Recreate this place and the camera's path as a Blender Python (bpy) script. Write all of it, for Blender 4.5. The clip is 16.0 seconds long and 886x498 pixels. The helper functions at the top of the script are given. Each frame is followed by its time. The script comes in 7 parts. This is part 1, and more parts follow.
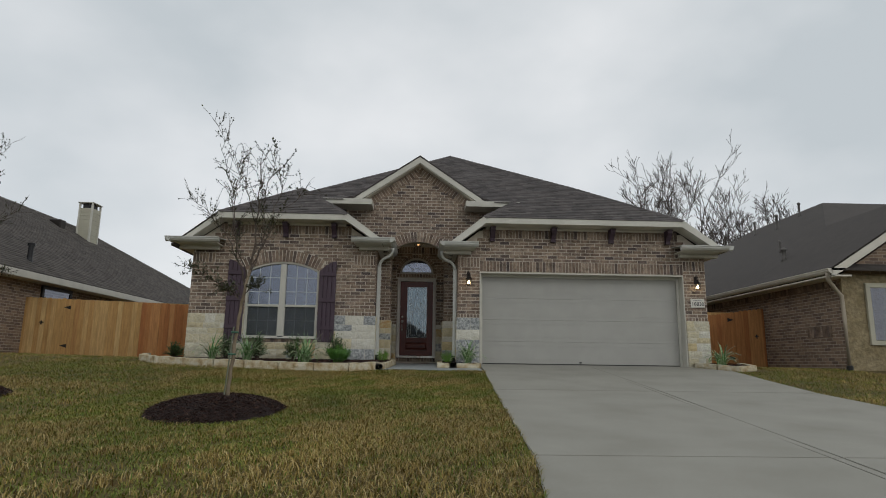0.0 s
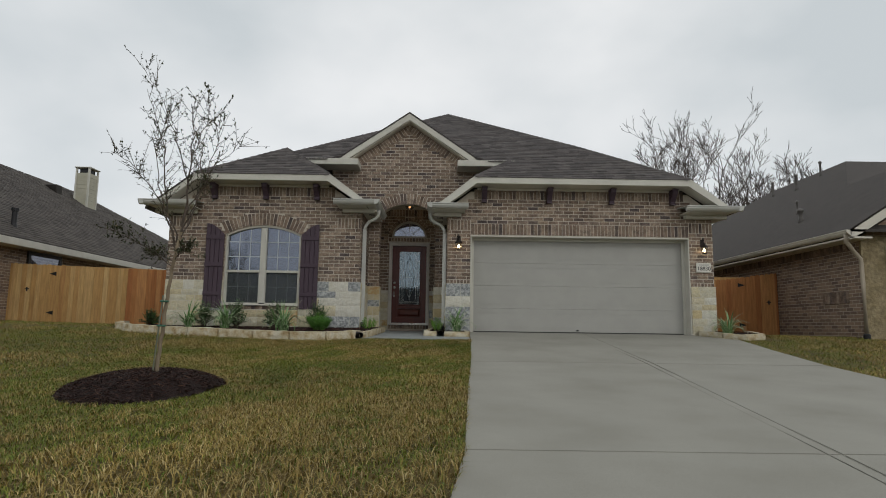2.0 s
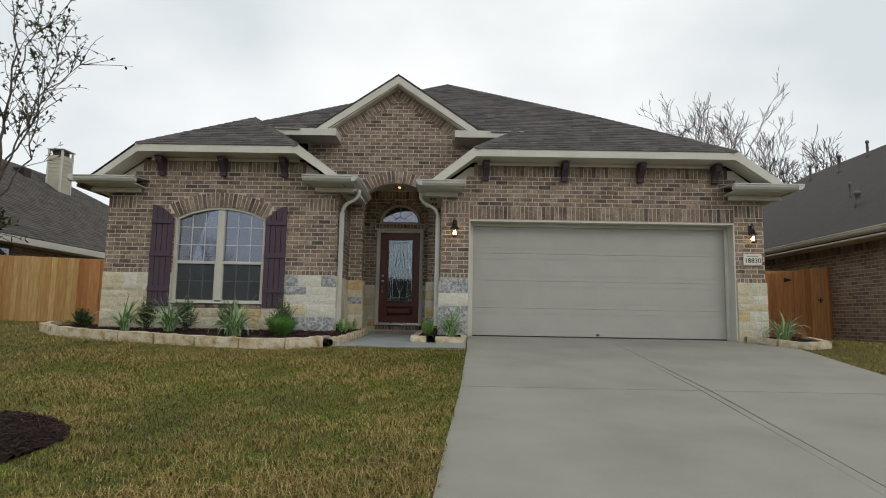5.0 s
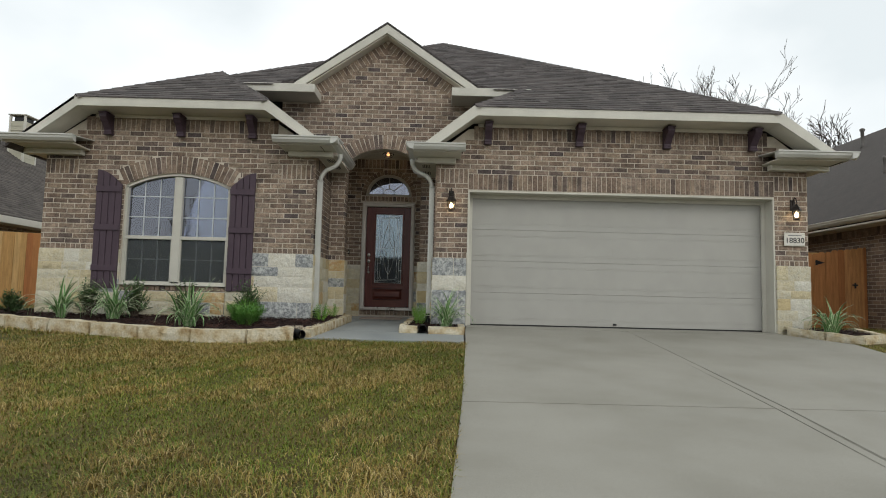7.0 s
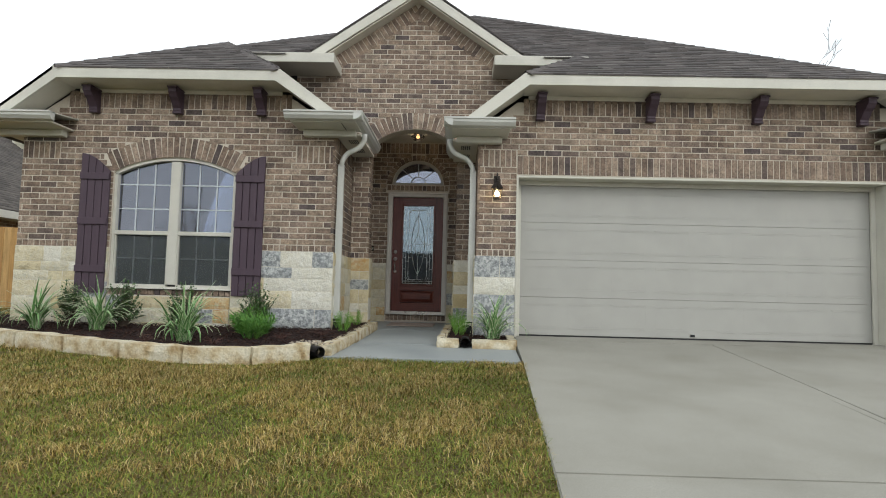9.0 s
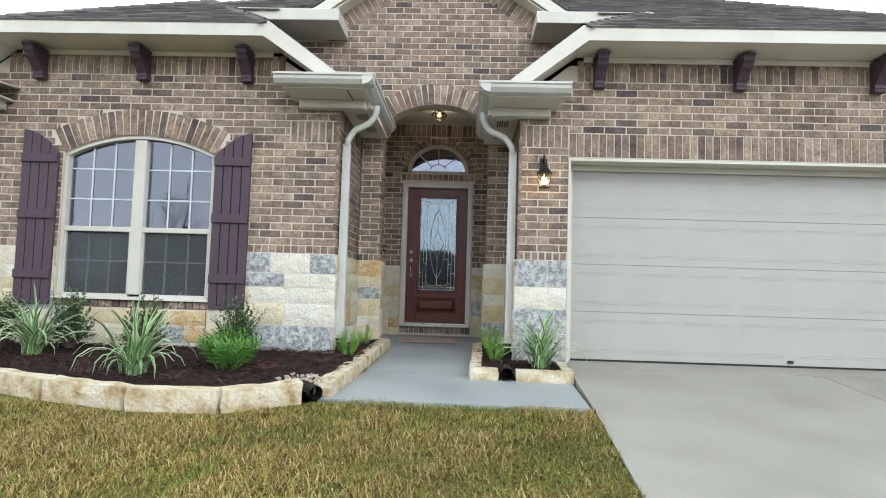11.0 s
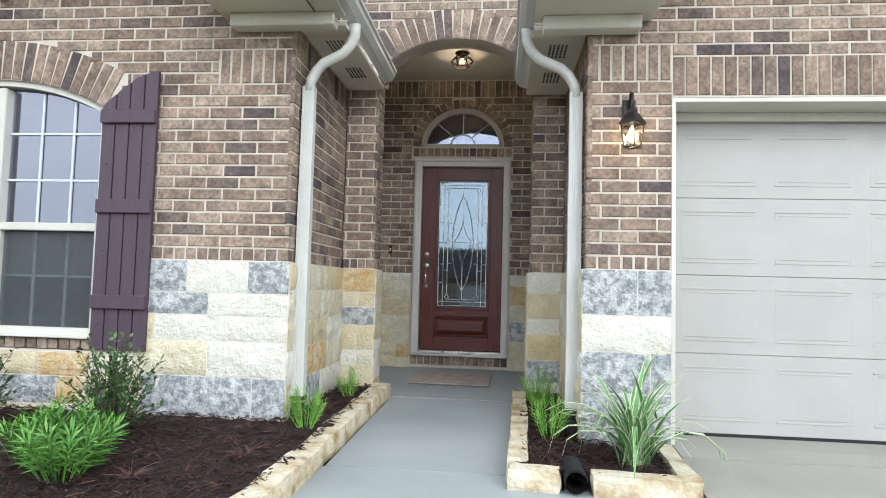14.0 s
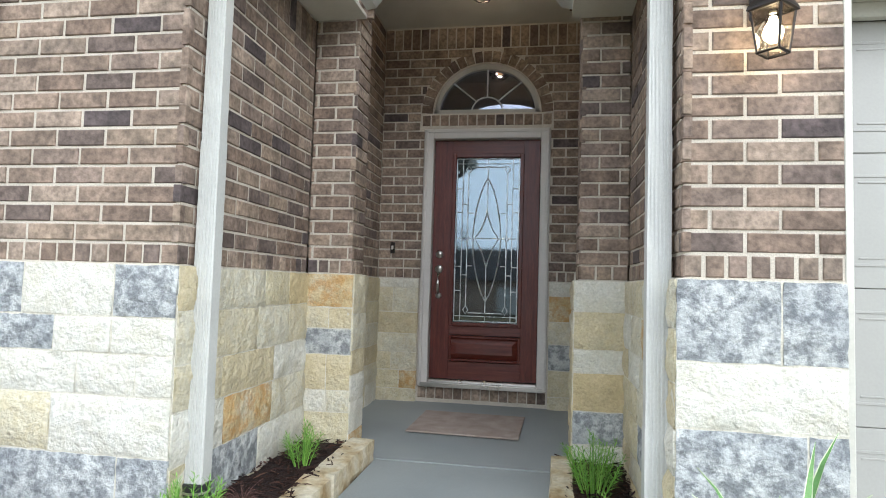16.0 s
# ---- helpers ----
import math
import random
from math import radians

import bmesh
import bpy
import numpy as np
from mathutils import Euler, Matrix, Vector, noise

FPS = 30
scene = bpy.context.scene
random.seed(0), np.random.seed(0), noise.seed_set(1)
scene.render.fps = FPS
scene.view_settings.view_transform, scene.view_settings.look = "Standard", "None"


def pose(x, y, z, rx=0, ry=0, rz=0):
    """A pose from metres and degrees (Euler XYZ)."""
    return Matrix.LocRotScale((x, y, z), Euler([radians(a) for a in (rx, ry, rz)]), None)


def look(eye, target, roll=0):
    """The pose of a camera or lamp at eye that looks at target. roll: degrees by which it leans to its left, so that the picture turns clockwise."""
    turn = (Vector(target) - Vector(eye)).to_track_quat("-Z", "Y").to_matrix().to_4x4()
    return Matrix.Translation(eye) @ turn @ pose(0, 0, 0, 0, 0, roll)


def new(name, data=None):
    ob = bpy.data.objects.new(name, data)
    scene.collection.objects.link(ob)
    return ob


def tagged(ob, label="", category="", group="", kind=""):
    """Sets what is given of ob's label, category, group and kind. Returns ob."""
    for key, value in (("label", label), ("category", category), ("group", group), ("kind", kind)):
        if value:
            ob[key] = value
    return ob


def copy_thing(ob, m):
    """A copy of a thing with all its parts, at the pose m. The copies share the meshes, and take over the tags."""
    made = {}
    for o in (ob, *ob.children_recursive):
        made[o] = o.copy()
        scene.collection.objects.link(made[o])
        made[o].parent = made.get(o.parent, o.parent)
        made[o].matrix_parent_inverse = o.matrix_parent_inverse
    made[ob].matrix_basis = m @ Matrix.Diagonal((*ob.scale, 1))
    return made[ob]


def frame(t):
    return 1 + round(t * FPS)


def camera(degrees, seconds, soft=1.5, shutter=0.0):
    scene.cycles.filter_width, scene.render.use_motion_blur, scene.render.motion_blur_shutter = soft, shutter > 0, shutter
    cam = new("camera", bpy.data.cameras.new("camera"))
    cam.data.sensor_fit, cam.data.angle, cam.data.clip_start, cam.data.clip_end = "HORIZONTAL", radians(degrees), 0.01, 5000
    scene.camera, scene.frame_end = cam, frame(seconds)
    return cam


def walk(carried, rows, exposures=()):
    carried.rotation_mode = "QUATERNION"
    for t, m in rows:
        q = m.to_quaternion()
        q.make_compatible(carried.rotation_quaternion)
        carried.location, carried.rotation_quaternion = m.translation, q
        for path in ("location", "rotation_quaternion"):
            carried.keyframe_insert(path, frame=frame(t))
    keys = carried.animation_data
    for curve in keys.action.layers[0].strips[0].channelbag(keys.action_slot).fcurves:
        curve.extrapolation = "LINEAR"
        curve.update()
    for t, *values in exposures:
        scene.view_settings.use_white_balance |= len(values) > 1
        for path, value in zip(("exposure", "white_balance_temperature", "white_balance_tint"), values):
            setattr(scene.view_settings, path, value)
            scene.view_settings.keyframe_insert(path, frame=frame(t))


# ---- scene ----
cam = camera(72.4, 16.0, soft=1.0)
PATH = [
    (0, (-0.503, -1.046, 1.102), (-0.439, 0.918, 1.475), 0.8),
    (0.5, (-0.311, -0.957, 1.107), (-0.256, 1.016, 1.432), 0.8),
    (1, (-0.14, -0.796, 1.12), (-0.098, 1.182, 1.413), 0.8),
    (1.5, (0.036, -0.527, 1.143), (0.066, 1.454, 1.417), 0.8),
    (2, (0.181, -0.243, 1.192), (0.19, 1.74, 1.451), 0.8),
    (2.5, (0.347, 0.114, 1.221), (0.327, 2.097, 1.475), 0.8),
    (3, (0.445, 0.478, 1.28), (0.408, 2.463, 1.523), 0.8),
    (3.5, (0.505, 0.844, 1.34), (0.462, 2.829, 1.578), 0.9),
    (4, (0.54, 1.272, 1.373), (0.496, 3.258, 1.607), 0.9),
    (6.5, (0.443, 3.308, 1.524), (0.465, 5.299, 1.715), 1.3),
    (7, (0.445, 3.699, 1.56), (0.453, 5.693, 1.719), 1.4),
    (7.5, (0.429, 4.077, 1.626), (0.403, 6.072, 1.762), 1.5),
    (8, (0.306, 4.473, 1.678), (0.265, 6.468, 1.807), 1.5),
    (8.5, (0.159, 4.823, 1.715), (0.123, 6.819, 1.845), 1.5),
    (9, (0.087, 5.264, 1.707), (0.038, 7.258, 1.846), 1.4),
    (9.5, (-0.017, 5.642, 1.752), (-0.07, 7.637, 1.885), 1.5),
    (12, (-0.244, 7.885, 1.942), (-0.337, 9.879, 2.066), 1.6),
    (12.5, (-0.226, 8.293, 1.982), (-0.33, 10.287, 2.103), 1.5),
    (13, (-0.224, 8.734, 2.009), (-0.346, 10.726, 2.131), 1.6),
    (13.5, (-0.213, 9.128, 2.035), (-0.35, 11.12, 2.156), 1.6),
    (14, (-0.193, 9.541, 2.075), (-0.39, 11.527, 2.193), 1.5),
    (14.5, (-0.196, 9.978, 2.092), (-0.438, 11.96, 2.21), 1.6),
    (15, (-0.18, 10.378, 2.114), (-0.445, 12.357, 2.229), 1.7),
    (15.5, (-0.149, 10.812, 2.144), (-0.451, 12.786, 2.259), 1.7),
    (16, (-0.142, 11.231, 2.153), (-0.477, 13.199, 2.27), 1.7),
]
walk(cam, [(t, look(eye, target, roll)) for t, eye, target, roll in PATH],
     exposures=[(0, -0.48, 6350, 9), (2, -0.39, 6450, 9), (4, -0.2, 6500, 9), (7, 0.12, 6500, 8), (9.5, 0.68, 6250, 8), (12.5, 1.43, 5850, 9), (14.5, 1.50, 5850, 9), (16, 1.52, 5850, 9)])

# ---- world and sun: a bright overcast sky ----
world = bpy.data.worlds.new("overcast_sky")
scene.world = world
world.use_nodes = True
wt = world.node_tree
wt.nodes.clear()
sky = wt.nodes.new("ShaderNodeTexSky")
sky.sky_type, sky.sun_disc = "NISHITA", False
sky.sun_elevation, sky.sun_rotation = radians(28), radians(148)
w_co = wt.nodes.new("ShaderNodeTexCoord")
w_map = wt.nodes.new("ShaderNodeMapping")
w_map.inputs["Scale"].default_value = (1.0, 1.0, 1.7)
w_noise = wt.nodes.new("ShaderNodeTexNoise")
w_noise.inputs["Scale"].default_value, w_noise.inputs["Detail"].default_value = 2.3, 5
w_noise.inputs["Roughness"].default_value = 0.45
w_ramp = wt.nodes.new("ShaderNodeValToRGB")
w_ramp.color_ramp.elements[0].position, w_ramp.color_ramp.elements[0].color = 0.34, (0.67, 0.71, 0.73, 1)
w_ramp.color_ramp.elements[1].position, w_ramp.color_ramp.elements[1].color = 0.66, (0.98, 0.98, 0.98, 1)
w_sc = wt.nodes.new("ShaderNodeMix")
w_sc.data_type, w_sc.blend_type = "RGBA", "MIX"
w_sc.inputs[0].default_value = 0.93
w_dim = wt.nodes.new("ShaderNodeVectorMath")
w_dim.operation = "SCALE"
w_dim.inputs["Scale"].default_value = 0.1
w_bg = wt.nodes.new("ShaderNodeBackground")
w_bg.inputs["Strength"].default_value = 1.2
w_out = wt.nodes.new("ShaderNodeOutputWorld")
wt.links.new(w_co.outputs["Generated"], w_map.inputs["Vector"])
wt.links.new(w_map.outputs[0], w_noise.inputs["Vector"])
wt.links.new(w_noise.outputs[0], w_ramp.inputs[0])
wt.links.new(sky.outputs[0], w_dim.inputs[0])
wt.links.new(w_dim.outputs[0], w_sc.inputs[6])
wt.links.new(w_ramp.outputs[0], w_sc.inputs[7])
wt.links.new(w_sc.outputs[2], w_bg.inputs[0])
wt.links.new(w_bg.outputs[0], w_out.inputs[0])
sun = new("sun", bpy.data.lights.new("sun", "SUN"))
sun.data.energy, sun.data.angle, sun.data.color = 0.6, radians(30), (1.0, 0.97, 0.93)
sun.matrix_world = look((10, -10, 10), (0, 6, 0))


# ---- materials ----
def ramp_node(nt, cols, interp="LINEAR"):
    r = nt.nodes.new("ShaderNodeValToRGB")
    r.color_ramp.interpolation = interp
    el = r.color_ramp.elements
    while len(el) < len(cols):
        el.new(0.5)
    for i, (p, c) in enumerate(cols):
        el[i].position, el[i].color = p, (*c, 1)
    return r


def mix_rgb(nt, a, b, fac, blend="MIX"):
    m = nt.nodes.new("ShaderNodeMix")
    m.data_type, m.blend_type = "RGBA", blend
    for sock, v in ((m.inputs[0], fac), (m.inputs[6], a), (m.inputs[7], b)):
        if isinstance(v, bpy.types.NodeSocket):
            nt.links.new(v, sock)
        elif isinstance(v, tuple):
            sock.default_value = (*v, 1)
        else:
            sock.default_value = v
    return m.outputs[2]


def surface(name, cols, scale=6.0, rough=0.8, bump=0.3, bscale=60.0, metal=0.0, rand="", vary=0.25, stretch=(1, 1, 1), fine=0.18,
            interp="LINEAR", bdist=0.004, specular=0.4):
    """Ground colour by noise, or by a random value of each piece; fine grain; bump."""
    m = bpy.data.materials.new(name)
    m.use_nodes = True
    nt = m.node_tree
    b = nt.nodes["Principled BSDF"]
    geo = nt.nodes.new("ShaderNodeNewGeometry")
    mp = nt.nodes.new("ShaderNodeMapping")
    mp.inputs["Scale"].default_value = stretch
    nt.links.new(geo.outputs["Position"], mp.inputs["Vector"])

    def noise_node(s, d=4.0):
        n = nt.nodes.new("ShaderNodeTexNoise")
        n.inputs["Scale"].default_value, n.inputs["Detail"].default_value = s, d
        nt.links.new(mp.outputs[0], n.inputs["Vector"])
        return n.outputs[0]
    big, small = noise_node(scale), noise_node(bscale, 3.0)
    r = ramp_node(nt, cols, interp)
    if rand == "object":
        nt.links.new(nt.nodes.new("ShaderNodeObjectInfo").outputs["Random"], r.inputs[0])
    elif rand == "island":
        nt.links.new(geo.outputs["Random Per Island"], r.inputs[0])
    else:
        nt.links.new(big, r.inputs[0])
    lo = ramp_node(nt, [(0.3, (1 - vary,) * 3), (0.7, (1 + vary * 0.6,) * 3)])
    nt.links.new(big, lo.inputs[0])
    col = r.outputs[0]
    if rand:
        col = mix_rgb(nt, col, lo.outputs[0], 1.0, "MULTIPLY")
    fi = ramp_node(nt, [(0.3, (1 - fine,) * 3), (0.7, (1 + fine * 0.5,) * 3)])
    nt.links.new(small, fi.inputs[0])
    col = mix_rgb(nt, col, fi.outputs[0], 1.0, "MULTIPLY")
    nt.links.new(col, b.inputs["Base Color"])
    rr = nt.nodes.new("ShaderNodeMapRange")
    rr.inputs["To Min"].default_value, rr.inputs["To Max"].default_value = max(0.02, rough - 0.1), min(1, rough + 0.08)
    nt.links.new(big, rr.inputs["Value"])
    nt.links.new(rr.outputs[0], b.inputs["Roughness"])
    b.inputs["Metallic"].default_value = metal
    b.inputs["Specular IOR Level"].default_value = specular
    if bump:
        bp = nt.nodes.new("ShaderNodeBump")
        bp.inputs["Strength"].default_value, bp.inputs["Distance"].default_value = bump, bdist
        nt.links.new(small, bp.inputs["Height"])
        nt.links.new(bp.outputs[0], b.inputs["Normal"])
    return m


def plain(name, c, rough=0.5, metal=0.0, vary=0.06):
    d = tuple(v * (1 - vary) for v in c)
    e = tuple(v * (1 + vary) for v in c)
    return surface(name, [(0.35, d), (0.65, e)], 3.0, rough, 0.08, 90.0, metal, fine=vary)


def glass_like(name, tint, gloss_ior, rough=0.0, see=0.9, sheen=(1, 1, 1)):
    m = bpy.data.materials.new(name)
    m.use_nodes = True
    nt = m.node_tree
    nt.nodes.clear()
    fr = nt.nodes.new("ShaderNodeFresnel")
    fr.inputs[0].default_value = gloss_ior
    tr = nt.nodes.new("ShaderNodeBsdfTransparent")
    tr.inputs[0].default_value = (*(c * see for c in tint), 1)
    gl = nt.nodes.new("ShaderNodeBsdfGlossy")
    gl.inputs["Roughness"].default_value = rough
    gl.inputs["Color"].default_value = (*sheen, 1)
    mx = nt.nodes.new("ShaderNodeMixShader")
    out = nt.nodes.new("ShaderNodeOutputMaterial")
    nt.links.new(fr.outputs[0], mx.inputs[0])
    nt.links.new(tr.outputs[0], mx.inputs[1])
    nt.links.new(gl.outputs[0], mx.inputs[2])
    nt.links.new(mx.outputs[0], out.inputs[0])
    return m


def glow(name, c, strength):
    m = bpy.data.materials.new(name)
    m.use_nodes = True
    b = m.node_tree.nodes["Principled BSDF"]
    b.inputs["Base Color"].default_value = (*c, 1)
    b.inputs["Emission Color"].default_value = (*c, 1)
    b.inputs["Emission Strength"].default_value = strength
    return m


BRICK_COLS = [(0.0, (0.205, 0.147, 0.110)), (0.2, (0.265, 0.195, 0.146)), (0.42, (0.32, 0.246, 0.188)), (0.60, (0.24, 0.179, 0.141)),
              (0.75, (0.295, 0.222, 0.162)), (0.87, (0.15, 0.113, 0.094)), (0.965, (0.10, 0.078, 0.074))]
M_BRICK = surface("brick_clay", BRICK_COLS, 9.0, 0.88, 0.7, 45.0, rand="object", vary=0.42, interp="CONSTANT", fine=0.4, bdist=0.006)
M_BRICK_FAR = surface("brick_clay_course", BRICK_COLS, 9.0, 0.88, 0.7, 45.0, rand="island", vary=0.42, interp="CONSTANT", fine=0.4, bdist=0.006)
M_MORTAR = surface("mortar", [(0.3, (0.47, 0.42, 0.345)), (0.7, (0.58, 0.525, 0.44))], 8.0, 0.95, 0.5, 160.0, fine=0.2)
def split_stone(name, cols, stain, amount, rand=""):
    """Split limestone: cloudy ground colour, mottled stains, pitted and hackly relief."""
    m = surface(name, cols, 7.0, 0.92, 0.0, 70.0, rand=rand, vary=0.16, interp="CONSTANT" if rand else "LINEAR", fine=0.16)
    nt = m.node_tree
    b = nt.nodes["Principled BSDF"]
    geo = nt.nodes.new("ShaderNodeNewGeometry")

    def tex(scale, detail, rough=0.6):
        n = nt.nodes.new("ShaderNodeTexNoise")
        n.inputs["Scale"].default_value, n.inputs["Detail"].default_value, n.inputs["Roughness"].default_value = scale, detail, rough
        nt.links.new(geo.outputs["Position"], n.inputs["Vector"])
        return n.outputs[0]
    spots = ramp_node(nt, [(0.44, (0, 0, 0)), (0.58, (1, 1, 1))])
    nt.links.new(tex(17.0, 6.0, 0.72), spots.inputs[0])
    dim = nt.nodes.new("ShaderNodeMath")
    dim.operation = "MULTIPLY"
    dim.inputs[1].default_value = amount
    nt.links.new(spots.outputs[0], dim.inputs[0])
    col = b.inputs["Base Color"].links[0].from_socket
    nt.links.new(mix_rgb(nt, col, stain, dim.outputs[0]), b.inputs["Base Color"])
    add = nt.nodes.new("ShaderNodeMath")
    add.operation = "MULTIPLY_ADD"
    add.inputs[1].default_value = 0.45
    nt.links.new(tex(48.0, 4.0), add.inputs[0])
    nt.links.new(tex(13.0, 5.0, 0.55), add.inputs[2])
    bp = nt.nodes.new("ShaderNodeBump")
    bp.inputs["Strength"].default_value, bp.inputs["Distance"].default_value = 0.9, 0.03
    nt.links.new(add.outputs[0], bp.inputs["Height"])
    nt.links.new(bp.outputs[0], b.inputs["Normal"])
    return m


M_STONE = split_stone("limestone_cream", [(0.0, (0.55, 0.48, 0.32)), (0.25, (0.58, 0.53, 0.39)), (0.5, (0.60, 0.57, 0.455)), (0.8, (0.585, 0.53, 0.37)), (0.95, (0.55, 0.45, 0.26))], (0.50, 0.41, 0.22), 0.35, "object")
M_STONE_WHITE = split_stone("limestone_white", [(0.3, (0.58, 0.56, 0.475)), (0.7, (0.66, 0.645, 0.575))], (0.54, 0.49, 0.36), 0.3)
M_STONE_GREY = split_stone("limestone_grey", [(0.34, (0.36, 0.375, 0.375)), (0.62, (0.52, 0.53, 0.51))], (0.105, 0.115, 0.125), 0.72)
M_STONE_OCHRE = split_stone("limestone_ochre", [(0.32, (0.50, 0.36, 0.17)), (0.5, (0.54, 0.44, 0.26)), (0.7, (0.58, 0.52, 0.38))], (0.44, 0.22, 0.05), 0.6)
M_STONE_MORTAR = surface("stone_mortar", [(0.3, (0.55, 0.515, 0.42)), (0.7, (0.64, 0.605, 0.51))], 9.0, 0.95, 0.5, 120.0)
M_TRIM = plain("cream_trim_paint", (0.53, 0.515, 0.45), 0.45)
M_SOFFIT = plain("soffit_paint", (0.60, 0.57, 0.49), 0.6)
M_GUTTER = plain("gutter_metal_paint", (0.50, 0.50, 0.465), 0.35)
M_GARAGE = plain("garage_door_paint", (0.358, 0.352, 0.322), 0.42, vary=0.03)
M_SHUTTER = surface("aubergine_paint", [(0.3, (0.052, 0.032, 0.046)), (0.7, (0.066, 0.041, 0.057))], 4.0, 0.55, 0.3, 90.0, stretch=(6, 6, 0.6))
M_SHINGLE = surface("asphalt_shingle", [(0.0, (0.064, 0.056, 0.054)), (0.3, (0.090, 0.079, 0.075)), (0.6, (0.110, 0.097, 0.092)), (0.85, (0.077, 0.069, 0.067))],
                    5.0, 0.95, 0.6, 220.0, rand="island", vary=0.2, interp="CONSTANT", fine=0.35)
M_CONCRETE = surface("driveway_concrete", [(0.25, (0.225, 0.216, 0.18)), (0.5, (0.268, 0.258, 0.22)), (0.75, (0.30, 0.29, 0.25))], 1.3, 0.8, 0.25, 140.0, fine=0.12)
M_CONCRETE2 = surface("walkway_concrete", [(0.25, (0.225, 0.245, 0.245)), (0.5, (0.275, 0.295, 0.29)), (0.75, (0.315, 0.33, 0.325))], 1.3, 0.6, 0.2, 140.0, fine=0.08)
M_SOIL = surface("lawn_soil", [(0.3, (0.065, 0.05, 0.012)), (0.5, (0.11, 0.08, 0.018)), (0.7, (0.145, 0.095, 0.026))], 2.0, 0.98, 0.9, 70.0, fine=0.5, bdist=0.02)
M_MULCH = surface("shredded_mulch", [(0.0, (0.020, 0.009, 0.007)), (0.35, (0.034, 0.014, 0.010)), (0.7, (0.056, 0.023, 0.015)), (0.95, (0.12, 0.06, 0.038))],
                  18.0, 0.95, 0.9, 90.0, rand="island", vary=0.3, interp="CONSTANT", fine=0.4)
M_MULCH_BED = surface("mulch_ground", [(0.3, (0.014, 0.007, 0.006)), (0.7, (0.034, 0.015, 0.011))], 22.0, 0.98, 1.0, 60.0, fine=0.5, bdist=0.03)
M_DOOR = surface("mahogany_door", [(0.3, (0.075, 0.014, 0.010)), (0.55, (0.115, 0.024, 0.016)), (0.75, (0.155, 0.036, 0.022))], 5.0, 0.35, 0.25, 40.0, stretch=(7, 7, 0.5), fine=0.25)
M_DOOR_RAIL = surface("mahogany_rail", [(0.3, (0.080, 0.015, 0.010)), (0.55, (0.125, 0.027, 0.017)), (0.75, (0.17, 0.042, 0.025))], 5.0, 0.35, 0.25, 40.0, stretch=(0.6, 7, 9), fine=0.25)
M_FENCE = surface("cedar_boards", [(0.0, (0.46, 0.265, 0.095)), (0.25, (0.52, 0.33, 0.135)), (0.5, (0.48, 0.285, 0.105)), (0.75, (0.56, 0.37, 0.16)), (0.9, (0.42, 0.225, 0.08))],
                  4.0, 0.85, 0.4, 60.0, rand="object", vary=0.25, stretch=(5, 5, 0.5), interp="CONSTANT", fine=0.2)
M_FENCE_RED = surface("cedar_boards_red", [(0.0, (0.43, 0.185, 0.062)), (0.4, (0.49, 0.235, 0.085)), (0.7, (0.38, 0.15, 0.05))], 4.0, 0.85, 0.4, 60.0, rand="object", vary=0.25,
                      stretch=(5, 5, 0.5), interp="CONSTANT", fine=0.2)
M_BLACK = plain("black_plastic", (0.012, 0.012, 0.013), 0.45)
M_BRONZE = plain("dark_bronze", (0.03, 0.025, 0.022), 0.45, 0.6)
M_NICKEL = plain("satin_nickel", (0.50, 0.48, 0.45), 0.3, 1.0)
M_LEAD = plain("lead_came", (0.62, 0.65, 0.66), 0.3, 0.6)
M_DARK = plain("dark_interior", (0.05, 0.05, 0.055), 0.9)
# near-black walls: the dimness of unlit rooms is put into the colour
M_ROOM = plain("unlit_room_tone", (0.08, 0.08, 0.085), 0.9)
M_WHITE_VINYL = plain("almond_vinyl", (0.50, 0.485, 0.425), 0.4)
M_GRID = plain("grille_bar_white", (0.50, 0.53, 0.56), 0.4)
M_PANE = glass_like("window_glass", (0.72, 0.78, 0.86), 2.5, sheen=(0.80, 0.82, 0.94))
M_SCREEN = bpy.data.materials.new("insect_screen")
M_SCREEN.use_nodes = True
M_SCREEN.node_tree.nodes["Principled BSDF"].inputs["Base Color"].default_value = (0.05, 0.058, 0.058, 1)
M_SCREEN.node_tree.nodes["Principled BSDF"].inputs["Roughness"].default_value = 0.8
M_SCREEN.node_tree.nodes["Principled BSDF"].inputs["Alpha"].default_value = 0.5
M_DOORGLASS = glass_like("bevelled_glass", (0.62, 0.72, 0.78), 2.3, 0.035, sheen=(0.80, 0.92, 1.0))
M_BULB = glow("warm_bulb", (1.0, 0.80, 0.50), 9.0)
M_LAMPGLASS = glass_like("lamp_glass", (1.0, 0.96, 0.88), 1.15, 0.05)


# ---- building helpers ----
def place(ob, parent):
    if parent is not None:
        ob.parent = parent
    return ob


def mesh_of(bm, name, mat, smooth=False):
    me = bpy.data.meshes.new(name)
    bmesh.ops.recalc_face_normals(bm, faces=bm.faces)
    bm.to_mesh(me)
    bm.free()
    me.materials.append(mat)
    if smooth:
        me.polygons.foreach_set("use_smooth", [True] * len(me.polygons))
    return me


def part(name, bm, mat, parent, label="", smooth=False):
    ob = place(new(name, mesh_of(bm, name, mat, smooth)), parent)
    return tagged(ob, label)


def thing(name, label, category, group="", at=None, kind=""):
    ob = new(name)
    if at is not None:
        ob.matrix_world = at if isinstance(at, Matrix) else Matrix.Translation(at)
    return tagged(ob, label, category, group, kind)


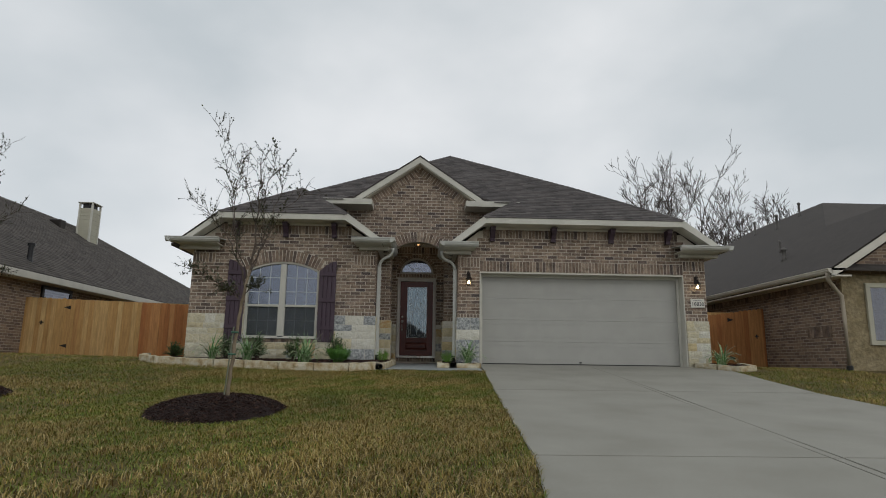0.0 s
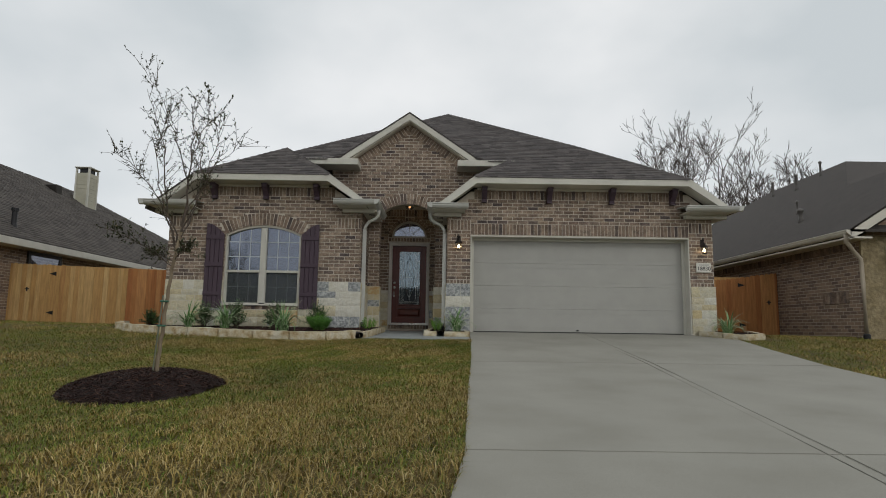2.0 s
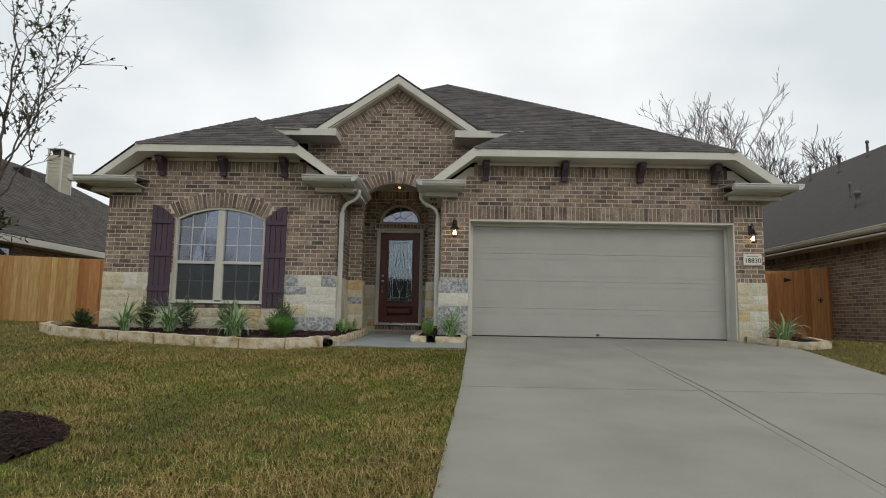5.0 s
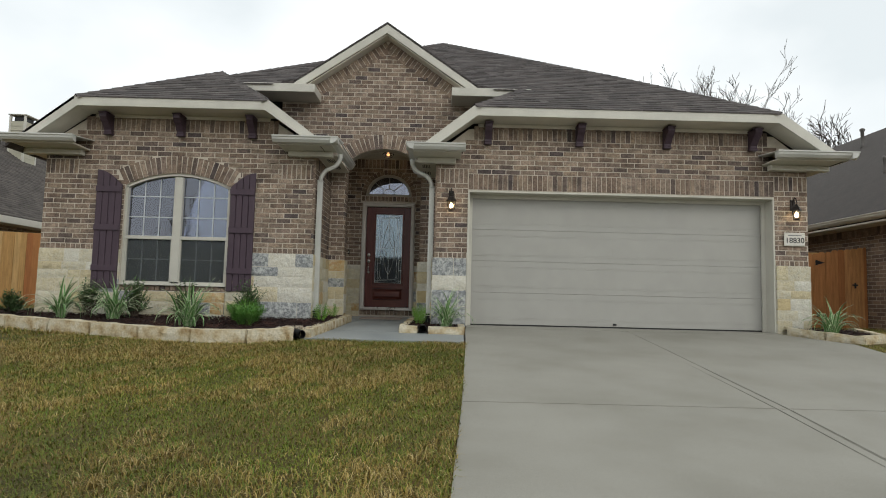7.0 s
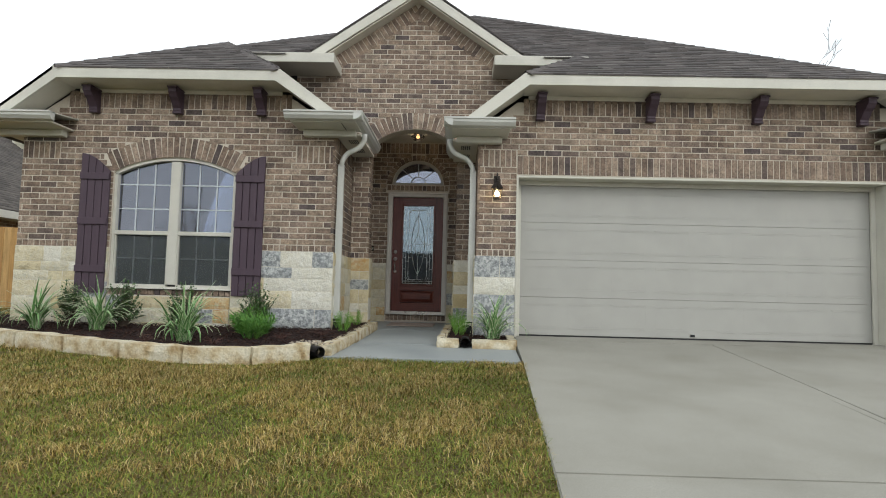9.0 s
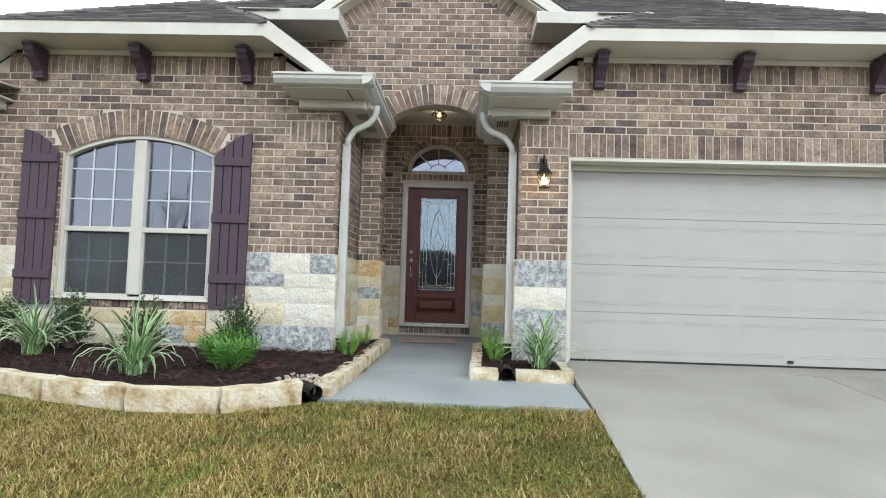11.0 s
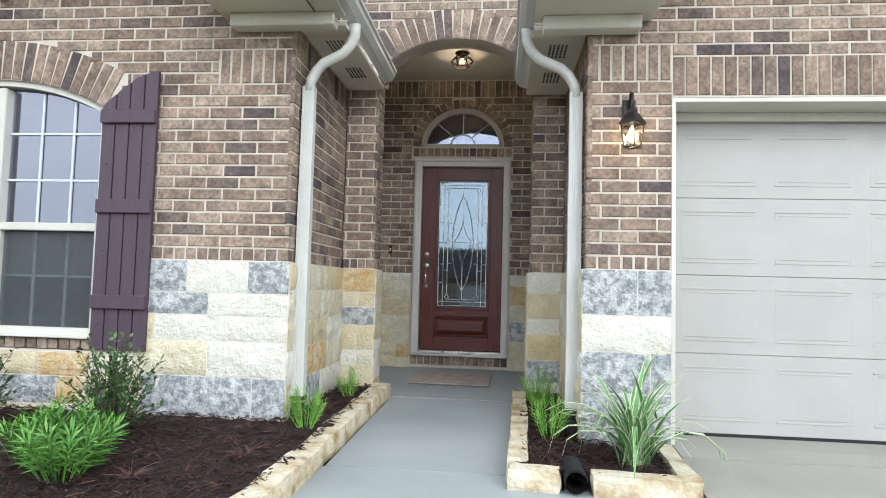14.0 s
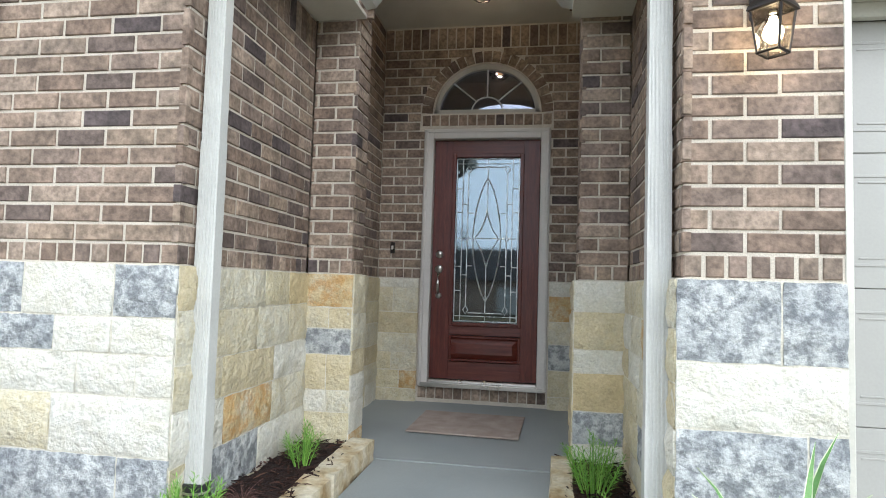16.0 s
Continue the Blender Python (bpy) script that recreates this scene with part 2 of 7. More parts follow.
def box(bm, x0, x1, y0, y1, z0, z1, bevel=0.0):
    vs = [bm.verts.new((x, y, z)) for x in (x0, x1) for y in (y0, y1) for z in (z0, z1)]
    fs = [bm.faces.new([vs[i] for i in f]) for f in ((0, 1, 3, 2), (4, 6, 7, 5), (0, 4, 5, 1), (2, 3, 7, 6), (0, 2, 6, 4), (1, 5, 7, 3))]
    if bevel:
        bmesh.ops.bevel(bm, geom=list({e for f in fs for e in f.edges}), offset=bevel, segments=1, affect="EDGES")
    return vs


def boxes(*args, bevel=0.0):
    bm = bmesh.new()
    for a in args:
        box(bm, *a, bevel=bevel)
    return bm


def prism(bm, pts, d):
    """A polygon of 3D points, pushed by the vector d."""
    a = [bm.verts.new(p) for p in pts]
    b = [bm.verts.new(Vector(p) + Vector(d)) for p in pts]
    bm.faces.new(a)
    bm.faces.new(b[::-1])
    n = len(pts)
    for i in range(n):
        bm.faces.new((a[i], a[(i + 1) % n], b[(i + 1) % n], b[i]))
    return bm


def tube(bm, path, rads, n=8, caps=True, flat=1.0):
    """A round tube along points; flat squeezes it along its second axis."""
    rings = []
    up = Vector((0, 0, 1))
    for i, p in enumerate(path):
        p = Vector(p)
        a = Vector(path[max(0, i - 1)])
        c = Vector(path[min(len(path) - 1, i + 1)])
        d = (c - a).normalized()
        s = d.cross(up)
        if s.length < 1e-3:
            s = d.cross(Vector((0, 1, 0)))
        s.normalize()
        v = d.cross(s).normalized()
        r = rads[i] if isinstance(rads, (list, tuple)) else rads
        rings.append([bm.verts.new(p + s * r * math.cos(2 * math.pi * k / n) + v * r * flat * math.sin(2 * math.pi * k / n)) for k in range(n)])
    for a, b in zip(rings, rings[1:]):
        for k in range(n):
            bm.faces.new((a[k], a[(k + 1) % n], b[(k + 1) % n], b[k]))
    if caps:
        bm.faces.new(rings[0][::-1])
        bm.faces.new(rings[-1])
    return bm


def lathe(bm, prof, n=16, centre=(0, 0)):
    """Radius and height pairs turned about a vertical axis."""
    rings = [[bm.verts.new((centre[0] + r * math.cos(2 * math.pi * k / n), centre[1] + r * math.sin(2 * math.pi * k / n), z)) for k in range(n)] for r, z in prof]
    for a, b in zip(rings, rings[1:]):
        for k in range(n):
            bm.faces.new((a[k], a[(k + 1) % n], b[(k + 1) % n], b[k]))
    bm.faces.new(rings[0][::-1])
    bm.faces.new(rings[-1])
    return bm


def raw(name, verts, faces, mat, parent=None, smooth=False):
    me = bpy.data.meshes.new(name)
    me.from_pydata(verts, [], faces)
    me.materials.append(mat)
    if smooth:
        me.polygons.foreach_set("use_smooth", [True] * len(me.polygons))
    me.update()
    return place(new(name, me), parent)


def np_mesh(name, verts, tris, mat, parent=None):
    """A large mesh of triangles from arrays."""
    me = bpy.data.meshes.new(name)
    me.vertices.add(len(verts))
    me.vertices.foreach_set("co", verts.astype(np.float32).ravel())
    me.loops.add(tris.size)
    me.loops.foreach_set("vertex_index", tris.astype(np.int32).ravel())
    me.polygons.add(len(tris))
    me.polygons.foreach_set("loop_start", np.arange(0, tris.size, 3, dtype=np.int32))
    me.materials.append(mat)
    me.update(calc_edges=True)
    return place(new(name, me), parent)


# ---- ground: heights of the lot ----
PROFILE_Y = (-60.0, -15.0, -6.0, 0.0, 3.68, 8.7, 11.7, 13.5, 60.0)
PROFILE_Z = (-0.3, -0.25, -0.15, 0.215, 0.44, 0.722, 0.975, 1.115, 1.115)


def slope_z(y):
    return float(np.interp(y, PROFILE_Y, PROFILE_Z))


def lawn_z(x, y):
    rise = 0.02 * max(0.0, -6.0 - x) * min(1.0, max(0.0, (y - 4) / 9)) if x > -14 else 0.16 * min(1.0, max(0.0, (y - 4) / 9))
    return slope_z(y) + 0.012 + rise


# ---- ground sheet, road, driveway, walk ----
def ground_sheet():
    xs = sorted({*np.linspace(-20, 20, 81), -900.0, -300.0, -100.0, -50.0, -30.0, 30.0, 50.0, 100.0, 300.0, 900.0})
    ys = sorted({*np.linspace(-6, 18, 49), *PROFILE_Y, -900.0, -300.0, -100.0, -30.0, -22.0, 26.0, 40.0, 100.0, 300.0, 1500.0})
    verts = [(x, y, lawn_z(x, y) - (0.28 if -5.8 < x < 6.1 and 11.9 < y < 26.5 else 0.032)) for y in ys for x in xs]
    n = len(xs)
    faces = [(j * n + i, j * n + i + 1, (j + 1) * n + i + 1, (j + 1) * n + i) for j in range(len(ys) - 1) for i in range(n - 1)]
    return tagged(raw("ground", verts, faces, M_SOIL, smooth=True), "brown-green dormant lawn ground sloping up to the house", "ground", kind="structure")


ground = ground_sheet()


def slab(name, y_list, left, right, mat, parent, thick=0.12, zf=slope_z, gap=0.006):
    """A concrete slab whose top follows the slope."""
    bm = bmesh.new()
    rows = []
    for i, y in enumerate(y_list):
        yy = y + (gap if i == 0 else -gap if i == len(y_list) - 1 else 0)
        z = zf(yy)
        rows.append([bm.verts.new((left(yy) + gap, yy, z)), bm.verts.new((right(yy) - gap, yy, z))])
    top = [bm.faces.new((a[0], a[1], b[1], b[0])) for a, b in zip(rows, rows[1:])]
    ex = bmesh.ops.extrude_face_region(bm, geom=top)
    for v in ex["geom"]:
        if isinstance(v, bmesh.types.BMVert):
            v.co.z -= thick
    rim = [e for e in bm.edges if all(v.co.z > zf(v.co.y) - 0.01 for v in e.verts) and len(e.link_faces) == 2 and abs(e.calc_face_angle(0)) > 1.0]
    bmesh.ops.bevel(bm, geom=rim, offset=0.008, segments=2, affect="EDGES")
    return part(name, bm, mat, parent)


def poly_x(pts):
    ys = [p[1] for p in pts]
    xs = [p[0] for p in pts]
    return lambda y: float(np.interp(y, ys, xs))


DRIVE_L = poly_x([(-0.95, -8.0), (-0.1, 0.0), (0.35, 3.68), (0.495, 6.3), (0.645, 8.7), (0.80, 11.7), (0.87, 13.6)])
DRIVE_M = poly_x([(1.6, -8.0), (2.25, 0.0), (2.68, 3.68), (3.26, 8.7), (3.36, 13.1), (3.37, 13.6)])
DRIVE_R = poly_x([(4.3, -8.0), (4.9, 0.0), (5.35, 4.6), (5.85, 8.5), (6.12, 10.6), (6.42, 12.4), (5.93, 13.2), (5.9, 13.6)])
driveway = tagged(new("driveway"), "broad pale grey concrete driveway with tooled joints", "driveway", kind="structure")
for y0, y1 in ((-6.0, -1.35), (-1.35, 3.68), (3.68, 8.7), (8.7, 13.28)):
    ys = [y0, *[p for p in sorted({*PROFILE_Y, 4.6, 6.3, 10.6, 12.4, 13.2}) if y0 + 0.05 < p < y1 - 0.05], y1]
    slab("slab", ys, DRIVE_L, lambda y: DRIVE_M(y) - 0.045, M_CONCRETE, driveway, gap=0.004)
    slab("joint_band", ys, lambda y: DRIVE_M(y) - 0.045, lambda y: DRIVE_M(y) + 0.045, M_CONCRETE, driveway, gap=0.002, zf=lambda y: slope_z(y) - 0.002)
    slab("slab", ys, lambda y: DRIVE_M(y) + 0.045, DRIVE_R, M_CONCRETE, driveway, gap=0.004)
slab("slab", [13.28, 13.5, 13.95], lambda y: 0.87, lambda y: 5.9, M_CONCRETE, driveway)
# sealant lines that lie in the joints
bm = bmesh.new()
for y0, y1 in ((-6.0, 3.68), (3.68, 8.7), (8.7, 13.2)):
    pts = [y0, *[p for p in PROFILE_Y if y0 < p < y1], y1]
    for a, b in zip(pts, pts[1:]):
        prism(bm, [(DRIVE_M(a) - 0.012, a, slope_z(a) - 0.03), (DRIVE_M(a) + 0.012, a, slope_z(a) - 0.03), (DRIVE_M(b) + 0.012, b, slope_z(b) - 0.03), (DRIVE_M(b) - 0.012, b, slope_z(b) - 0.03)], (0, 0, 0.022))
part("joint_sealant", bm, plain("joint_grey", (0.10, 0.097, 0.09), 0.8), driveway)


def walk_z(y):
    return float(np.interp(y, (11.6, 12.9, 14.88, 16.5), (0.975, 1.02, 1.08, 1.125)))


walkway = tagged(new("walkway"), "smooth blue-grey concrete front walk and porch slab", "walkway", kind="structure")
slab("slab", [11.74, 13.0], lambda y: -1.36 + 0.1 * (y - 11.62), lambda y: DRIVE_L(y) - 0.01, M_CONCRETE2, walkway, zf=walk_z)
slab("slab", [13.0, 14.88], lambda y: -1.20 + 0.02 * (y - 12.8), lambda y: -0.1 + 0.01 * (y - 12.8), M_CONCRETE2, walkway, zf=walk_z)
slab("slab", [14.88, 16.6], lambda y: -1.66, lambda y: 0.36, M_CONCRETE2, walkway, zf=walk_z)

road = tagged(new("road"), "grey concrete street with a low kerb", "road", kind="structure")
part("road_surface", boxes((-120, 120, -15.0, -7.2, -0.45, -0.155)), M_CONCRETE, road)
part("kerb", boxes((-120, 120, -7.2, -6.9, -0.45, -0.08), bevel=0.03), M_CONCRETE, road)
part("kerb", boxes((-120, 120, -15.3, -15.0, -0.45, -0.08), bevel=0.03), M_CONCRETE, road)


# ---- bricks and stones ----
COURSE, PITCH, JOINT = 0.0815, 0.235, 0.0135
BRICK_MESH = {}


def brick_mesh(l, h, mat):
    key = (round(l, 2), round(h, 3), mat.name)
    if key not in BRICK_MESH:
        l, h = key[0], key[1]
        e, d = 0.004, 0.012
        o = [(-l / 2, -h / 2), (l / 2, -h / 2), (l / 2, h / 2), (-l / 2, h / 2)]
        i = [(-l / 2 + e, -h / 2 + e), (l / 2 - e, -h / 2 + e), (l / 2 - e, h / 2 - e), (-l / 2 + e, h / 2 - e)]
        v = [(x, -d - 0.02, z) for x, z in o] + [(x, -e * 0.8, z) for x, z in o] + [(x, 0, z) for x, z in i]
        f = [(0, 1, 5, 4), (1, 2, 6, 5), (2, 3, 7, 6), (3, 0, 4, 7), (4, 5, 9, 8), (5, 6, 10, 9), (6, 7, 11, 10), (7, 4, 8, 11), (8, 9, 10, 11)]
        me = bpy.data.meshes.new("brick")
        me.from_pydata(v, [], f)
        me.materials.append(mat)
        BRICK_MESH[key] = me
    return BRICK_MESH[key]


class Face:
    """A wall's face: o its start, u the way along it, n outwards."""
    def __init__(self, o, u, n):
        self.o, self.u, self.n = Vector(o), Vector(u), Vector(n)

    def p(self, u, z, d=0.0):
        return Vector((self.o.x, self.o.y, 0)) + self.u * u + self.n * d + Vector((0, 0, z))

    def m(self, u, z, d=0.0, turn=0.0):
        q = Matrix((self.u, self.n, Vector((0, 0, 1)))).transposed().to_4x4()
        return Matrix.Translation(self.p(u, z, d)) @ q @ Matrix.Rotation(turn, 4, "Y")


def lay(bricks, wall, face, near=300):
    """bricks: (u, z, length, height, turn). The nearest to the walk are parts; those past 300 stay one part."""
    foot = Vector((-0.6, 12.0, 2.6))
    bricks.sort(key=lambda b: (face.p(b[0], b[1]) - foot).length)
    for u, z, l, h, turn in bricks[:near]:
        ob = place(new("brick", brick_mesh(l, h, M_BRICK)), wall)
        ob.matrix_basis = face.m(u + random.uniform(-0.001, 0.001), z + random.uniform(-0.001, 0.001), random.uniform(-0.003, 0.002), turn + random.uniform(-0.004, 0.004))
    if bricks[near:]:
        vs, fs = [], []
        for u, z, l, h, turn in bricks[near:]:
            me = brick_mesh(l, h, M_BRICK)
            m = face.m(u, z, random.uniform(-0.003, 0.002), turn)
            k = len(vs)
            vs += [m @ v.co for v in me.vertices]
            fs += [[k + i for i in p.vertices] for p in me.polygons]
        tagged(raw("brick_courses", vs, fs, M_BRICK_FAR, wall), kind="stuff")


def courses(z0, z1, spans, phase=0.0):
    """Running bond between two heights; spans(z) lists the stretches of wall at a height."""
    out = []
    n = max(1, round((z1 - z0) / COURSE))
    c = (z1 - z0) / n
    for k in range(n):
        z = z0 + (k + 0.5) * c
        for a, b in spans(z):
            u = math.floor((a - phase) / PITCH) * PITCH + phase + (PITCH / 2 if k % 2 else 0) - PITCH
            while u < b:
                s, e = max(a, u), min(b, u + PITCH - JOINT)
                if e - s > 0.014:
                    out.append(((s + e) / 2, z, e - s, c - JOINT, 0.0))
                u += PITCH
    return out


def soldiers(a, b, z0, z1):
    n = max(1, round((b - a) / COURSE))
    w = (b - a) / n
    return [(a + (i + 0.5) * w, (z0 + z1) / 2, w - JOINT, z1 - z0 - JOINT, 0.0) for i in range(n)]


def voussoirs(cu, cz, r, h, half):
    n = round(2 * half * (r + h * 0.35) / COURSE)
    return [(cu + (r + h / 2) * math.sin(t), cz + (r + h / 2) * math.cos(t), COURSE - JOINT, h - 0.004, t)
            for t in [-half + (i + 0.5) * 2 * half / n for i in range(n)]]


def column(bm, face, a, b, lo_a, lo_b, hi_a, hi_b, d0=-0.007, d1=-0.25):
    prism(bm, [face.p(a, lo_a, d0), face.p(b, lo_b, d0), face.p(b, hi_b, d0), face.p(a, hi_a, d0)], face.n * (d1 - d0))


def welded(bm):
    bmesh.ops.remove_doubles(bm, verts=bm.verts, dist=0.001)
    return bm


STONE_PROUD = 0.03


def stones(wall, face, a, b, z0, z1, seed, greys=(), whites=(), ochres=(), rows=()):
    """Rough split-faced blocks in uneven courses."""
    rnd = random.Random(seed)
    bm = bmesh.new()
    column(bm, face, a + 0.004, b - 0.004, z0, z0, z1, z1, 0.0205, -0.02)
    part("mortar_bed", bm, M_STONE_MORTAR, wall)
    zs = [z0]
    while zs[-1] < z1 - 0.26:
        zs.append(zs[-1] + rnd.choice((0.13, 0.16, 0.19, 0.22)))
    zs.append(z1)
    for lo, hi, cuts in rows or [(lo, hi, None) for lo, hi in zip(zs, zs[1:])]:
        u = a
        marks = list(cuts or ())
        while u < b - 0.01:
            w = rnd.uniform(0.2, 0.58) if b - a > 0.6 else rnd.uniform(0.15, 0.34)
            e = b if b - (u + w) < 0.13 else u + w
            if cuts is not None:
                e = marks.pop(0) if marks else b
            nu, nz = max(4, round((e - u) / 0.05)), max(3, round((hi - lo) / 0.05))
            vs, fs = [], []
            j = 0.004
            for k in range(nz + 1):
                for i in range(nu + 1):
                    edge = i in (0, nu) or k in (0, nz)
                    x = u + j + (e - u - 2 * j) * i / nu + (rnd.uniform(-0.002, 0.002) if edge else rnd.uniform(-0.012, 0.012))
                    z = lo + j + (hi - lo - 2 * j) * k / nz + (rnd.uniform(-0.003, 0.003) if edge else rnd.uniform(-0.012, 0.012))
                    vs.append(face.p(x, z, STONE_PROUD * (0.80 if edge else 1.08) + rnd.uniform(-0.003, 0.003) * (1 if edge else 2.2) + (0 if edge else 0.012 * noise.noise((x * 9, z * 9, seed + u)))))
            ring = [i for i in range(nu + 1)] + [k * (nu + 1) + nu for k in range(1, nz + 1)] + [nz * (nu + 1) + i for i in range(nu - 1, -1, -1)] + [k * (nu + 1) for k in range(nz - 1, 0, -1)]
            fs = [(k * (nu + 1) + i, k * (nu + 1) + i + 1, (k + 1) * (nu + 1) + i + 1, (k + 1) * (nu + 1) + i) for k in range(nz) for i in range(nu)]
            n0, nr = len(vs), len(ring)
            vs += [Vector(vs[i]) for i in ring] + [Vector(vs[i]) - face.n * 0.03 for i in ring]
            fs += [(n0 + i, n0 + nr + i, n0 + nr + (i + 1) % nr, n0 + (i + 1) % nr) for i in range(nr)]
            cu, cz = (u + e) / 2, (lo + hi) / 2
            inside = lambda rs: any(r[0] < cu < r[1] and r[2] < cz < r[3] for r in rs)
            roll = rnd.random()
            mat = M_STONE_GREY if inside(greys) or roll < 0.03 else M_STONE_OCHRE if inside(ochres) or roll > 0.97 else M_STONE_WHITE if inside(whites) or roll > 0.80 else M_STONE
            raw("stone", vs, fs, mat, wall, smooth=True)
            u = e


# ---- the house: heights ----
Z_STONE, Z_ROW, Z_SOFFIT, FRONT, GABLE, ENTRY = 2.2, 2.29, 4.40, 13.5, 14.87, 16.52
XL, XLW, XRW, XR = -6.04, -1.632, 0.335, 6.44
GX0, GX1, GZ = 0.87, 5.90, 3.32
front_face = Face((0, FRONT, 0), (1, 0, 0), (0, -1, 0))
gable_face = Face((0, GABLE, 0), (1, 0, 0), (0, -1, 0))
entry_face = Face((0, ENTRY, 0), (1, 0, 0), (0, -1, 0))
left_return = Face((XLW, 0, 0), (0, 1, 0), (1, 0, 0))
right_return = Face((XRW, 0, 0), (0, 1, 0), (-1, 0, 0))


def structure(name, label):
    return tagged(new(name), label, "wall", kind="structure")


# left wing: arched double window
WX, WHALF, WZ0, WR = -3.868, 0.855, 1.655, 1.82
WCZ = 3.475 - WR


def win_arc(u):
    return WCZ + math.sqrt(max(0.0, WR * WR - (u - WX) ** 2))


wall_left = structure("wall_left_wing", "brown brick front wall above cream limestone wainscot")
bm = bmesh.new()
column(bm, front_face, XL, -5.43, 0.6, 0.6, 3.93, 4.34)
column(bm, front_face, -5.43, WX - WHALF, 0.6, 0.6, 4.34, 4.36)
column(bm, front_face, WX + WHALF, -2.27, 0.6, 0.6, 4.36, 4.34)
column(bm, front_face, -2.27, XLW - 0.01, 0.6, 0.6, 4.34, 3.93)
column(bm, front_face, WX - WHALF, WX + WHALF, 0.6, 0.6, 1.555, 1.555)
for i in range(14):
    a, b = WX - WHALF + i * WHALF / 7, WX - WHALF + (i + 1) * WHALF / 7
    column(bm, front_face, a, b, win_arc(a), win_arc(b), 4.36, 4.36)
part("wall_core", welded(bm), M_MORTAR, wall_left)
VH = 0.285
half_a = math.asin(WHALF / WR)


def left_spans(z):
    rake = max(0.0, z - 3.95) * 1.35
    a, b = XL + rake + (0.25 if z > 3.95 else 0), XLW - rake - (0.25 if z > 3.95 else 0)
    if 3.43 < z < 3.67:
        a, b = XL + 0.54, -2.19
    if 1.62 < z < 3.34:
        return [(a, WX - WHALF - 0.01), (WX + WHALF + 0.01, b)]
    if 3.34 <= z < 3.775:
        ro = WR + VH
        w = math.sqrt(max(0, ro * ro - (z - WCZ) ** 2))
        w = min(w, (z - WCZ) * math.tan(half_a) + 0.04) + 0.01
        return [(a, WX - w), (WX + w, b)]
    return [(a, b)]


br = soldiers(XL, XL + 0.53, 3.428, 3.672) + soldiers(-2.18, XLW, 3.428, 3.672) + courses(Z_ROW, 4.16, left_spans) + soldiers(XL, XLW, Z_STONE, Z_ROW) + soldiers(-5.43, -2.27, 4.16, Z_SOFFIT) + voussoirs(WX, WCZ, WR, VH, half_a)
br = [b for b in br if not (b[1] < Z_ROW and WX - WHALF < b[0] < WX + WHALF)]
br += soldiers(WX - WHALF, WX + WHALF, 1.555, 1.64)
lay(br, wall_left, front_face, 420)
stones(wall_left, front_face, XL, WX - WHALF - 0.005, 1.0, Z_STONE, 3)
stones(wall_left, front_face, WX + WHALF + 0.005, XLW + 0.022, 1.0, Z_STONE, 11, greys=[(-3.0, -2.33, 1.98, 2.2), (-3.0, -2.15, 1.83, 1.98), (-1.9, -1.5, 1.98, 2.2), (-2.5, -1.5, 1.15, 1.42)], whites=[(-2.4, -1.5, 1.42, 1.98), (-2.33, -1.9, 1.98, 2.2)],
       rows=[(1.0, 1.15, [-2.55, -2.1]), (1.15, 1.42, [-2.62, -1.84]), (1.42, 1.66, [-2.68, -2.16]), (1.66, 1.83, [-2.55, -2.05, -1.78]), (1.83, 1.98, [-2.17, -1.9]), (1.98, 2.2, [-2.33, -1.90])])
stones(wall_left, front_face, WX - WHALF, WX + WHALF, 1.0, 1.545, 5, ochres=[(-3.4, -2.8, 1.1, 1.5)])

wall_left_return = structure("wall_left_return", "brown brick side wall of the entry recess")
bm = bmesh.new()
column(bm, left_return, FRONT + 0.012, GABLE, 0.6, 0.6, 4.0, 4.0)
part("wall_core", welded(bm), M_MORTAR, wall_left_return)
lay(courses(Z_ROW, 3.62, lambda z: [(FRONT - 0.004, GABLE)], 0.1) + soldiers(FRONT, GABLE, Z_STONE, Z_ROW) + soldiers(FRONT, GABLE, 3.62, 3.83), wall_left_return, left_return)
stones(wall_left_return, left_return, FRONT - 0.016, GABLE, 1.0, Z_STONE, 21, greys=[(14.2, 14.5, 1.9, 2.1), (13.8, 14.2, 1.0, 1.3)], ochres=[(13.7, 14.0, 1.55, 1.8)])

# entry gable with its arch, on two piers
AX, AHALF, AR = -0.645, 0.70, 1.03
ACZ = 4.305 - AR
PIER_L, PIER_R = AX - AHALF, AX + AHALF
wall_gable = structure("wall_entry_gable", "brown brick gable with a soldier-brick arch over the porch")
bm = bmesh.new()


def gable_top(u):
    return 6.42 - 0.685 * abs(u - AX)


def arch(u):
    return ACZ + math.sqrt(max(0.0, AR * AR - (u - AX) ** 2))


column(bm, gable_face, XLW + 0.008, PIER_L, 0.6, 0.6, gable_top(XLW), gable_top(PIER_L))
column(bm, gable_face, PIER_R, XRW - 0.008, 0.6, 0.6, gable_top(PIER_R), gable_top(XRW))
column(bm, gable_face, -2.6, XLW, 3.9, 3.9, 5.2, 5.2)
column(bm, gable_face, XRW, 1.9, 3.9, 3.9, 5.2, 5.2)
column(bm, gable_face, -2.3, XLW, 5.2, 5.2, gable_top(-2.3), gable_top(XLW))
column(bm, gable_face, XRW, 0.95, 5.2, 5.2, gable_top(XRW), gable_top(0.95))
for i in range(16):
    a, b = PIER_L + i * AHALF / 8, PIER_L + (i + 1) * AHALF / 8
    column(bm, gable_face, a, b, arch(a), arch(b), gable_top(a), gable_top(b))
part("wall_core", welded(bm), M_MORTAR, wall_gable)
GV = 0.275
ahalf_t = math.asin(AHALF / AR)


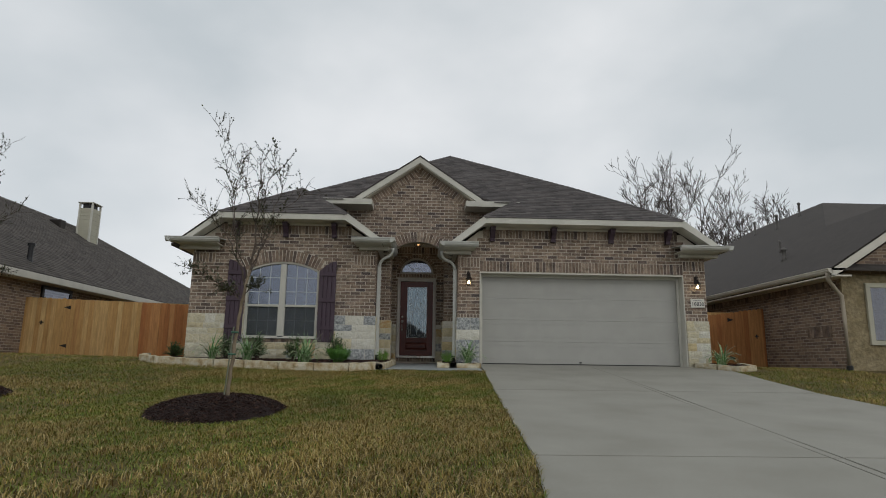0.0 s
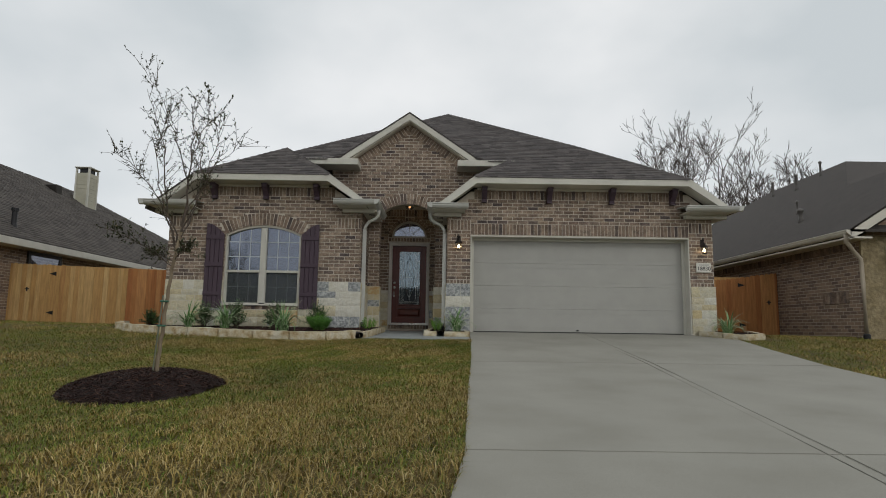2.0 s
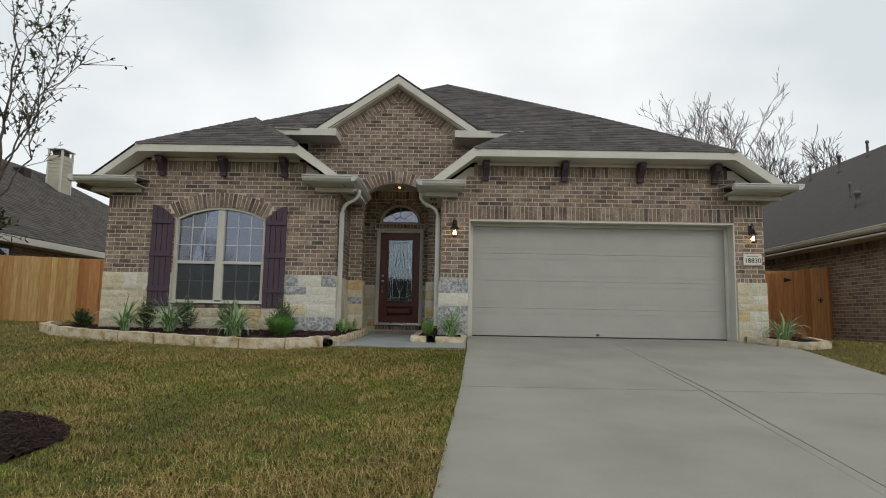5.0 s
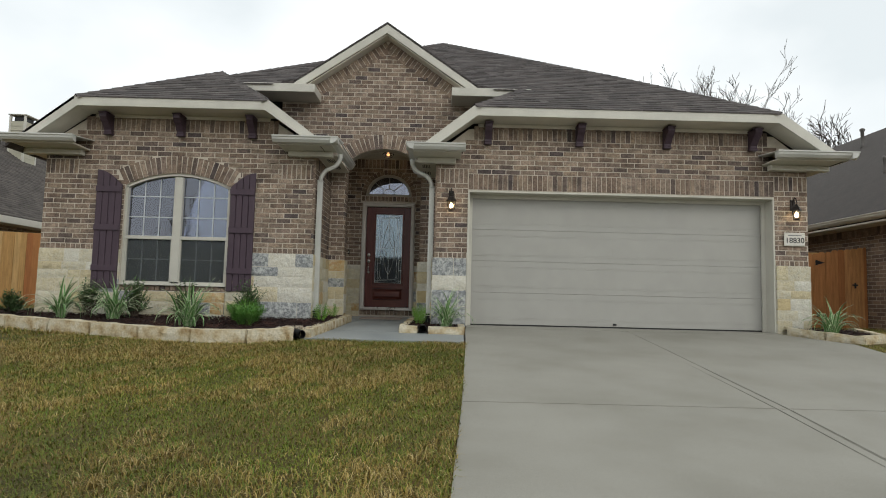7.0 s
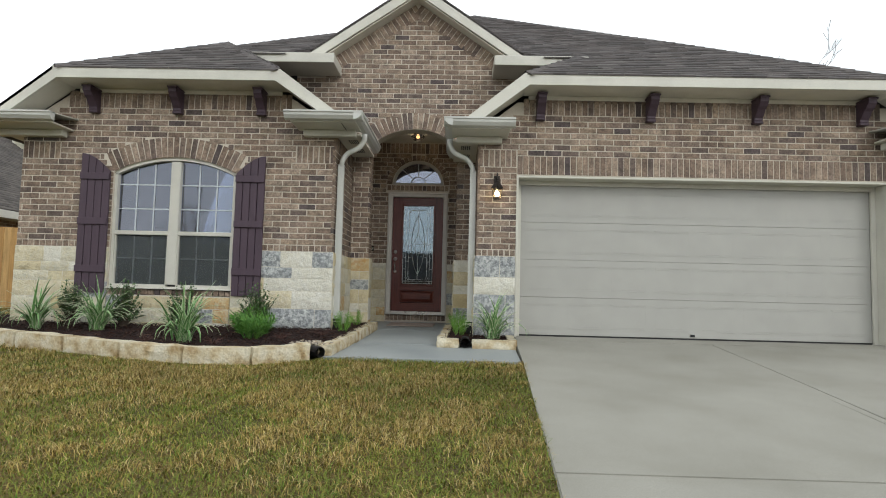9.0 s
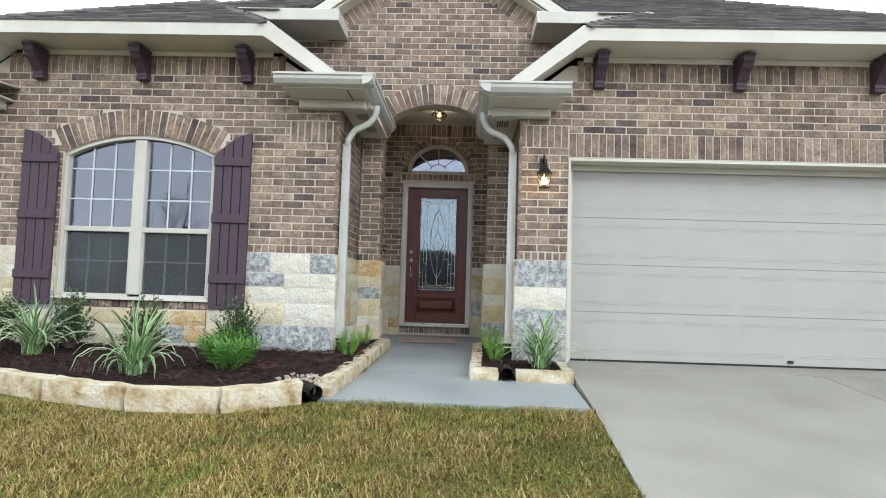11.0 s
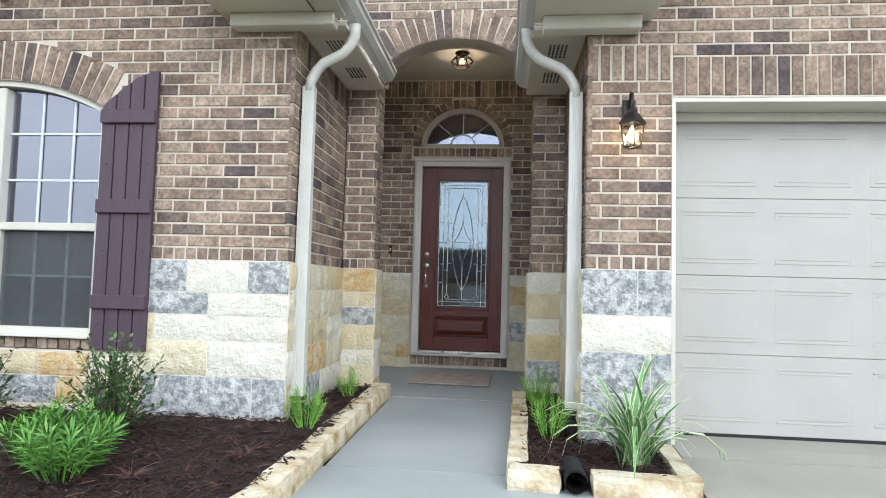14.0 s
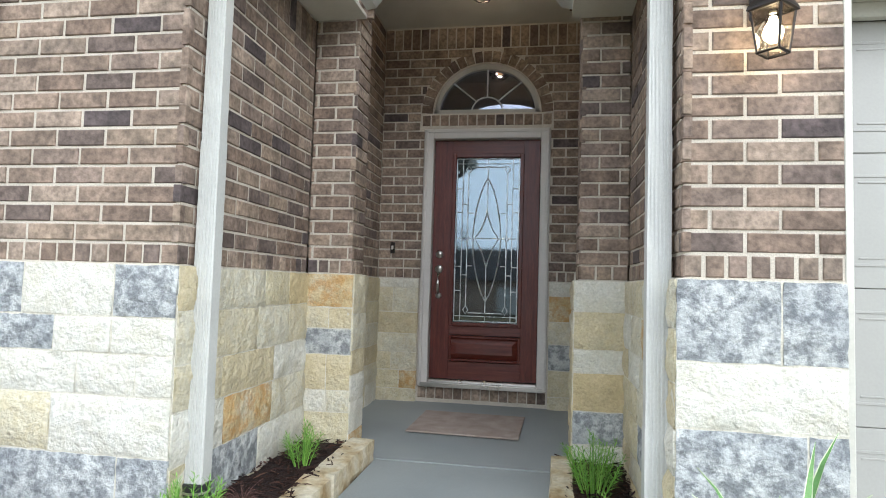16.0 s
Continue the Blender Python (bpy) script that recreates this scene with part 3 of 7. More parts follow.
def gable_spans(z):
    top_half = max(0.0, (6.42 - 0.23 - z) / 0.685)
    lo, hi = max(-2.15, AX - top_half), min(0.85, AX + top_half)
    if z < 3.86:
        return [(XLW, PIER_L), (PIER_R, XRW)]
    if z < ACZ + AR + GV - 0.01:
        ro = AR + GV
        w = min(math.sqrt(max(0.0, ro * ro - (z + 0.028 - ACZ) ** 2)), (z - ACZ) * math.tan(ahalf_t) + 0.05) + 0.01
        return [(XLW - 0.5, AX - w), (AX + w, XRW + 0.5)]
    if z < 5.15:
        lo, hi = -2.6, 1.9
    return [(lo, hi)]


br = courses(Z_ROW, 6.19, gable_spans, 0.05) + voussoirs(AX, ACZ, AR, GV, ahalf_t)
br += soldiers(XLW, PIER_L, Z_STONE, Z_ROW) + soldiers(PIER_R, XRW, Z_STONE, Z_ROW)
slope_t = math.atan(0.685)
for s in (-1, 1):
    for i in range(23):
        along = 0.1 + i * COURSE
        u, z = AX + s * along * math.cos(slope_t), 6.42 - along * math.sin(slope_t)
        if abs(u - AX) < 1.5:
            br.append((u - s * 0.12 * math.sin(slope_t), z - 0.12 * math.cos(slope_t), COURSE - JOINT, 0.22, s * slope_t))
lay(br, wall_gable, gable_face, 420)
stones(wall_gable, gable_face, XLW, PIER_L + 0.03, 1.0, Z_STONE, 31, greys=[(-1.6, -1.3, 1.65, 1.85)])
stones(wall_gable, gable_face, PIER_R - 0.03, XRW, 1.0, Z_STONE, 37, greys=[(0.1, 0.33, 1.3, 1.55)])
inner_l, inner_r = Face((PIER_L + 0.01, 0, 0), (0, 1, 0), (1, 0, 0)), Face((PIER_R - 0.01, 0, 0), (0, 1, 0), (-1, 0, 0))
for f, nm, sd in ((inner_l, "wall_pier_left", 41), (inner_r, "wall_pier_right", 43)):
    w = structure(nm, "brick inner face of the porch pier on a stone base")
    bm = bmesh.new()
    column(bm, f, GABLE + 0.03, GABLE + 0.24, 0.9, 0.9, 4.0, 4.0, -0.012, -0.1)
    part("wall_core", welded(bm), M_MORTAR, w)
    lay(courses(Z_ROW, 3.98, lambda z: [(GABLE, GABLE + 0.24)], 0.08) + soldiers(GABLE, GABLE + 0.24, Z_STONE, Z_ROW), w, f)
    stones(w, f, GABLE - 0.016, GABLE + 0.26, 1.0, Z_STONE, sd)

# porch: side walls and the door wall
DX0, DX1, DZ0, DZ1 = -1.238, -0.12, 1.265, 3.545
wall_entry = structure("wall_entry", "shaded brown brick entry wall with stone wainscot")
bm = bmesh.new()
FX, FR, FZ0 = -0.688, 0.48, 3.69


def fan_top(u):
    return FZ0 + 0.455 * math.sqrt(max(0.0, 1 - ((u - FX) / FR) ** 2))


column(bm, entry_face, XLW, DX0, 0.9, 0.9, 4.5, 4.5)
column(bm, entry_face, DX1, XRW, 0.9, 0.9, 4.5, 4.5)
column(bm, entry_face, DX0, DX1, 0.9, 0.9, 1.255, 1.255)
column(bm, entry_face, DX0, FX - FR, DZ1, DZ1, 4.5, 4.5)
column(bm, entry_face, FX + FR, DX1, DZ1, DZ1, 4.5, 4.5)
column(bm, entry_face, FX - FR, FX + FR, DZ1, DZ1, FZ0, FZ0)
for i in range(16):
    a, b = FX - FR + i * FR / 8, FX - FR + (i + 1) * FR / 8
    column(bm, entry_face, a, b, fan_top(a), fan_top(b), 4.5, 4.5)
part("wall_core", welded(bm), M_MORTAR, wall_entry)


def entry_spans(z):
    if z < 3.575:
        return [(XLW, DX0 - 0.005), (DX1 + 0.005, XRW)]
    if z < 4.27:
        w = (FR + 0.115) * math.sqrt(max(0.0, 1 - ((z - FZ0 + 0.02) / 0.585) ** 2)) if z > FZ0 else FR + 0.115
        return [(XLW, FX - w), (FX + w, XRW)]
    return [(XLW, XRW)]


br = courses(Z_ROW, 4.28, entry_spans, 0.02) + soldiers(XLW, DX0, Z_STONE, Z_ROW) + soldiers(DX1, XRW, Z_STONE, Z_ROW)
br += soldiers(XLW, XRW, 4.28, 4.48) + soldiers(FX - FR - 0.1, FX + FR + 0.1, 3.572, FZ0 - 0.01) + soldiers(DX0, DX1, 1.15, 1.26)
for i in range(21):
    t = math.pi * (i + 0.5) / 21
    u, z = FX + (FR + 0.055) * math.cos(t), FZ0 + 0.512 * math.sin(t)
    br.append((u, z, 0.068, 0.10, math.atan2(math.cos(t) / FR, math.sin(t) / 0.455)))
lay(br, wall_entry, entry_face)
stones(wall_entry, entry_face, XLW, DX0 - 0.01, 1.07, Z_STONE, 51)
stones(wall_entry, entry_face, DX1 + 0.01, XRW, 1.07, Z_STONE, 53, greys=[(0, 0.4, 1.35, 1.6)], ochres=[(0, 0.4, 1.7, 2.0)])
for x, n, nm in ((XLW, 1, "wall_porch_left"), (XRW, -1, "wall_porch_right")):
    f = Face((x, 0, 0), (0, 1, 0), (n, 0, 0))
    w = structure(nm, "brown brick porch side wall above limestone")
    bm = bmesh.new()
    column(bm, f, GABLE + 0.25, ENTRY + 0.2, 0.9, 0.9, 4.5, 4.5)
    part("wall_core", welded(bm), M_MORTAR, w)
    lay(courses(Z_ROW, 4.48, lambda z: [(GABLE + 0.25, ENTRY)], 0.13) + soldiers(GABLE + 0.25, ENTRY, Z_STONE, Z_ROW), w, f)
    stones(w, f, GABLE + 0.25, ENTRY, 1.07, Z_STONE, 60 + n)
tagged(raw("ceiling", [(XLW, GABLE + 0.02, 4.49), (XRW, GABLE + 0.02, 4.49), (XRW, ENTRY + 0.1, 4.49), (XLW, ENTRY + 0.1, 4.49),
                       (XLW, GABLE + 0.02, 4.55), (XRW, GABLE + 0.02, 4.55), (XRW, ENTRY + 0.1, 4.55), (XLW, ENTRY + 0.1, 4.55)],
           [(0, 3, 2, 1), (4, 5, 6, 7), (0, 1, 5, 4), (1, 2, 6, 5), (2, 3, 7, 6), (3, 0, 4, 7)], M_SOFFIT), "beige painted porch ceiling", "ceiling", kind="structure")

# garage wing
wall_right_return = structure("wall_right_return", "brown brick side wall beside the garage pier")
bm = bmesh.new()
column(bm, right_return, FRONT + 0.012, GABLE, 0.6, 0.6, 4.0, 4.0)
part("wall_core", welded(bm), M_MORTAR, wall_right_return)
lay(courses(Z_ROW, 3.62, lambda z: [(FRONT - 0.004, GABLE)], 0.16) + soldiers(FRONT, GABLE, Z_STONE, Z_ROW) + soldiers(FRONT, GABLE, 3.62, 3.83), wall_right_return, right_return)
stones(wall_right_return, right_return, FRONT - 0.016, GABLE, 1.0, Z_STONE, 71)
wall_garage = structure("wall_garage", "brown brick garage front with a soldier-brick lintel")
bm = bmesh.new()
column(bm, front_face, XRW + 0.01, GX0, 0.6, 0.6, 3.93, 4.34)
column(bm, front_face, GX1, XR, 0.6, 0.6, 4.34, 3.93)
column(bm, front_face, GX0, GX1, GZ, GZ, 4.34, 4.34)
part("wall_core", welded(bm), M_MORTAR, wall_garage)


def garage_spans(z):
    rake = max(0.0, z - 3.95) * 1.35
    a, b = XRW + rake + (0.25 if z > 3.95 else 0), XR - rake - (0.25 if z > 3.95 else 0)
    if 3.43 < z < 3.67:
        a, b = GX0 + 0.008, GX1 - 0.008
        if z < 3.555:
            return []
    if z < 3.555:
        return [(a, GX0), (GX1, b)]
    return [(a, b)]


br = soldiers(XRW, GX0, 3.428, 3.672) + soldiers(GX1, XR, 3.428, 3.672) + courses(Z_ROW, 4.16, garage_spans, 0.32) + soldiers(XRW, GX0, Z_STONE, Z_ROW) + soldiers(GX1, XR, Z_STONE, Z_ROW)
br += soldiers(GX0 + 0.005, GX1 - 0.005, GZ + 0.008, 3.592) + soldiers(0.95, 5.80, 4.16, Z_SOFFIT)
lay(br, wall_garage, front_face, 420)
stones(wall_garage, front_face, XRW - 0.022, GX0, 1.0, Z_STONE, 83, greys=[(0.2, 0.9, 1.92, 2.2), (0.2, 0.9, 1.0, 1.66)], whites=[(0.2, 0.9, 1.66, 1.92)],
       rows=[(1.0, 1.42, [0.48]), (1.42, 1.68, [0.74]), (1.68, 1.91, []), (1.91, 2.2, [0.66])])
stones(wall_garage, front_face, GX1, XR + 0.02, 1.0, Z_STONE, 89)

# plain rear walls close the house
M_BRICKTEX = bpy.data.materials.new("far_brickwork")
M_BRICKTEX.use_nodes = True
_nt = M_BRICKTEX.node_tree
_g = _nt.nodes.new("ShaderNodeNewGeometry")
_s = _nt.nodes.new("ShaderNodeSeparateXYZ")
_a = _nt.nodes.new("ShaderNodeMath")
_c = _nt.nodes.new("ShaderNodeCombineXYZ")
_b = _nt.nodes.new("ShaderNodeTexBrick")
_b.inputs["Color1"].default_value, _b.inputs["Color2"].default_value, _b.inputs["Mortar"].default_value = (0.27, 0.19, 0.13, 1), (0.13, 0.09, 0.07, 1), (0.42, 0.36, 0.29, 1)
_b.inputs["Scale"].default_value, _b.inputs["Mortar Size"].default_value = 1.0, 0.006
_b.inputs["Brick Width"].default_value, _b.inputs["Row Height"].default_value = 0.235, 0.0815
_p = _nt.nodes.new("ShaderNodeBump")
_p.inputs["Strength"].default_value, _p.inputs["Distance"].default_value = 0.6, 0.008
_p.invert = True
_nt.links.new(_g.outputs["Position"], _s.inputs[0])
_nt.links.new(_s.outputs[0], _a.inputs[0])
_nt.links.new(_s.outputs[1], _a.inputs[1])
_nt.links.new(_a.outputs[0], _c.inputs[0])
_nt.links.new(_s.outputs[2], _c.inputs[1])
_nt.links.new(_c.outputs[0], _b.inputs["Vector"])
_nt.links.new(_b.outputs[0], _nt.nodes["Principled BSDF"].inputs["Base Color"])
_nt.links.new(_b.outputs[1], _p.inputs["Height"])
_nt.links.new(_p.outputs[0], _nt.nodes["Principled BSDF"].inputs["Normal"])
_nt.nodes["Principled BSDF"].inputs["Roughness"].default_value = 0.9
wall_rear = structure("wall_rear", "plain brown brick side and rear walls")
part("wall_core", boxes((XL, XL + 0.25, FRONT + 0.26, 27, 0.6, 4.0), (XR - 0.25, XR, FRONT + 0.26, 27, 0.6, 4.0), (XL, XR, 27, 27.25, 0.6, 4.0)), M_BRICKTEX, wall_rear)

# ---- roof ----
PK, PS = 4.585, 0.585
roof = tagged(new("roof"), "grey-brown asphalt shingle hip roof", "roof", kind="structure")


def shingled(name, rows, zfun, parent, step=(0, 1), rise=0.585, course=0.145, mat=None, tab=0.30):
    """Lapped courses of shingles. rows: (s, a, b): along the slope's run s, the course spans a to b across. step: the run's way in plan."""
    vs, fs = [], []
    run = Vector((step[0], step[1], 0))
    acr = Vector((step[1], -step[0], 0)) if step[1] > 0 else Vector((abs(step[1]), abs(step[0]), 0))
    for s, a, b, ds in rows:
        u = a - random.uniform(0, tab)
        while u < b:
            w = random.choice((0.14, 0.19, 0.26, 0.33))
            s0, e0 = max(a, u), min(b, u + w)
            if e0 - s0 > 0.01:
                t = random.choice((0.006, 0.009, 0.013))
                k = len(vs)
                for ss, tt in ((s, t + 0.006), (s + ds + 0.02, 0.0)):
                    for uu in (s0 + 0.002, e0 - 0.002):
                        p = run * ss + acr * uu
                        vs.append((p.x, p.y, zfun(p.x, p.y) + tt))
                for uu in (s0 + 0.002, e0 - 0.002):
                    p = run * s + acr * uu
                    vs.append((p.x, p.y, zfun(p.x, p.y) - 0.004))
                fs += [(k, k + 1, k + 3, k + 2), (k + 4, k + 5, k + 1, k)]
            u += w
    return tagged(raw(name, vs, fs, mat or M_SHINGLE, parent), kind="stuff")


def slope_rows(s0, s1, span, rise, course=0.145):
    ds = course / math.sqrt(1 + rise * rise)
    out, s = [], s0
    while s < s1:
        a, b = span(s + ds / 2)
        if b - a > 0.02:
            out.append((s, a, b, ds))
        s += ds
    return out


def main_z(x, y):
    return PK + PS * (y - 13.05)


def sheet(name, pts, mat, parent, d=(0, 0, -0.05)):
    return part(name, prism(bmesh.new(), pts, d), mat, parent)


LPK = (-3.845, 13.05 + (1.53 * 0.78) / PS)
HIP_R = poly_x([(5.80, 13.05), (3.81, 15.67), (0.38, 19.5)])
HIP_L = poly_x([(-3.72, 14.6), (0.38, 19.5)])
WING_L = poly_x([(0.92, 13.05), (1.97, 14.45)])
GA, GS = 6.645, 0.685


def gable_gap(y):
    return max(0.0, (GA - main_z(0, y)) / GS) if y > 14.2 else 0.0


shingled("shingle", slope_rows(13.02, 14.43, lambda y: (WING_L(y), HIP_R(y)), PS), main_z, roof)
shingled("shingle", slope_rows(14.21, 19.5, lambda y: (HIP_L(y), min(AX - gable_gap(y), HIP_R(y))), PS), main_z, roof)
shingled("shingle", slope_rows(14.21, 19.5, lambda y: (max(AX + gable_gap(y), HIP_L(y)), WING_L(y) if y < 14.43 else HIP_R(y)), PS), main_z, roof)
wl = lambda y: 1.53 * (1 - (y - 13.05) / (LPK[1] - 13.05))
shingled("shingle", slope_rows(13.02, LPK[1], lambda y: (-3.845 - wl(y), -3.845 + wl(y)), PS), main_z, roof)
SW = 0.78


def lw_z(x, y):
    return PK + SW * (1.53 - abs(x + 3.845))


def rw_z(x, y):
    return PK + SW * (x - 0.92)


# side slopes of the two wings: run along x
shingled("shingle", slope_rows(1.47, 3.845, lambda s: (13.05 + max(0, (SW * (1.53 - (3.845 - s))) / PS), 14.86), SW), lw_z, roof, step=(-1, 0))
bmr = bmesh.new()
prism(bmr, [(0.16, 13.075, rw_z(0.16, 0) - 0.035), (0.92, 13.075, PK - 0.02), (1.97, 14.45, rw_z(1.97, 0)), (1.97, 14.86, rw_z(1.97, 0)), (0.16, 14.86, rw_z(0.16, 0) - 0.035)], (0, 0, -0.03))
part("roof_plane", bmr, M_SHINGLE, roof)
ridge_y = 19.5
sheet("roof_plane", [(-3.845, LPK[1], PK + SW * 1.53), (-5.375, 13.03, PK), (-6.4, 13.03, lw_z(-6.4, 0)), (-6.4, 27.2, lw_z(-6.4, 0)), (-3.845, 27.2, PK + SW * 1.53)], M_SHINGLE, roof)
sheet("roof_plane", [(-3.72, 14.6, main_z(0, 14.6) - 0.02), (0.38, ridge_y, main_z(0, ridge_y) - 0.02), (0.38, 27.2, main_z(0, ridge_y) - 0.02), (-3.9, 27.2, main_z(0, 14.6) - 0.02)], M_SHINGLE, roof)
sheet("roof_plane", [(5.80, 13.05, PK - 0.02), (6.75, 13.05, 3.88), (6.75, 27.2, 3.88), (0.38, 27.2, main_z(0, ridge_y) - 0.02), (0.38, ridge_y, main_z(0, ridge_y) - 0.02), (3.81, 15.67, main_z(0, 15.67) - 0.02)], M_SHINGLE, roof)
# decking under the shingles
y_t = 13.05 + (GA - PK) / PS
sheet("roof_deck", [(0.92, 13.05, PK - 0.01), (5.80, 13.05, PK - 0.01), (3.81, 15.67, main_z(0, 15.67) - 0.01), (0.38, 19.5, main_z(0, 19.5) - 0.01), (AX, y_t, GA - 0.01),
                    (AX + gable_gap(14.43), 14.43, main_z(0, 14.43) - 0.01), (2.1, 14.43, main_z(0, 14.43) - 0.01)], M_SHINGLE, roof)
sheet("roof_deck", [(-3.72, 14.6, main_z(0, 14.6) - 0.01), (AX - gable_gap(14.43), 14.43, main_z(0, 14.43) - 0.01), (AX, y_t, GA - 0.01), (0.38, 19.5, main_z(0, 19.5) - 0.01)], M_SHINGLE, roof)
sheet("roof_deck", [(-5.375, 13.05, PK - 0.01), (-2.315, 13.05, PK - 0.01), (-3.845, LPK[1], PK + SW * 1.53 - 0.01)], M_SHINGLE, roof)
sheet("roof_deck", [(-3.845, LPK[1], PK + SW * 1.53 - 0.012), (-2.315, 13.05, PK - 0.012), (-1.47, 13.05, lw_z(-1.47, 0) - 0.012), (-1.47, 14.86, lw_z(-1.47, 0) - 0.012), (-3.845, 17.0, PK + SW * 1.53 - 0.012)], M_SHINGLE, roof)


# hip and ridge caps
def caps(points, parent):
    bm = bmesh.new()
    for a, b in zip(points, points[1:]):
        a, b = Vector(a), Vector(b)
        n = max(1, round((b - a).length / 0.2))
        side = (b - a).cross(Vector((0, 0, 1))).normalized() * 0.12
        for i in range(n):
            p, q = a.lerp(b, i / n), a.lerp(b, min(1, (i + 1.2) / n))
            up, up2 = Vector((0, 0, 0.035)), Vector((0, 0, 0.02))
            dn = Vector((0, 0, -0.045))
            v = [bm.verts.new(c) for c in (p - side + dn, p + up, p + side + dn, q - side + dn, q + up2, q + side + dn)]
            bm.faces.new((v[0], v[1], v[4], v[3]))
            bm.faces.new((v[1], v[2], v[5], v[4]))
    return part("ridge_cap", bm, M_SHINGLE, parent)


caps([(-5.375, 13.05, PK), (-3.845, LPK[1], PK + SW * 1.53), (-2.315, 13.05, PK)], roof)
caps([(0.92, 13.05, PK), (1.97, 14.43, main_z(0, 14.43))], roof)
caps([(5.80, 13.05, PK), (3.81, 15.67, main_z(0, 15.67)), (0.38, 19.5, main_z(0, 19.5)), (-3.72, 14.6, main_z(0, 14.6))], roof)
# gable over the entry
gz0 = GA - GS * 1.85
for s in (-1, 1):
    x1 = AX + s * 1.85
    sheet("gable_roof", [(AX, 14.6, GA), (x1, 14.6, gz0), (x1, 14.62, gz0), (AX, 16.62, GA)], M_SHINGLE, roof, (0, 0, -0.05))
    part("gable_fascia", prism(bmesh.new(), [(AX, 14.6, GA - 0.03), (x1, 14.6, gz0 - 0.03), (x1 - s * 0.25, 14.6, gz0 - 0.03), (AX, 14.6, GA - 0.215)], (0, 0.04, 0)), M_TRIM, roof, "cream painted rake board")
    part("gable_soffit", prism(bmesh.new(), [(AX, 14.64, GA - 0.235), (x1 - s * 0.05, 14.64, gz0 - 0.2), (x1 - s * 0.05, 14.9, gz0 - 0.2), (AX, 14.9, GA - 0.235)], (0, 0, 0.02)), M_SOFFIT, roof)
    a, b = (-3.15, -1.87) if s < 0 else (0.578, 2.0)
    part("eave_box", boxes((a, b, 14.24, 14.855, 5.15, 5.30), bevel=0.006), M_TRIM, roof, "cream painted eave return")
# wing fascias and soffits
for x0, x1, e0, e1 in ((-5.375, -2.315, -6.2, -1.42), (0.92, 5.80, 0.10, 6.72)):
    part("fascia", prism(bmesh.new(), [(e0, 13.03, 3.93), (x0, 13.03, PK), (x1, 13.03, PK), (e1, 13.03, 3.93), (e1 - 0.22, 13.03, 3.93), (x1 - 0.06, 13.03, PK - 0.155), (x0 + 0.06, 13.03, PK - 0.155), (e0 + 0.22, 13.03, 3.93)], (0, 0.04, 0)),
         M_TRIM, roof, "cream painted fascia board")
    part("soffit", prism(bmesh.new(), [(x0 + 0.02, 13.06, PK - 0.15), (x1 - 0.02, 13.06, PK - 0.15), (x1 - 0.02, 13.52, PK - 0.15), (x0 + 0.02, 13.52, PK - 0.15)], (0, 0, 0.02)), M_SOFFIT, roof)
    for a, b in ((e0, x0), (e1, x1)):
        s = 1 if b > a else -1
        part("rake_soffit", prism(bmesh.new(), [(a + s * 0.1, 13.06, 3.90), (b + s * 0.02, 13.06, PK - 0.15), (b + s * 0.02, 13.52, PK - 0.15), (a + s * 0.1, 13.52, 3.90)], (0, 0, 0.02)), M_SOFFIT, roof)
    part("frieze", boxes((x0 + 0.1, x1 - 0.1, 13.485, 13.515, 4.375, 4.43)), M_SOFFIT, roof)


def gutter_profile(bm, a, b, out, top):
    """An ogee gutter between two points; out points away from the house."""
    a, b, o = Vector((*a, 0)), Vector((*b, 0)), Vector((*out, 0))
    prof = [(0.0, 0.0), (0.115, 0.0), (0.115, -0.02), (0.10, -0.03), (0.095, -0.06), (0.06, -0.10), (0.0, -0.115)]
    ra = [bm.verts.new(a + o * d + Vector((0, 0, top + h))) for d, h in prof]
    rb = [bm.verts.new(b + o * d + Vector((0, 0, top + h))) for d, h in prof]
    for i in range(len(prof)):
        j = (i + 1) % len(prof)
        bm.faces.new((ra[i], ra[j], rb[j], rb[i]))
    bm.faces.new(ra)
    bm.faces.new(rb[::-1])


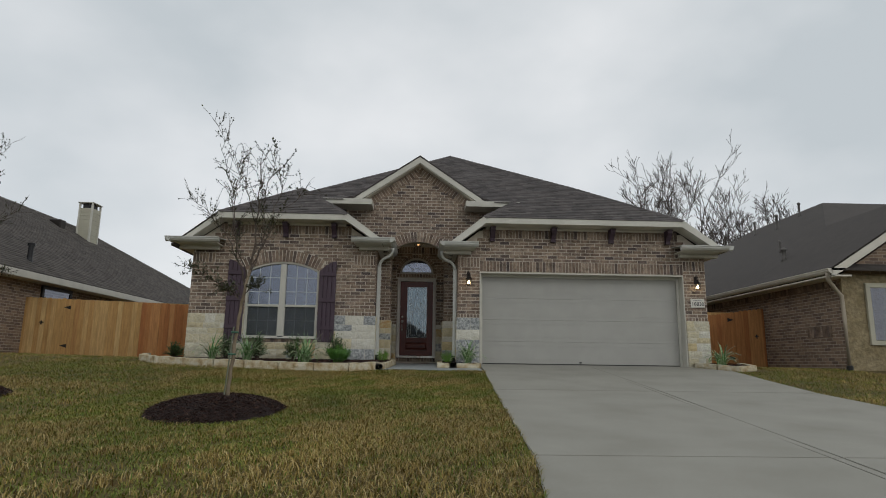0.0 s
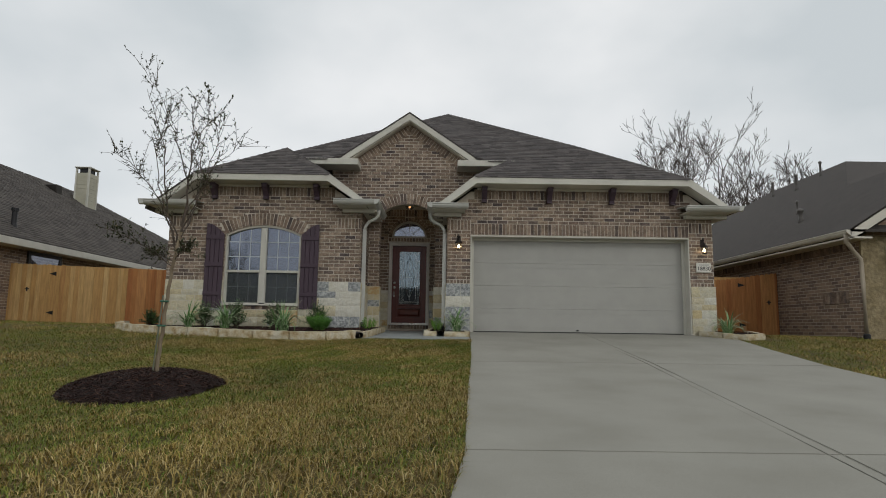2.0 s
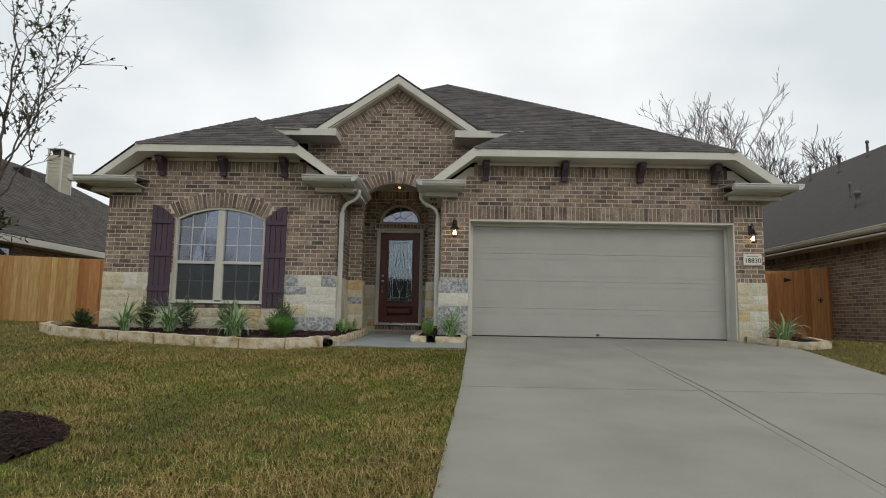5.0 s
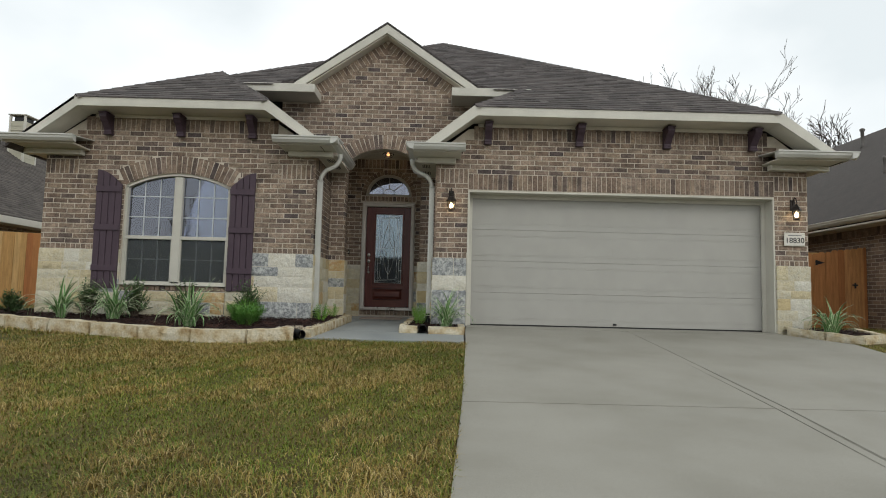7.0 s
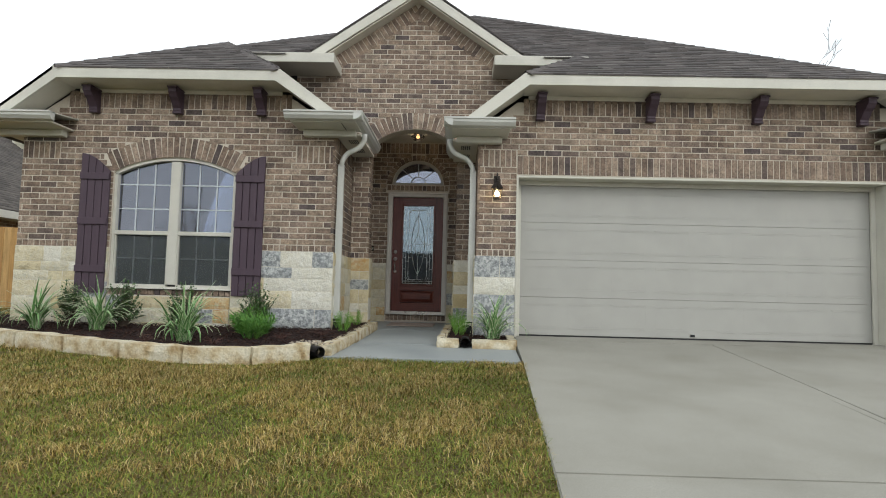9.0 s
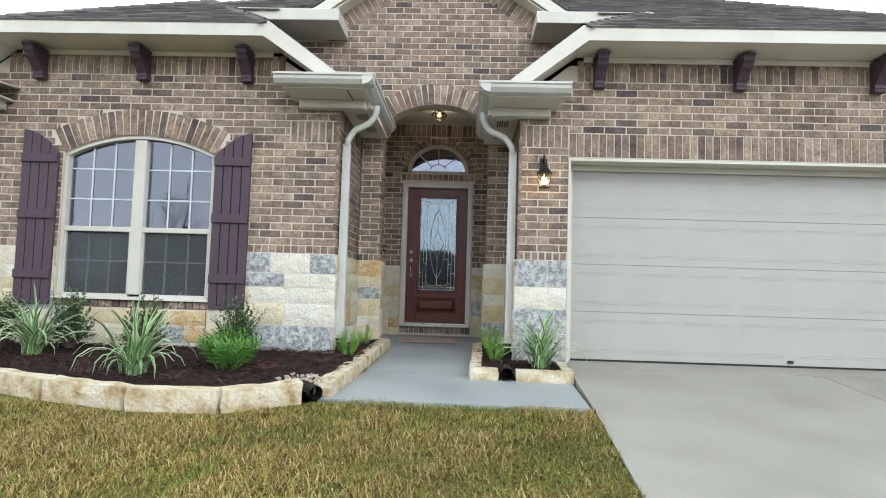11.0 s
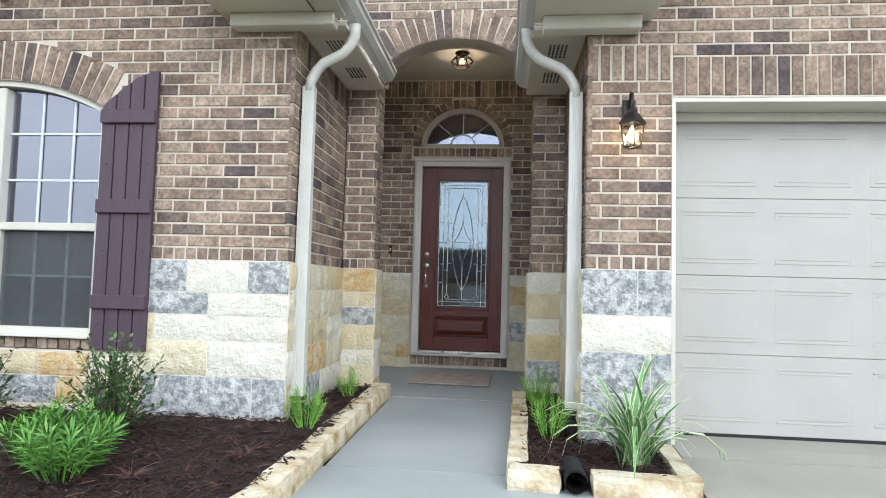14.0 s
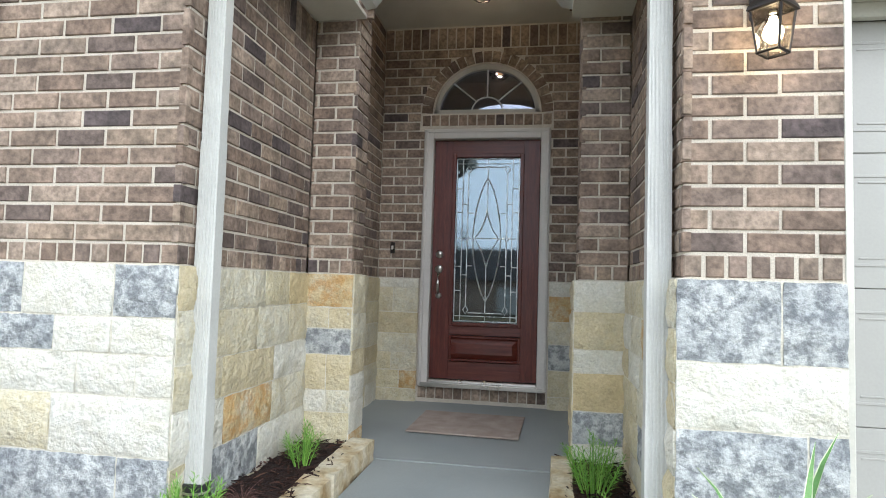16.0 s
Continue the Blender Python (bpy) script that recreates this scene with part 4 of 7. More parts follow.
# cornice returns with their gutters
def cornice(name, x0, x1, top, outer):
    """outer: the side, -1 or 1, on which the eave runs back along the house."""
    c = tagged(new(name), "cream boxed cornice return with an ogee metal gutter", "cornice", "cornice returns", "structure")
    xo, xi = (x0, x1) if outer < 0 else (x1, x0)
    part("return_box", boxes((min(xi - outer * -0.14, xo - outer * 0.16), max(xi - outer * -0.14, xo - outer * 0.16), 13.37, 13.49, top - 0.215, top - 0.125), bevel=0.008), M_TRIM, c)
    part("soffit", boxes((min(xi + outer * 0.06, xo - outer * 0.1), max(xi + outer * 0.06, xo - outer * 0.1), 13.0, 13.49, top - 0.125, top - 0.10), bevel=0.004), M_TRIM, c)
    part("cap", prism(bmesh.new(), [(x0, 12.93, top - 0.006), (x1, 12.93, top - 0.006), (x1, 13.49, top + 0.05), (x0, 13.49, top + 0.05)], (0, 0, -0.015)), M_GUTTER, c)
    bm = bmesh.new()
    gutter_profile(bm, (x0, 12.99), (x1, 12.99), (0, -1), top)
    part("gutter", bm, M_GUTTER, c, "pale ogee gutter")
    y1 = 14.86 if name in ("cornice_2", "cornice_3") else 26.0
    bm = bmesh.new()
    gutter_profile(bm, (xo - outer * 0.112, 12.88), (xo - outer * 0.112, y1), (outer, 0), top)
    part("gutter", bm, M_GUTTER, c, "pale ogee gutter")
    wx = XLW if name == "cornice_2" else XRW if name == "cornice_3" else XL if outer < 0 else XR
    a, b = sorted((wx, xo - outer * 0.11))
    part("side_soffit", boxes((a, b, 13.5, y1, top - 0.17, top - 0.145)), M_SOFFIT, c)
    if y1 < 20:
        bm = bmesh.new()
        for y in (13.75, 14.3):
            for i in range(9):
                for k in range(5):
                    box(bm, a + 0.12 + k * 0.028, a + 0.135 + k * 0.028, y + i * 0.028, y + i * 0.028 + 0.016, top - 0.173, top - 0.168)
        part("vent_holes", bm, M_DARK, c)
    return c


cornice("cornice_1", -6.50, -5.27, 3.935, -1)
cornice("cornice_2", -2.205, -1.185, 4.0, 1)
cornice("cornice_3", -0.125, 0.795, 3.945, -1)
cornice("cornice_4", 5.64, 6.90, 3.965, 1)

# near-black room shells behind the windows, and behind the door; dimness in their colour
room = tagged(new("interior_walls"), "near-black room shells behind the front glass, unlit dimness put into the colour", "wall", kind="structure")
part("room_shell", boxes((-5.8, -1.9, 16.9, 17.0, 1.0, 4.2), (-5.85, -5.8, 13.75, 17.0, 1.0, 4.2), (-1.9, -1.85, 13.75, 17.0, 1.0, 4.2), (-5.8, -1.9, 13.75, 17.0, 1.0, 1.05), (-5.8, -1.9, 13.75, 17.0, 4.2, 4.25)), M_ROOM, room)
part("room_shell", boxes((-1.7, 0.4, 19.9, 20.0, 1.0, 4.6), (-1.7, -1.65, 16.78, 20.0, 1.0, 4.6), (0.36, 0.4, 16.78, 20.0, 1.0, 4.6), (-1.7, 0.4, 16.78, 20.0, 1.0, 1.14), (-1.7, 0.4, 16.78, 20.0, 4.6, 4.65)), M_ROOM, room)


# ---- garage door ----
garage_door = thing("garage_door", "pale greige painted steel sectional garage door with embossed panels, closed", "garage door")
sec = (3.235 - 1.135) / 4
for k in range(4):
    z0 = 1.135 + k * sec
    bm = boxes((0.955, 5.815, 13.60, 13.64, z0 + 0.0012, z0 + sec - 0.0012), bevel=0.003)
    s = part("section", bm, M_GARAGE, garage_door)
    w = (5.815 - 0.955) / 8
    for i in range(8):
        x0, x1 = 0.955 + i * w + 0.06, 0.955 + (i + 1) * w - 0.06
        b = bmesh.new()
        for q, p, r in (((x0, x1), (13.596, 13.601), (z0 + 0.085, z0 + 0.095)), ((x0, x1), (13.596, 13.601), (z0 + sec - 0.095, z0 + sec - 0.085)),
                        ((x0, x0 + 0.012), (13.5997, 13.601), (z0 + 0.095, z0 + sec - 0.095)), ((x1 - 0.012, x1), (13.5997, 13.601), (z0 + 0.095, z0 + sec - 0.095))):
            box(b, *q, *p, *r, bevel=0.0008)
        for zz in (z0 + 0.112, z0 + sec - 0.119):
            box(b, x0 + 0.03, x1 - 0.03, 13.5965, 13.601, zz, zz + 0.007, bevel=0.001)
        part("embossed_panel", b, M_GARAGE, s)
part("bottom_seal", boxes((0.955, 5.815, 13.605, 13.64, 1.112, 1.137)), M_BLACK, garage_door, "black rubber seal")
part("lift_handle", boxes((3.33, 3.39, 13.575, 13.60, 1.16, 1.19), bevel=0.006), M_BLACK, garage_door)
garage_door.location.y = 0.19
garage_trim = tagged(new("trim"), "cream painted garage door jambs and head", "trim", kind="structure")
part("jamb", boxes((GX0 + 0.002, GX0 + 0.03, 13.505, 13.86, 1.115, GZ - 0.03), (GX0 + 0.03, 0.962, 13.74, 13.78, 1.115, GZ - 0.09), bevel=0.003), M_TRIM, garage_trim)
part("jamb", boxes((GX1 - 0.03, GX1 - 0.002, 13.505, 13.86, 1.115, GZ - 0.03), (5.808, GX1 - 0.03, 13.74, 13.78, 1.115, GZ - 0.09), bevel=0.003), M_TRIM, garage_trim)
part("head", boxes((GX0 + 0.002, GX1 - 0.002, 13.505, 13.86, GZ - 0.03, GZ - 0.002), (GX0 + 0.03, GX1 - 0.03, 13.74, 13.78, GZ - 0.09, GZ - 0.03), bevel=0.003), M_TRIM, garage_trim)
part("backing", boxes((GX0, GX1, 13.9, 13.94, 1.0, GZ)), M_DARK, garage_trim)
for nm, a, b in (("reveal", GX0 - 0.1, GX0), ("reveal", GX1, GX1 + 0.1)):
    part(nm, boxes((a, b, 13.74, 13.94, 1.0, GZ)), M_MORTAR, garage_trim)

# ---- arched double window ----
window_1 = tagged(new("window_1"), "arched twin sash window with almond frame and white grilles", "window", kind="structure")


def arc_strip(bm, cx, cz, r0, r1, half, y0, y1, n=20):
    for i in range(n):
        t0, t1 = -half + 2 * half * i / n, -half + 2 * half * (i + 1) / n
        pts = [(cx + r * math.sin(t), y0, cz + r * math.cos(t)) for r, t in ((r0, t0), (r1, t0), (r1, t1), (r0, t1))]
        prism(bm, pts, (0, y1 - y0, 0))


bm = bmesh.new()
arc_strip(bm, WX, WCZ, WR - 0.04, WR, half_a, 13.53, 13.64)
box(bm, WX - WHALF, WX - WHALF + 0.04, 13.53, 13.64, WZ0 + 0.03, 3.25)
box(bm, WX + WHALF - 0.04, WX + WHALF, 13.53, 13.64, WZ0 + 0.03, 3.25)
box(bm, WX - WHALF, WX + WHALF, 13.52, 13.64, WZ0 - 0.01, WZ0 + 0.022)
part("window_frame", bm, M_WHITE_VINYL, window_1)
part("mullion", boxes((WX - 0.068, WX + 0.068, 13.525, 13.64, WZ0 + 0.045, 3.42), bevel=0.008), M_WHITE_VINYL, window_1)
part("window_sill", boxes((WX - WHALF - 0.02, WX + WHALF + 0.02, 13.455, 13.60, 1.64, 1.655), bevel=0.004), M_WHITE_VINYL, window_1)
RAIL = 2.415
for s in (-1, 1):
    a, b = sorted((WX + s * 0.068, WX + s * (WHALF - 0.04)))
    part("meeting_rail", boxes((a, b, 13.53, 13.60, RAIL - 0.028, RAIL + 0.028), bevel=0.005), M_WHITE_VINYL, window_1)
    part("lower_sash", boxes((a, a + 0.016, 13.545, 13.6, WZ0 + 0.022, RAIL - 0.028), (b - 0.016, b, 13.545, 13.6, WZ0 + 0.022, RAIL - 0.028), (a + 0.016, b - 0.016, 13.545, 13.6, WZ0 + 0.022, WZ0 + 0.05)), M_WHITE_VINYL, window_1)
    n = 12
    pts = [(a, 13.60, RAIL)] + [(b, 13.60, RAIL)] + [(b + (a - b) * i / n, 13.60, win_arc(b + (a - b) * i / n) - 0.05) for i in range(n + 1)]
    ob = part("pane", prism(bmesh.new(), pts, (0, 0.006, 0)), M_PANE, window_1)
    ob.visible_shadow = False
    ob = part("pane", boxes((a, b, 13.60, 13.606, WZ0 + 0.05, RAIL)), M_PANE, window_1)
    ob.visible_shadow = False
    ob = part("insect_screen", boxes((a + 0.016, b - 0.016, 13.575, 13.577, WZ0 + 0.05, RAIL - 0.028)), M_SCREEN, window_1, "fine dark insect screen")
    ob.visible_shadow = False
    w = (b - a) / 3
    for i in (1, 2):
        x = a + i * w
        part("grille_bar", boxes((x - 0.008, x + 0.008, 13.588, 13.598, RAIL + 0.028, win_arc(x) - 0.055)), M_GRID, window_1)
        part("grille_bar", boxes((x - 0.008, x + 0.008, 13.588, 13.598, WZ0 + 0.05, RAIL - 0.028)), M_GRID, window_1)
    for z in (2.755, 3.095):
        part("grille_bar", boxes((a, b, 13.586, 13.597, z - 0.008, z + 0.008)), M_GRID, window_1)
    part("grille_bar", boxes((a + 0.016, b - 0.016, 13.586, 13.597, 2.065 - 0.008, 2.065 + 0.008)), M_GRID, window_1)


# ---- shutters ----
def shutter(x_in, x_out):
    """Board-and-batten; its top falls in an arc towards the window."""
    sh = thing("shutter", "aubergine painted board-and-batten shutter with a curved top", "shutter", "window shutters")
    s = 1 if x_out > x_in else -1
    w = abs(x_out - x_in)

    def top(f):
        return 3.25 + 0.25 * math.sin(min(1.0, f) * math.pi / 2)
    for i in range(4):
        f0, f1 = i / 4 + 0.004 / w, (i + 1) / 4 - 0.004 / w
        x0, x1 = x_in + s * w * f0, x_in + s * w * f1
        m = (f0 + f1) / 2
        pts = [(x0, 13.44, 1.572), (x1, 13.44, 1.572), (x1, 13.44, top(f1)), (x_in + s * w * m, 13.44, top(m)), (x0, 13.44, top(f0))]
        bm = prism(bmesh.new(), pts, (0, 0.028, 0))
        bmesh.ops.bevel(bm, geom=[e for e in bm.edges if all(v.co.y < 13.45 for v in e.verts)], offset=0.004, segments=1, affect="EDGES")
        part("board", bm, M_SHUTTER, sh)
    for z in (1.90, 2.555, 3.18):
        part("batten", boxes((min(x_in, x_out) + 0.004, max(x_in, x_out) - 0.004, 13.415, 13.44, z - 0.047, z + 0.047), bevel=0.004), M_SHUTTER, sh)
    for f in (0.13, 0.87):
        for z in (1.75, 2.25, 2.85):
            part("screw", tube(bmesh.new(), [(x_in + s * w * f, 13.441, z), (x_in + s * w * f, 13.432, z)], 0.007, 8), M_SHUTTER, sh)
    part("spacer", boxes((min(x_in, x_out) + 0.05, max(x_in, x_out) - 0.05, 13.468, 13.498, 1.7, 3.0)), M_SHUTTER, sh)


shutter(-4.745, -5.16)
shutter(-2.99, -2.585)


# ---- carved corbels under the eaves ----
def corbel(x):
    c = thing("corbel", "dark aubergine carved wooden corbel bracket under the eave", "bracket", "eave corbels", (x, 13.5, 0.03))
    prof = [(0, 4.06), (-0.07, 4.06), (-0.085, 4.09), (-0.085, 4.12), (-0.115, 4.15), (-0.16, 4.21), (-0.215, 4.245), (-0.235, 4.28), (-0.26, 4.30), (-0.26, 4.375), (0, 4.375)]
    bm = prism(bmesh.new(), [(-0.055, y, z) for y, z in prof], (0.11, 0, 0))
    part("body", bm, M_SHUTTER, c)
    part("cap", boxes((-0.068, 0.068, -0.275, 0.0, 4.352, 4.376), bevel=0.004), M_SHUTTER, c)
    part("foot", boxes((-0.062, 0.062, -0.092, 0.0, 4.045, 4.075), bevel=0.004), M_SHUTTER, c)


for x in (-5.03, -3.85, -2.68, 1.18, 2.68, 4.12, 5.53):
    corbel(x)


# ---- downspouts ----
def downspout(x, gx, gz):
    d = thing("downspout", "white ribbed metal downspout with elbows on the corner", "downspout", "entry downspouts", (x, 13.63, 0))
    sx = gx - x
    bm = bmesh.new()
    w, t = 0.042, 0.03
    sg = 1 if sx > 0 else -1
    path = [(sx, -0.02, gz), (sx, -0.01, gz - 0.07), (sx - 0.03 * sg, 0, gz - 0.14), (sx * 0.75, 0, gz - 0.2), (sx * 0.3, 0, gz - 0.27), (0.05 * sg, 0, gz - 0.32), (0.01 * sg, 0, gz - 0.39), (0, 0, gz - 0.47)]
    tube(bm, path, 0.042, 12, flat=0.85)
    part("elbow", bm, M_GUTTER, d, smooth=True)
    for z0, z1, g in ((2.72, gz - 0.44, 0.0), (1.62, 2.74, 0.002), (1.27, 1.64, 0.004)):
        prof = [(-w - g, t + g), (-w - g, -t - g)]
        for k in range(5):
            xx = -0.03 + k * 0.015
            prof += [(xx - 0.004, -t - g), (xx - 0.003, -t - g - 0.004), (xx + 0.003, -t - g - 0.004), (xx + 0.004, -t - g)]
        prof += [(w + g, -t - g), (w + g, t + g)]
        bm = prism(bmesh.new(), [(a, b, z0) for a, b in prof], (0, 0, z1 - z0))
        part("pipe_length", bm, M_GUTTER, d)
    bm = lathe(bmesh.new(), [(0.055, 1.10), (0.055, 1.18), (0.066, 1.19), (0.066, 1.215), (0.055, 1.225), (0.06, 1.25), (0.06, 1.29), (0.052, 1.295)], 14)
    boot = part("drain_boot", bm, M_BLACK, d, "black rubber drain adapter", smooth=False)
    bm = lathe(bmesh.new(), [(0.062, 1.255), (0.062, 1.265)], 14)
    part("clamp", bm, M_NICKEL, boot, "steel band clamp")


downspout(XLW + 0.058, -1.26, 3.885)
downspout(XRW - 0.058, -0.06, 3.83)

# ---- entry door ----
door_1 = tagged(new("door_1"), "mahogany entry door with a leaded bevelled glass light, closed", "door", kind="structure")
SX0, SX1, SZ0, SZ1, DY = -1.145, -0.205, 1.325, 3.452, 16.57
bm = bmesh.new()
for a in ((DX0, SX0 - 0.004, 16.50, 16.65, DZ0, DZ1), (SX1 + 0.004, DX1, 16.50, 16.65, DZ0, DZ1), (SX0 - 0.004, SX1 + 0.004, 16.50, 16.65, SZ1 + 0.004, DZ1)):
    box(bm, *a, bevel=0.006)
for a in ((DX0 + 0.012, DX0 + 0.035, 16.485, 16.50, DZ0, DZ1 - 0.012), (DX1 - 0.035, DX1 - 0.012, 16.485, 16.50, DZ0, DZ1 - 0.012), (DX0 + 0.012, DX1 - 0.012, 16.485, 16.50, DZ1 - 0.035, DZ1 - 0.012)):
    box(bm, *a, bevel=0.003)
part("door_frame", bm, plain("warm_grey_trim", (0.56, 0.53, 0.49), 0.5), door_1, "pale painted brick-mould frame")
part("threshold", boxes((DX0 + 0.03, DX1 - 0.03, 16.46, 16.66, 1.262, 1.295), (SX0, SX1, 16.53, 16.6, 1.295, 1.32), bevel=0.004), M_NICKEL, door_1, "aluminium threshold")
GX_0, GX_1, GZ_0, GZ_1 = -0.948, -0.377, 1.825, 3.297
part("stile", boxes((SX0, GX_0 - 0.03, DY, DY + 0.045, SZ0, SZ1), bevel=0.003), M_DOOR, door_1)
part("stile", boxes((GX_1 + 0.03, SX1, DY, DY + 0.045, SZ0, SZ1), bevel=0.003), M_DOOR, door_1)
part("rail", boxes((GX_0 - 0.03, GX_1 + 0.03, DY + 0.002, DY + 0.045, GZ_1 + 0.03, SZ1)), M_DOOR_RAIL, door_1)
part("rail", boxes((GX_0 - 0.03, GX_1 + 0.03, DY + 0.002, DY + 0.045, 1.715, GZ_0 - 0.03)), M_DOOR_RAIL, door_1)
part("rail", boxes((GX_0 - 0.03, GX_1 + 0.03, DY + 0.002, DY + 0.045, SZ0, 1.475)), M_DOOR_RAIL, door_1)


def moulding(bm, x0, x1, z0, z1, y, w=0.035, proud=0.014):
    for a in ((x0 - w, x0, z0 - w, z1 + w), (x1, x1 + w, z0 - w, z1 + w), (x0, x1, z0 - w, z0), (x0, x1, z1, z1 + w)):
        box(bm, a[0], a[1], y - proud, y + 0.01, a[2], a[3], bevel=0.006)


bm = bmesh.new()
moulding(bm, GX_0, GX_1, GZ_0, GZ_1, DY)
moulding(bm, -0.955, -0.37, 1.505, 1.685, DY, 0.022, 0.008)
part("moulding", bm, M_DOOR, door_1)
bm = bmesh.new()
vs = [bm.verts.new(v) for v in ((-1.08, DY + 0.02, 1.505), (-0.37, DY + 0.02, 1.505), (-0.37, DY + 0.02, 1.685), (-1.08, DY + 0.02, 1.685),
                                (-0.91, DY - 0.006, 1.55), (-0.415, DY - 0.006, 1.55), (-0.415, DY - 0.006, 1.64), (-0.91, DY - 0.006, 1.64))]
for f in ((0, 1, 5, 4), (1, 2, 6, 5), (2, 3, 7, 6), (3, 0, 4, 7), (4, 5, 6, 7)):
    bm.faces.new([vs[i] for i in f])
part("raised_panel", bm, M_DOOR_RAIL, door_1)
ob = part("glass_light", boxes((GX_0, GX_1, DY + 0.012, DY + 0.02, GZ_0, GZ_1)), M_DOORGLASS, door_1, "bevelled decorative glass")
ob.visible_shadow = False
cx, hz = (GX_0 + GX_1) / 2, (GZ_0 + GZ_1) / 2
W2, H2 = (GX_1 - GX_0) / 2, (GZ_1 - GZ_0) / 2


glass_light = ob


def came(pts, r=0.0045):
    bm = bmesh.new()
    tube(bm, [(cx + x * W2, DY + 0.008, hz + z * H2) for x, z in pts], r, 6)
    part("lead_came", bm, M_LEAD, glass_light)


for s in (-1, 1):
    came([(s * 0.97, -0.985), (s * 0.97, 0.985)])
    came([(-0.97, s * 0.985), (0.97, s * 0.985)])
    came([(-0.97, s * 0.925), (0.97, s * 0.925)], 0.0035)
    came([(s * 0.78, -0.985), (s * 0.78, 0.985)], 0.004)
    came([(s * 0.61, -0.80), (s * 0.61, 0.80)], 0.005)
    came([(-0.53, s * 0.885), (0.53, s * 0.885)], 0.005)
    for z in (-1, 1):
        came([(s * 0.61, z * 0.80), (s * 0.53, z * 0.85), (s * 0.61, z * 0.90), (s * 0.69, z * 0.85), (s * 0.61, z * 0.80)], 0.005)
        came([(s * 0.44, z * 0.32), (s * 0.61, z * 0.32)], 0.004)
        came([(s * 0.78, z * 0.33), (s * 0.97, z * 0.33)], 0.004)
        came([(s * 0.61, z * 0.43), (s * 0.78, z * 0.43)], 0.004)
        came([(s * 0.78, z * 0.62), (s * 0.97, z * 0.62)], 0.004)
    # pointed oval and the kite inside it
    came([(s * 0.43 * math.sin(math.pi * i / 18) ** 0.75, -0.745 + 1.495 * i / 18) for i in range(19)], 0.006)
    came([(0.0, 0.34), (s * 0.06, 0.24), (s * 0.18, 0.12), (s * 0.37, 0.015), (s * 0.20, -0.10), (s * 0.08, -0.22), (0.0, -0.335)], 0.006)
    came([(s * 0.37, 0.015), (s * 0.53, 0.015)], 0.004)
    came([(s * 0.69, 0.015), (s * 0.97, 0.015)], 0.004)
    came([(s * 0.61, -0.03), (s * 0.53, 0.015), (s * 0.61, 0.06), (s * 0.69, 0.015), (s * 0.61, -0.03)], 0.005)
    came([(0, s * 0.34), (0, s * 0.885)], 0.0045)
    came([(0, s * 0.925), (0, s * 0.985)], 0.004)
came([(-0.37, 0.015), (0.37, 0.015)], 0.003)
for z, r, nm in ((2.42, 0.033, "deadbolt"), (2.29, 0.036, "latch_plate"), (2.055, 0.026, "lower_plate")):
    bm = bmesh.new()
    tube(bm, [(-1.08, DY, z), (-1.08, DY - 0.012, z), (-1.08, DY - 0.02, z)], [r, r, r * 0.75], 20)
    tube(bm, [(-1.08, DY - 0.02, z), (-1.08, DY - 0.034, z)], r * 0.4, 12)
    part(nm, bm, M_NICKEL, door_1, "satin nickel lock plate", smooth=True)
bm = tube(bmesh.new(), [(-1.08, DY - 0.012, 2.26), (-1.08, DY - 0.05, 2.24), (-1.08, DY - 0.058, 2.175), (-1.08, DY - 0.05, 2.095), (-1.08, DY - 0.012, 2.065)], [0.008, 0.011, 0.012, 0.011, 0.008], 10)
part("pull_handle", bm, M_NICKEL, door_1, "satin nickel grip handle", smooth=True)

# ---- fanlight over the door ----
window_2 = tagged(new("window_2"), "half-round fanlight with a sunburst grille", "window", kind="structure")
bm = bmesh.new()
for i in range(24):
    t0, t1 = math.pi * i / 24, math.pi * (i + 1) / 24
    prism(bm, [(FX + r * FR * math.cos(t), 16.55, FZ0 + r * 0.455 * math.sin(t)) for r, t in ((0.9, t0), (1.0, t0), (1.0, t1), (0.9, t1))], (0, 0.08, 0))
box(bm, FX - FR, FX + FR, 16.55, 16.63, FZ0 - 0.005, FZ0 + 0.04)
part("window_frame", bm, plain("fan_frame_paint", (0.40, 0.38, 0.33), 0.5), window_2)
ob = part("pane", prism(bmesh.new(), [(FX + 0.92 * FR * math.cos(math.pi * i / 24), 16.59, FZ0 + 0.03 + 0.395 * math.sin(math.pi * i / 24)) for i in range(25)], (0, 0.006, 0)), M_PANE, window_2)
ob.visible_shadow = False
for t in (45, 90, 135):
    c, s = math.cos(radians(t)), math.sin(radians(t))
    part("grille_bar", tube(bmesh.new(), [(FX + 0.14 * c, 16.583, FZ0 + 0.03 + 0.13 * s), (FX + 0.43 * c, 16.583, FZ0 + 0.41 * s)], 0.007, 6), M_GRID, window_2)
part("grille_bar", tube(bmesh.new(), [(FX + 0.14 * math.cos(math.pi * i / 10), 16.583, FZ0 + 0.03 + 0.13 * math.sin(math.pi * i / 10)) for i in range(11)], 0.007, 6), M_GRID, window_2)


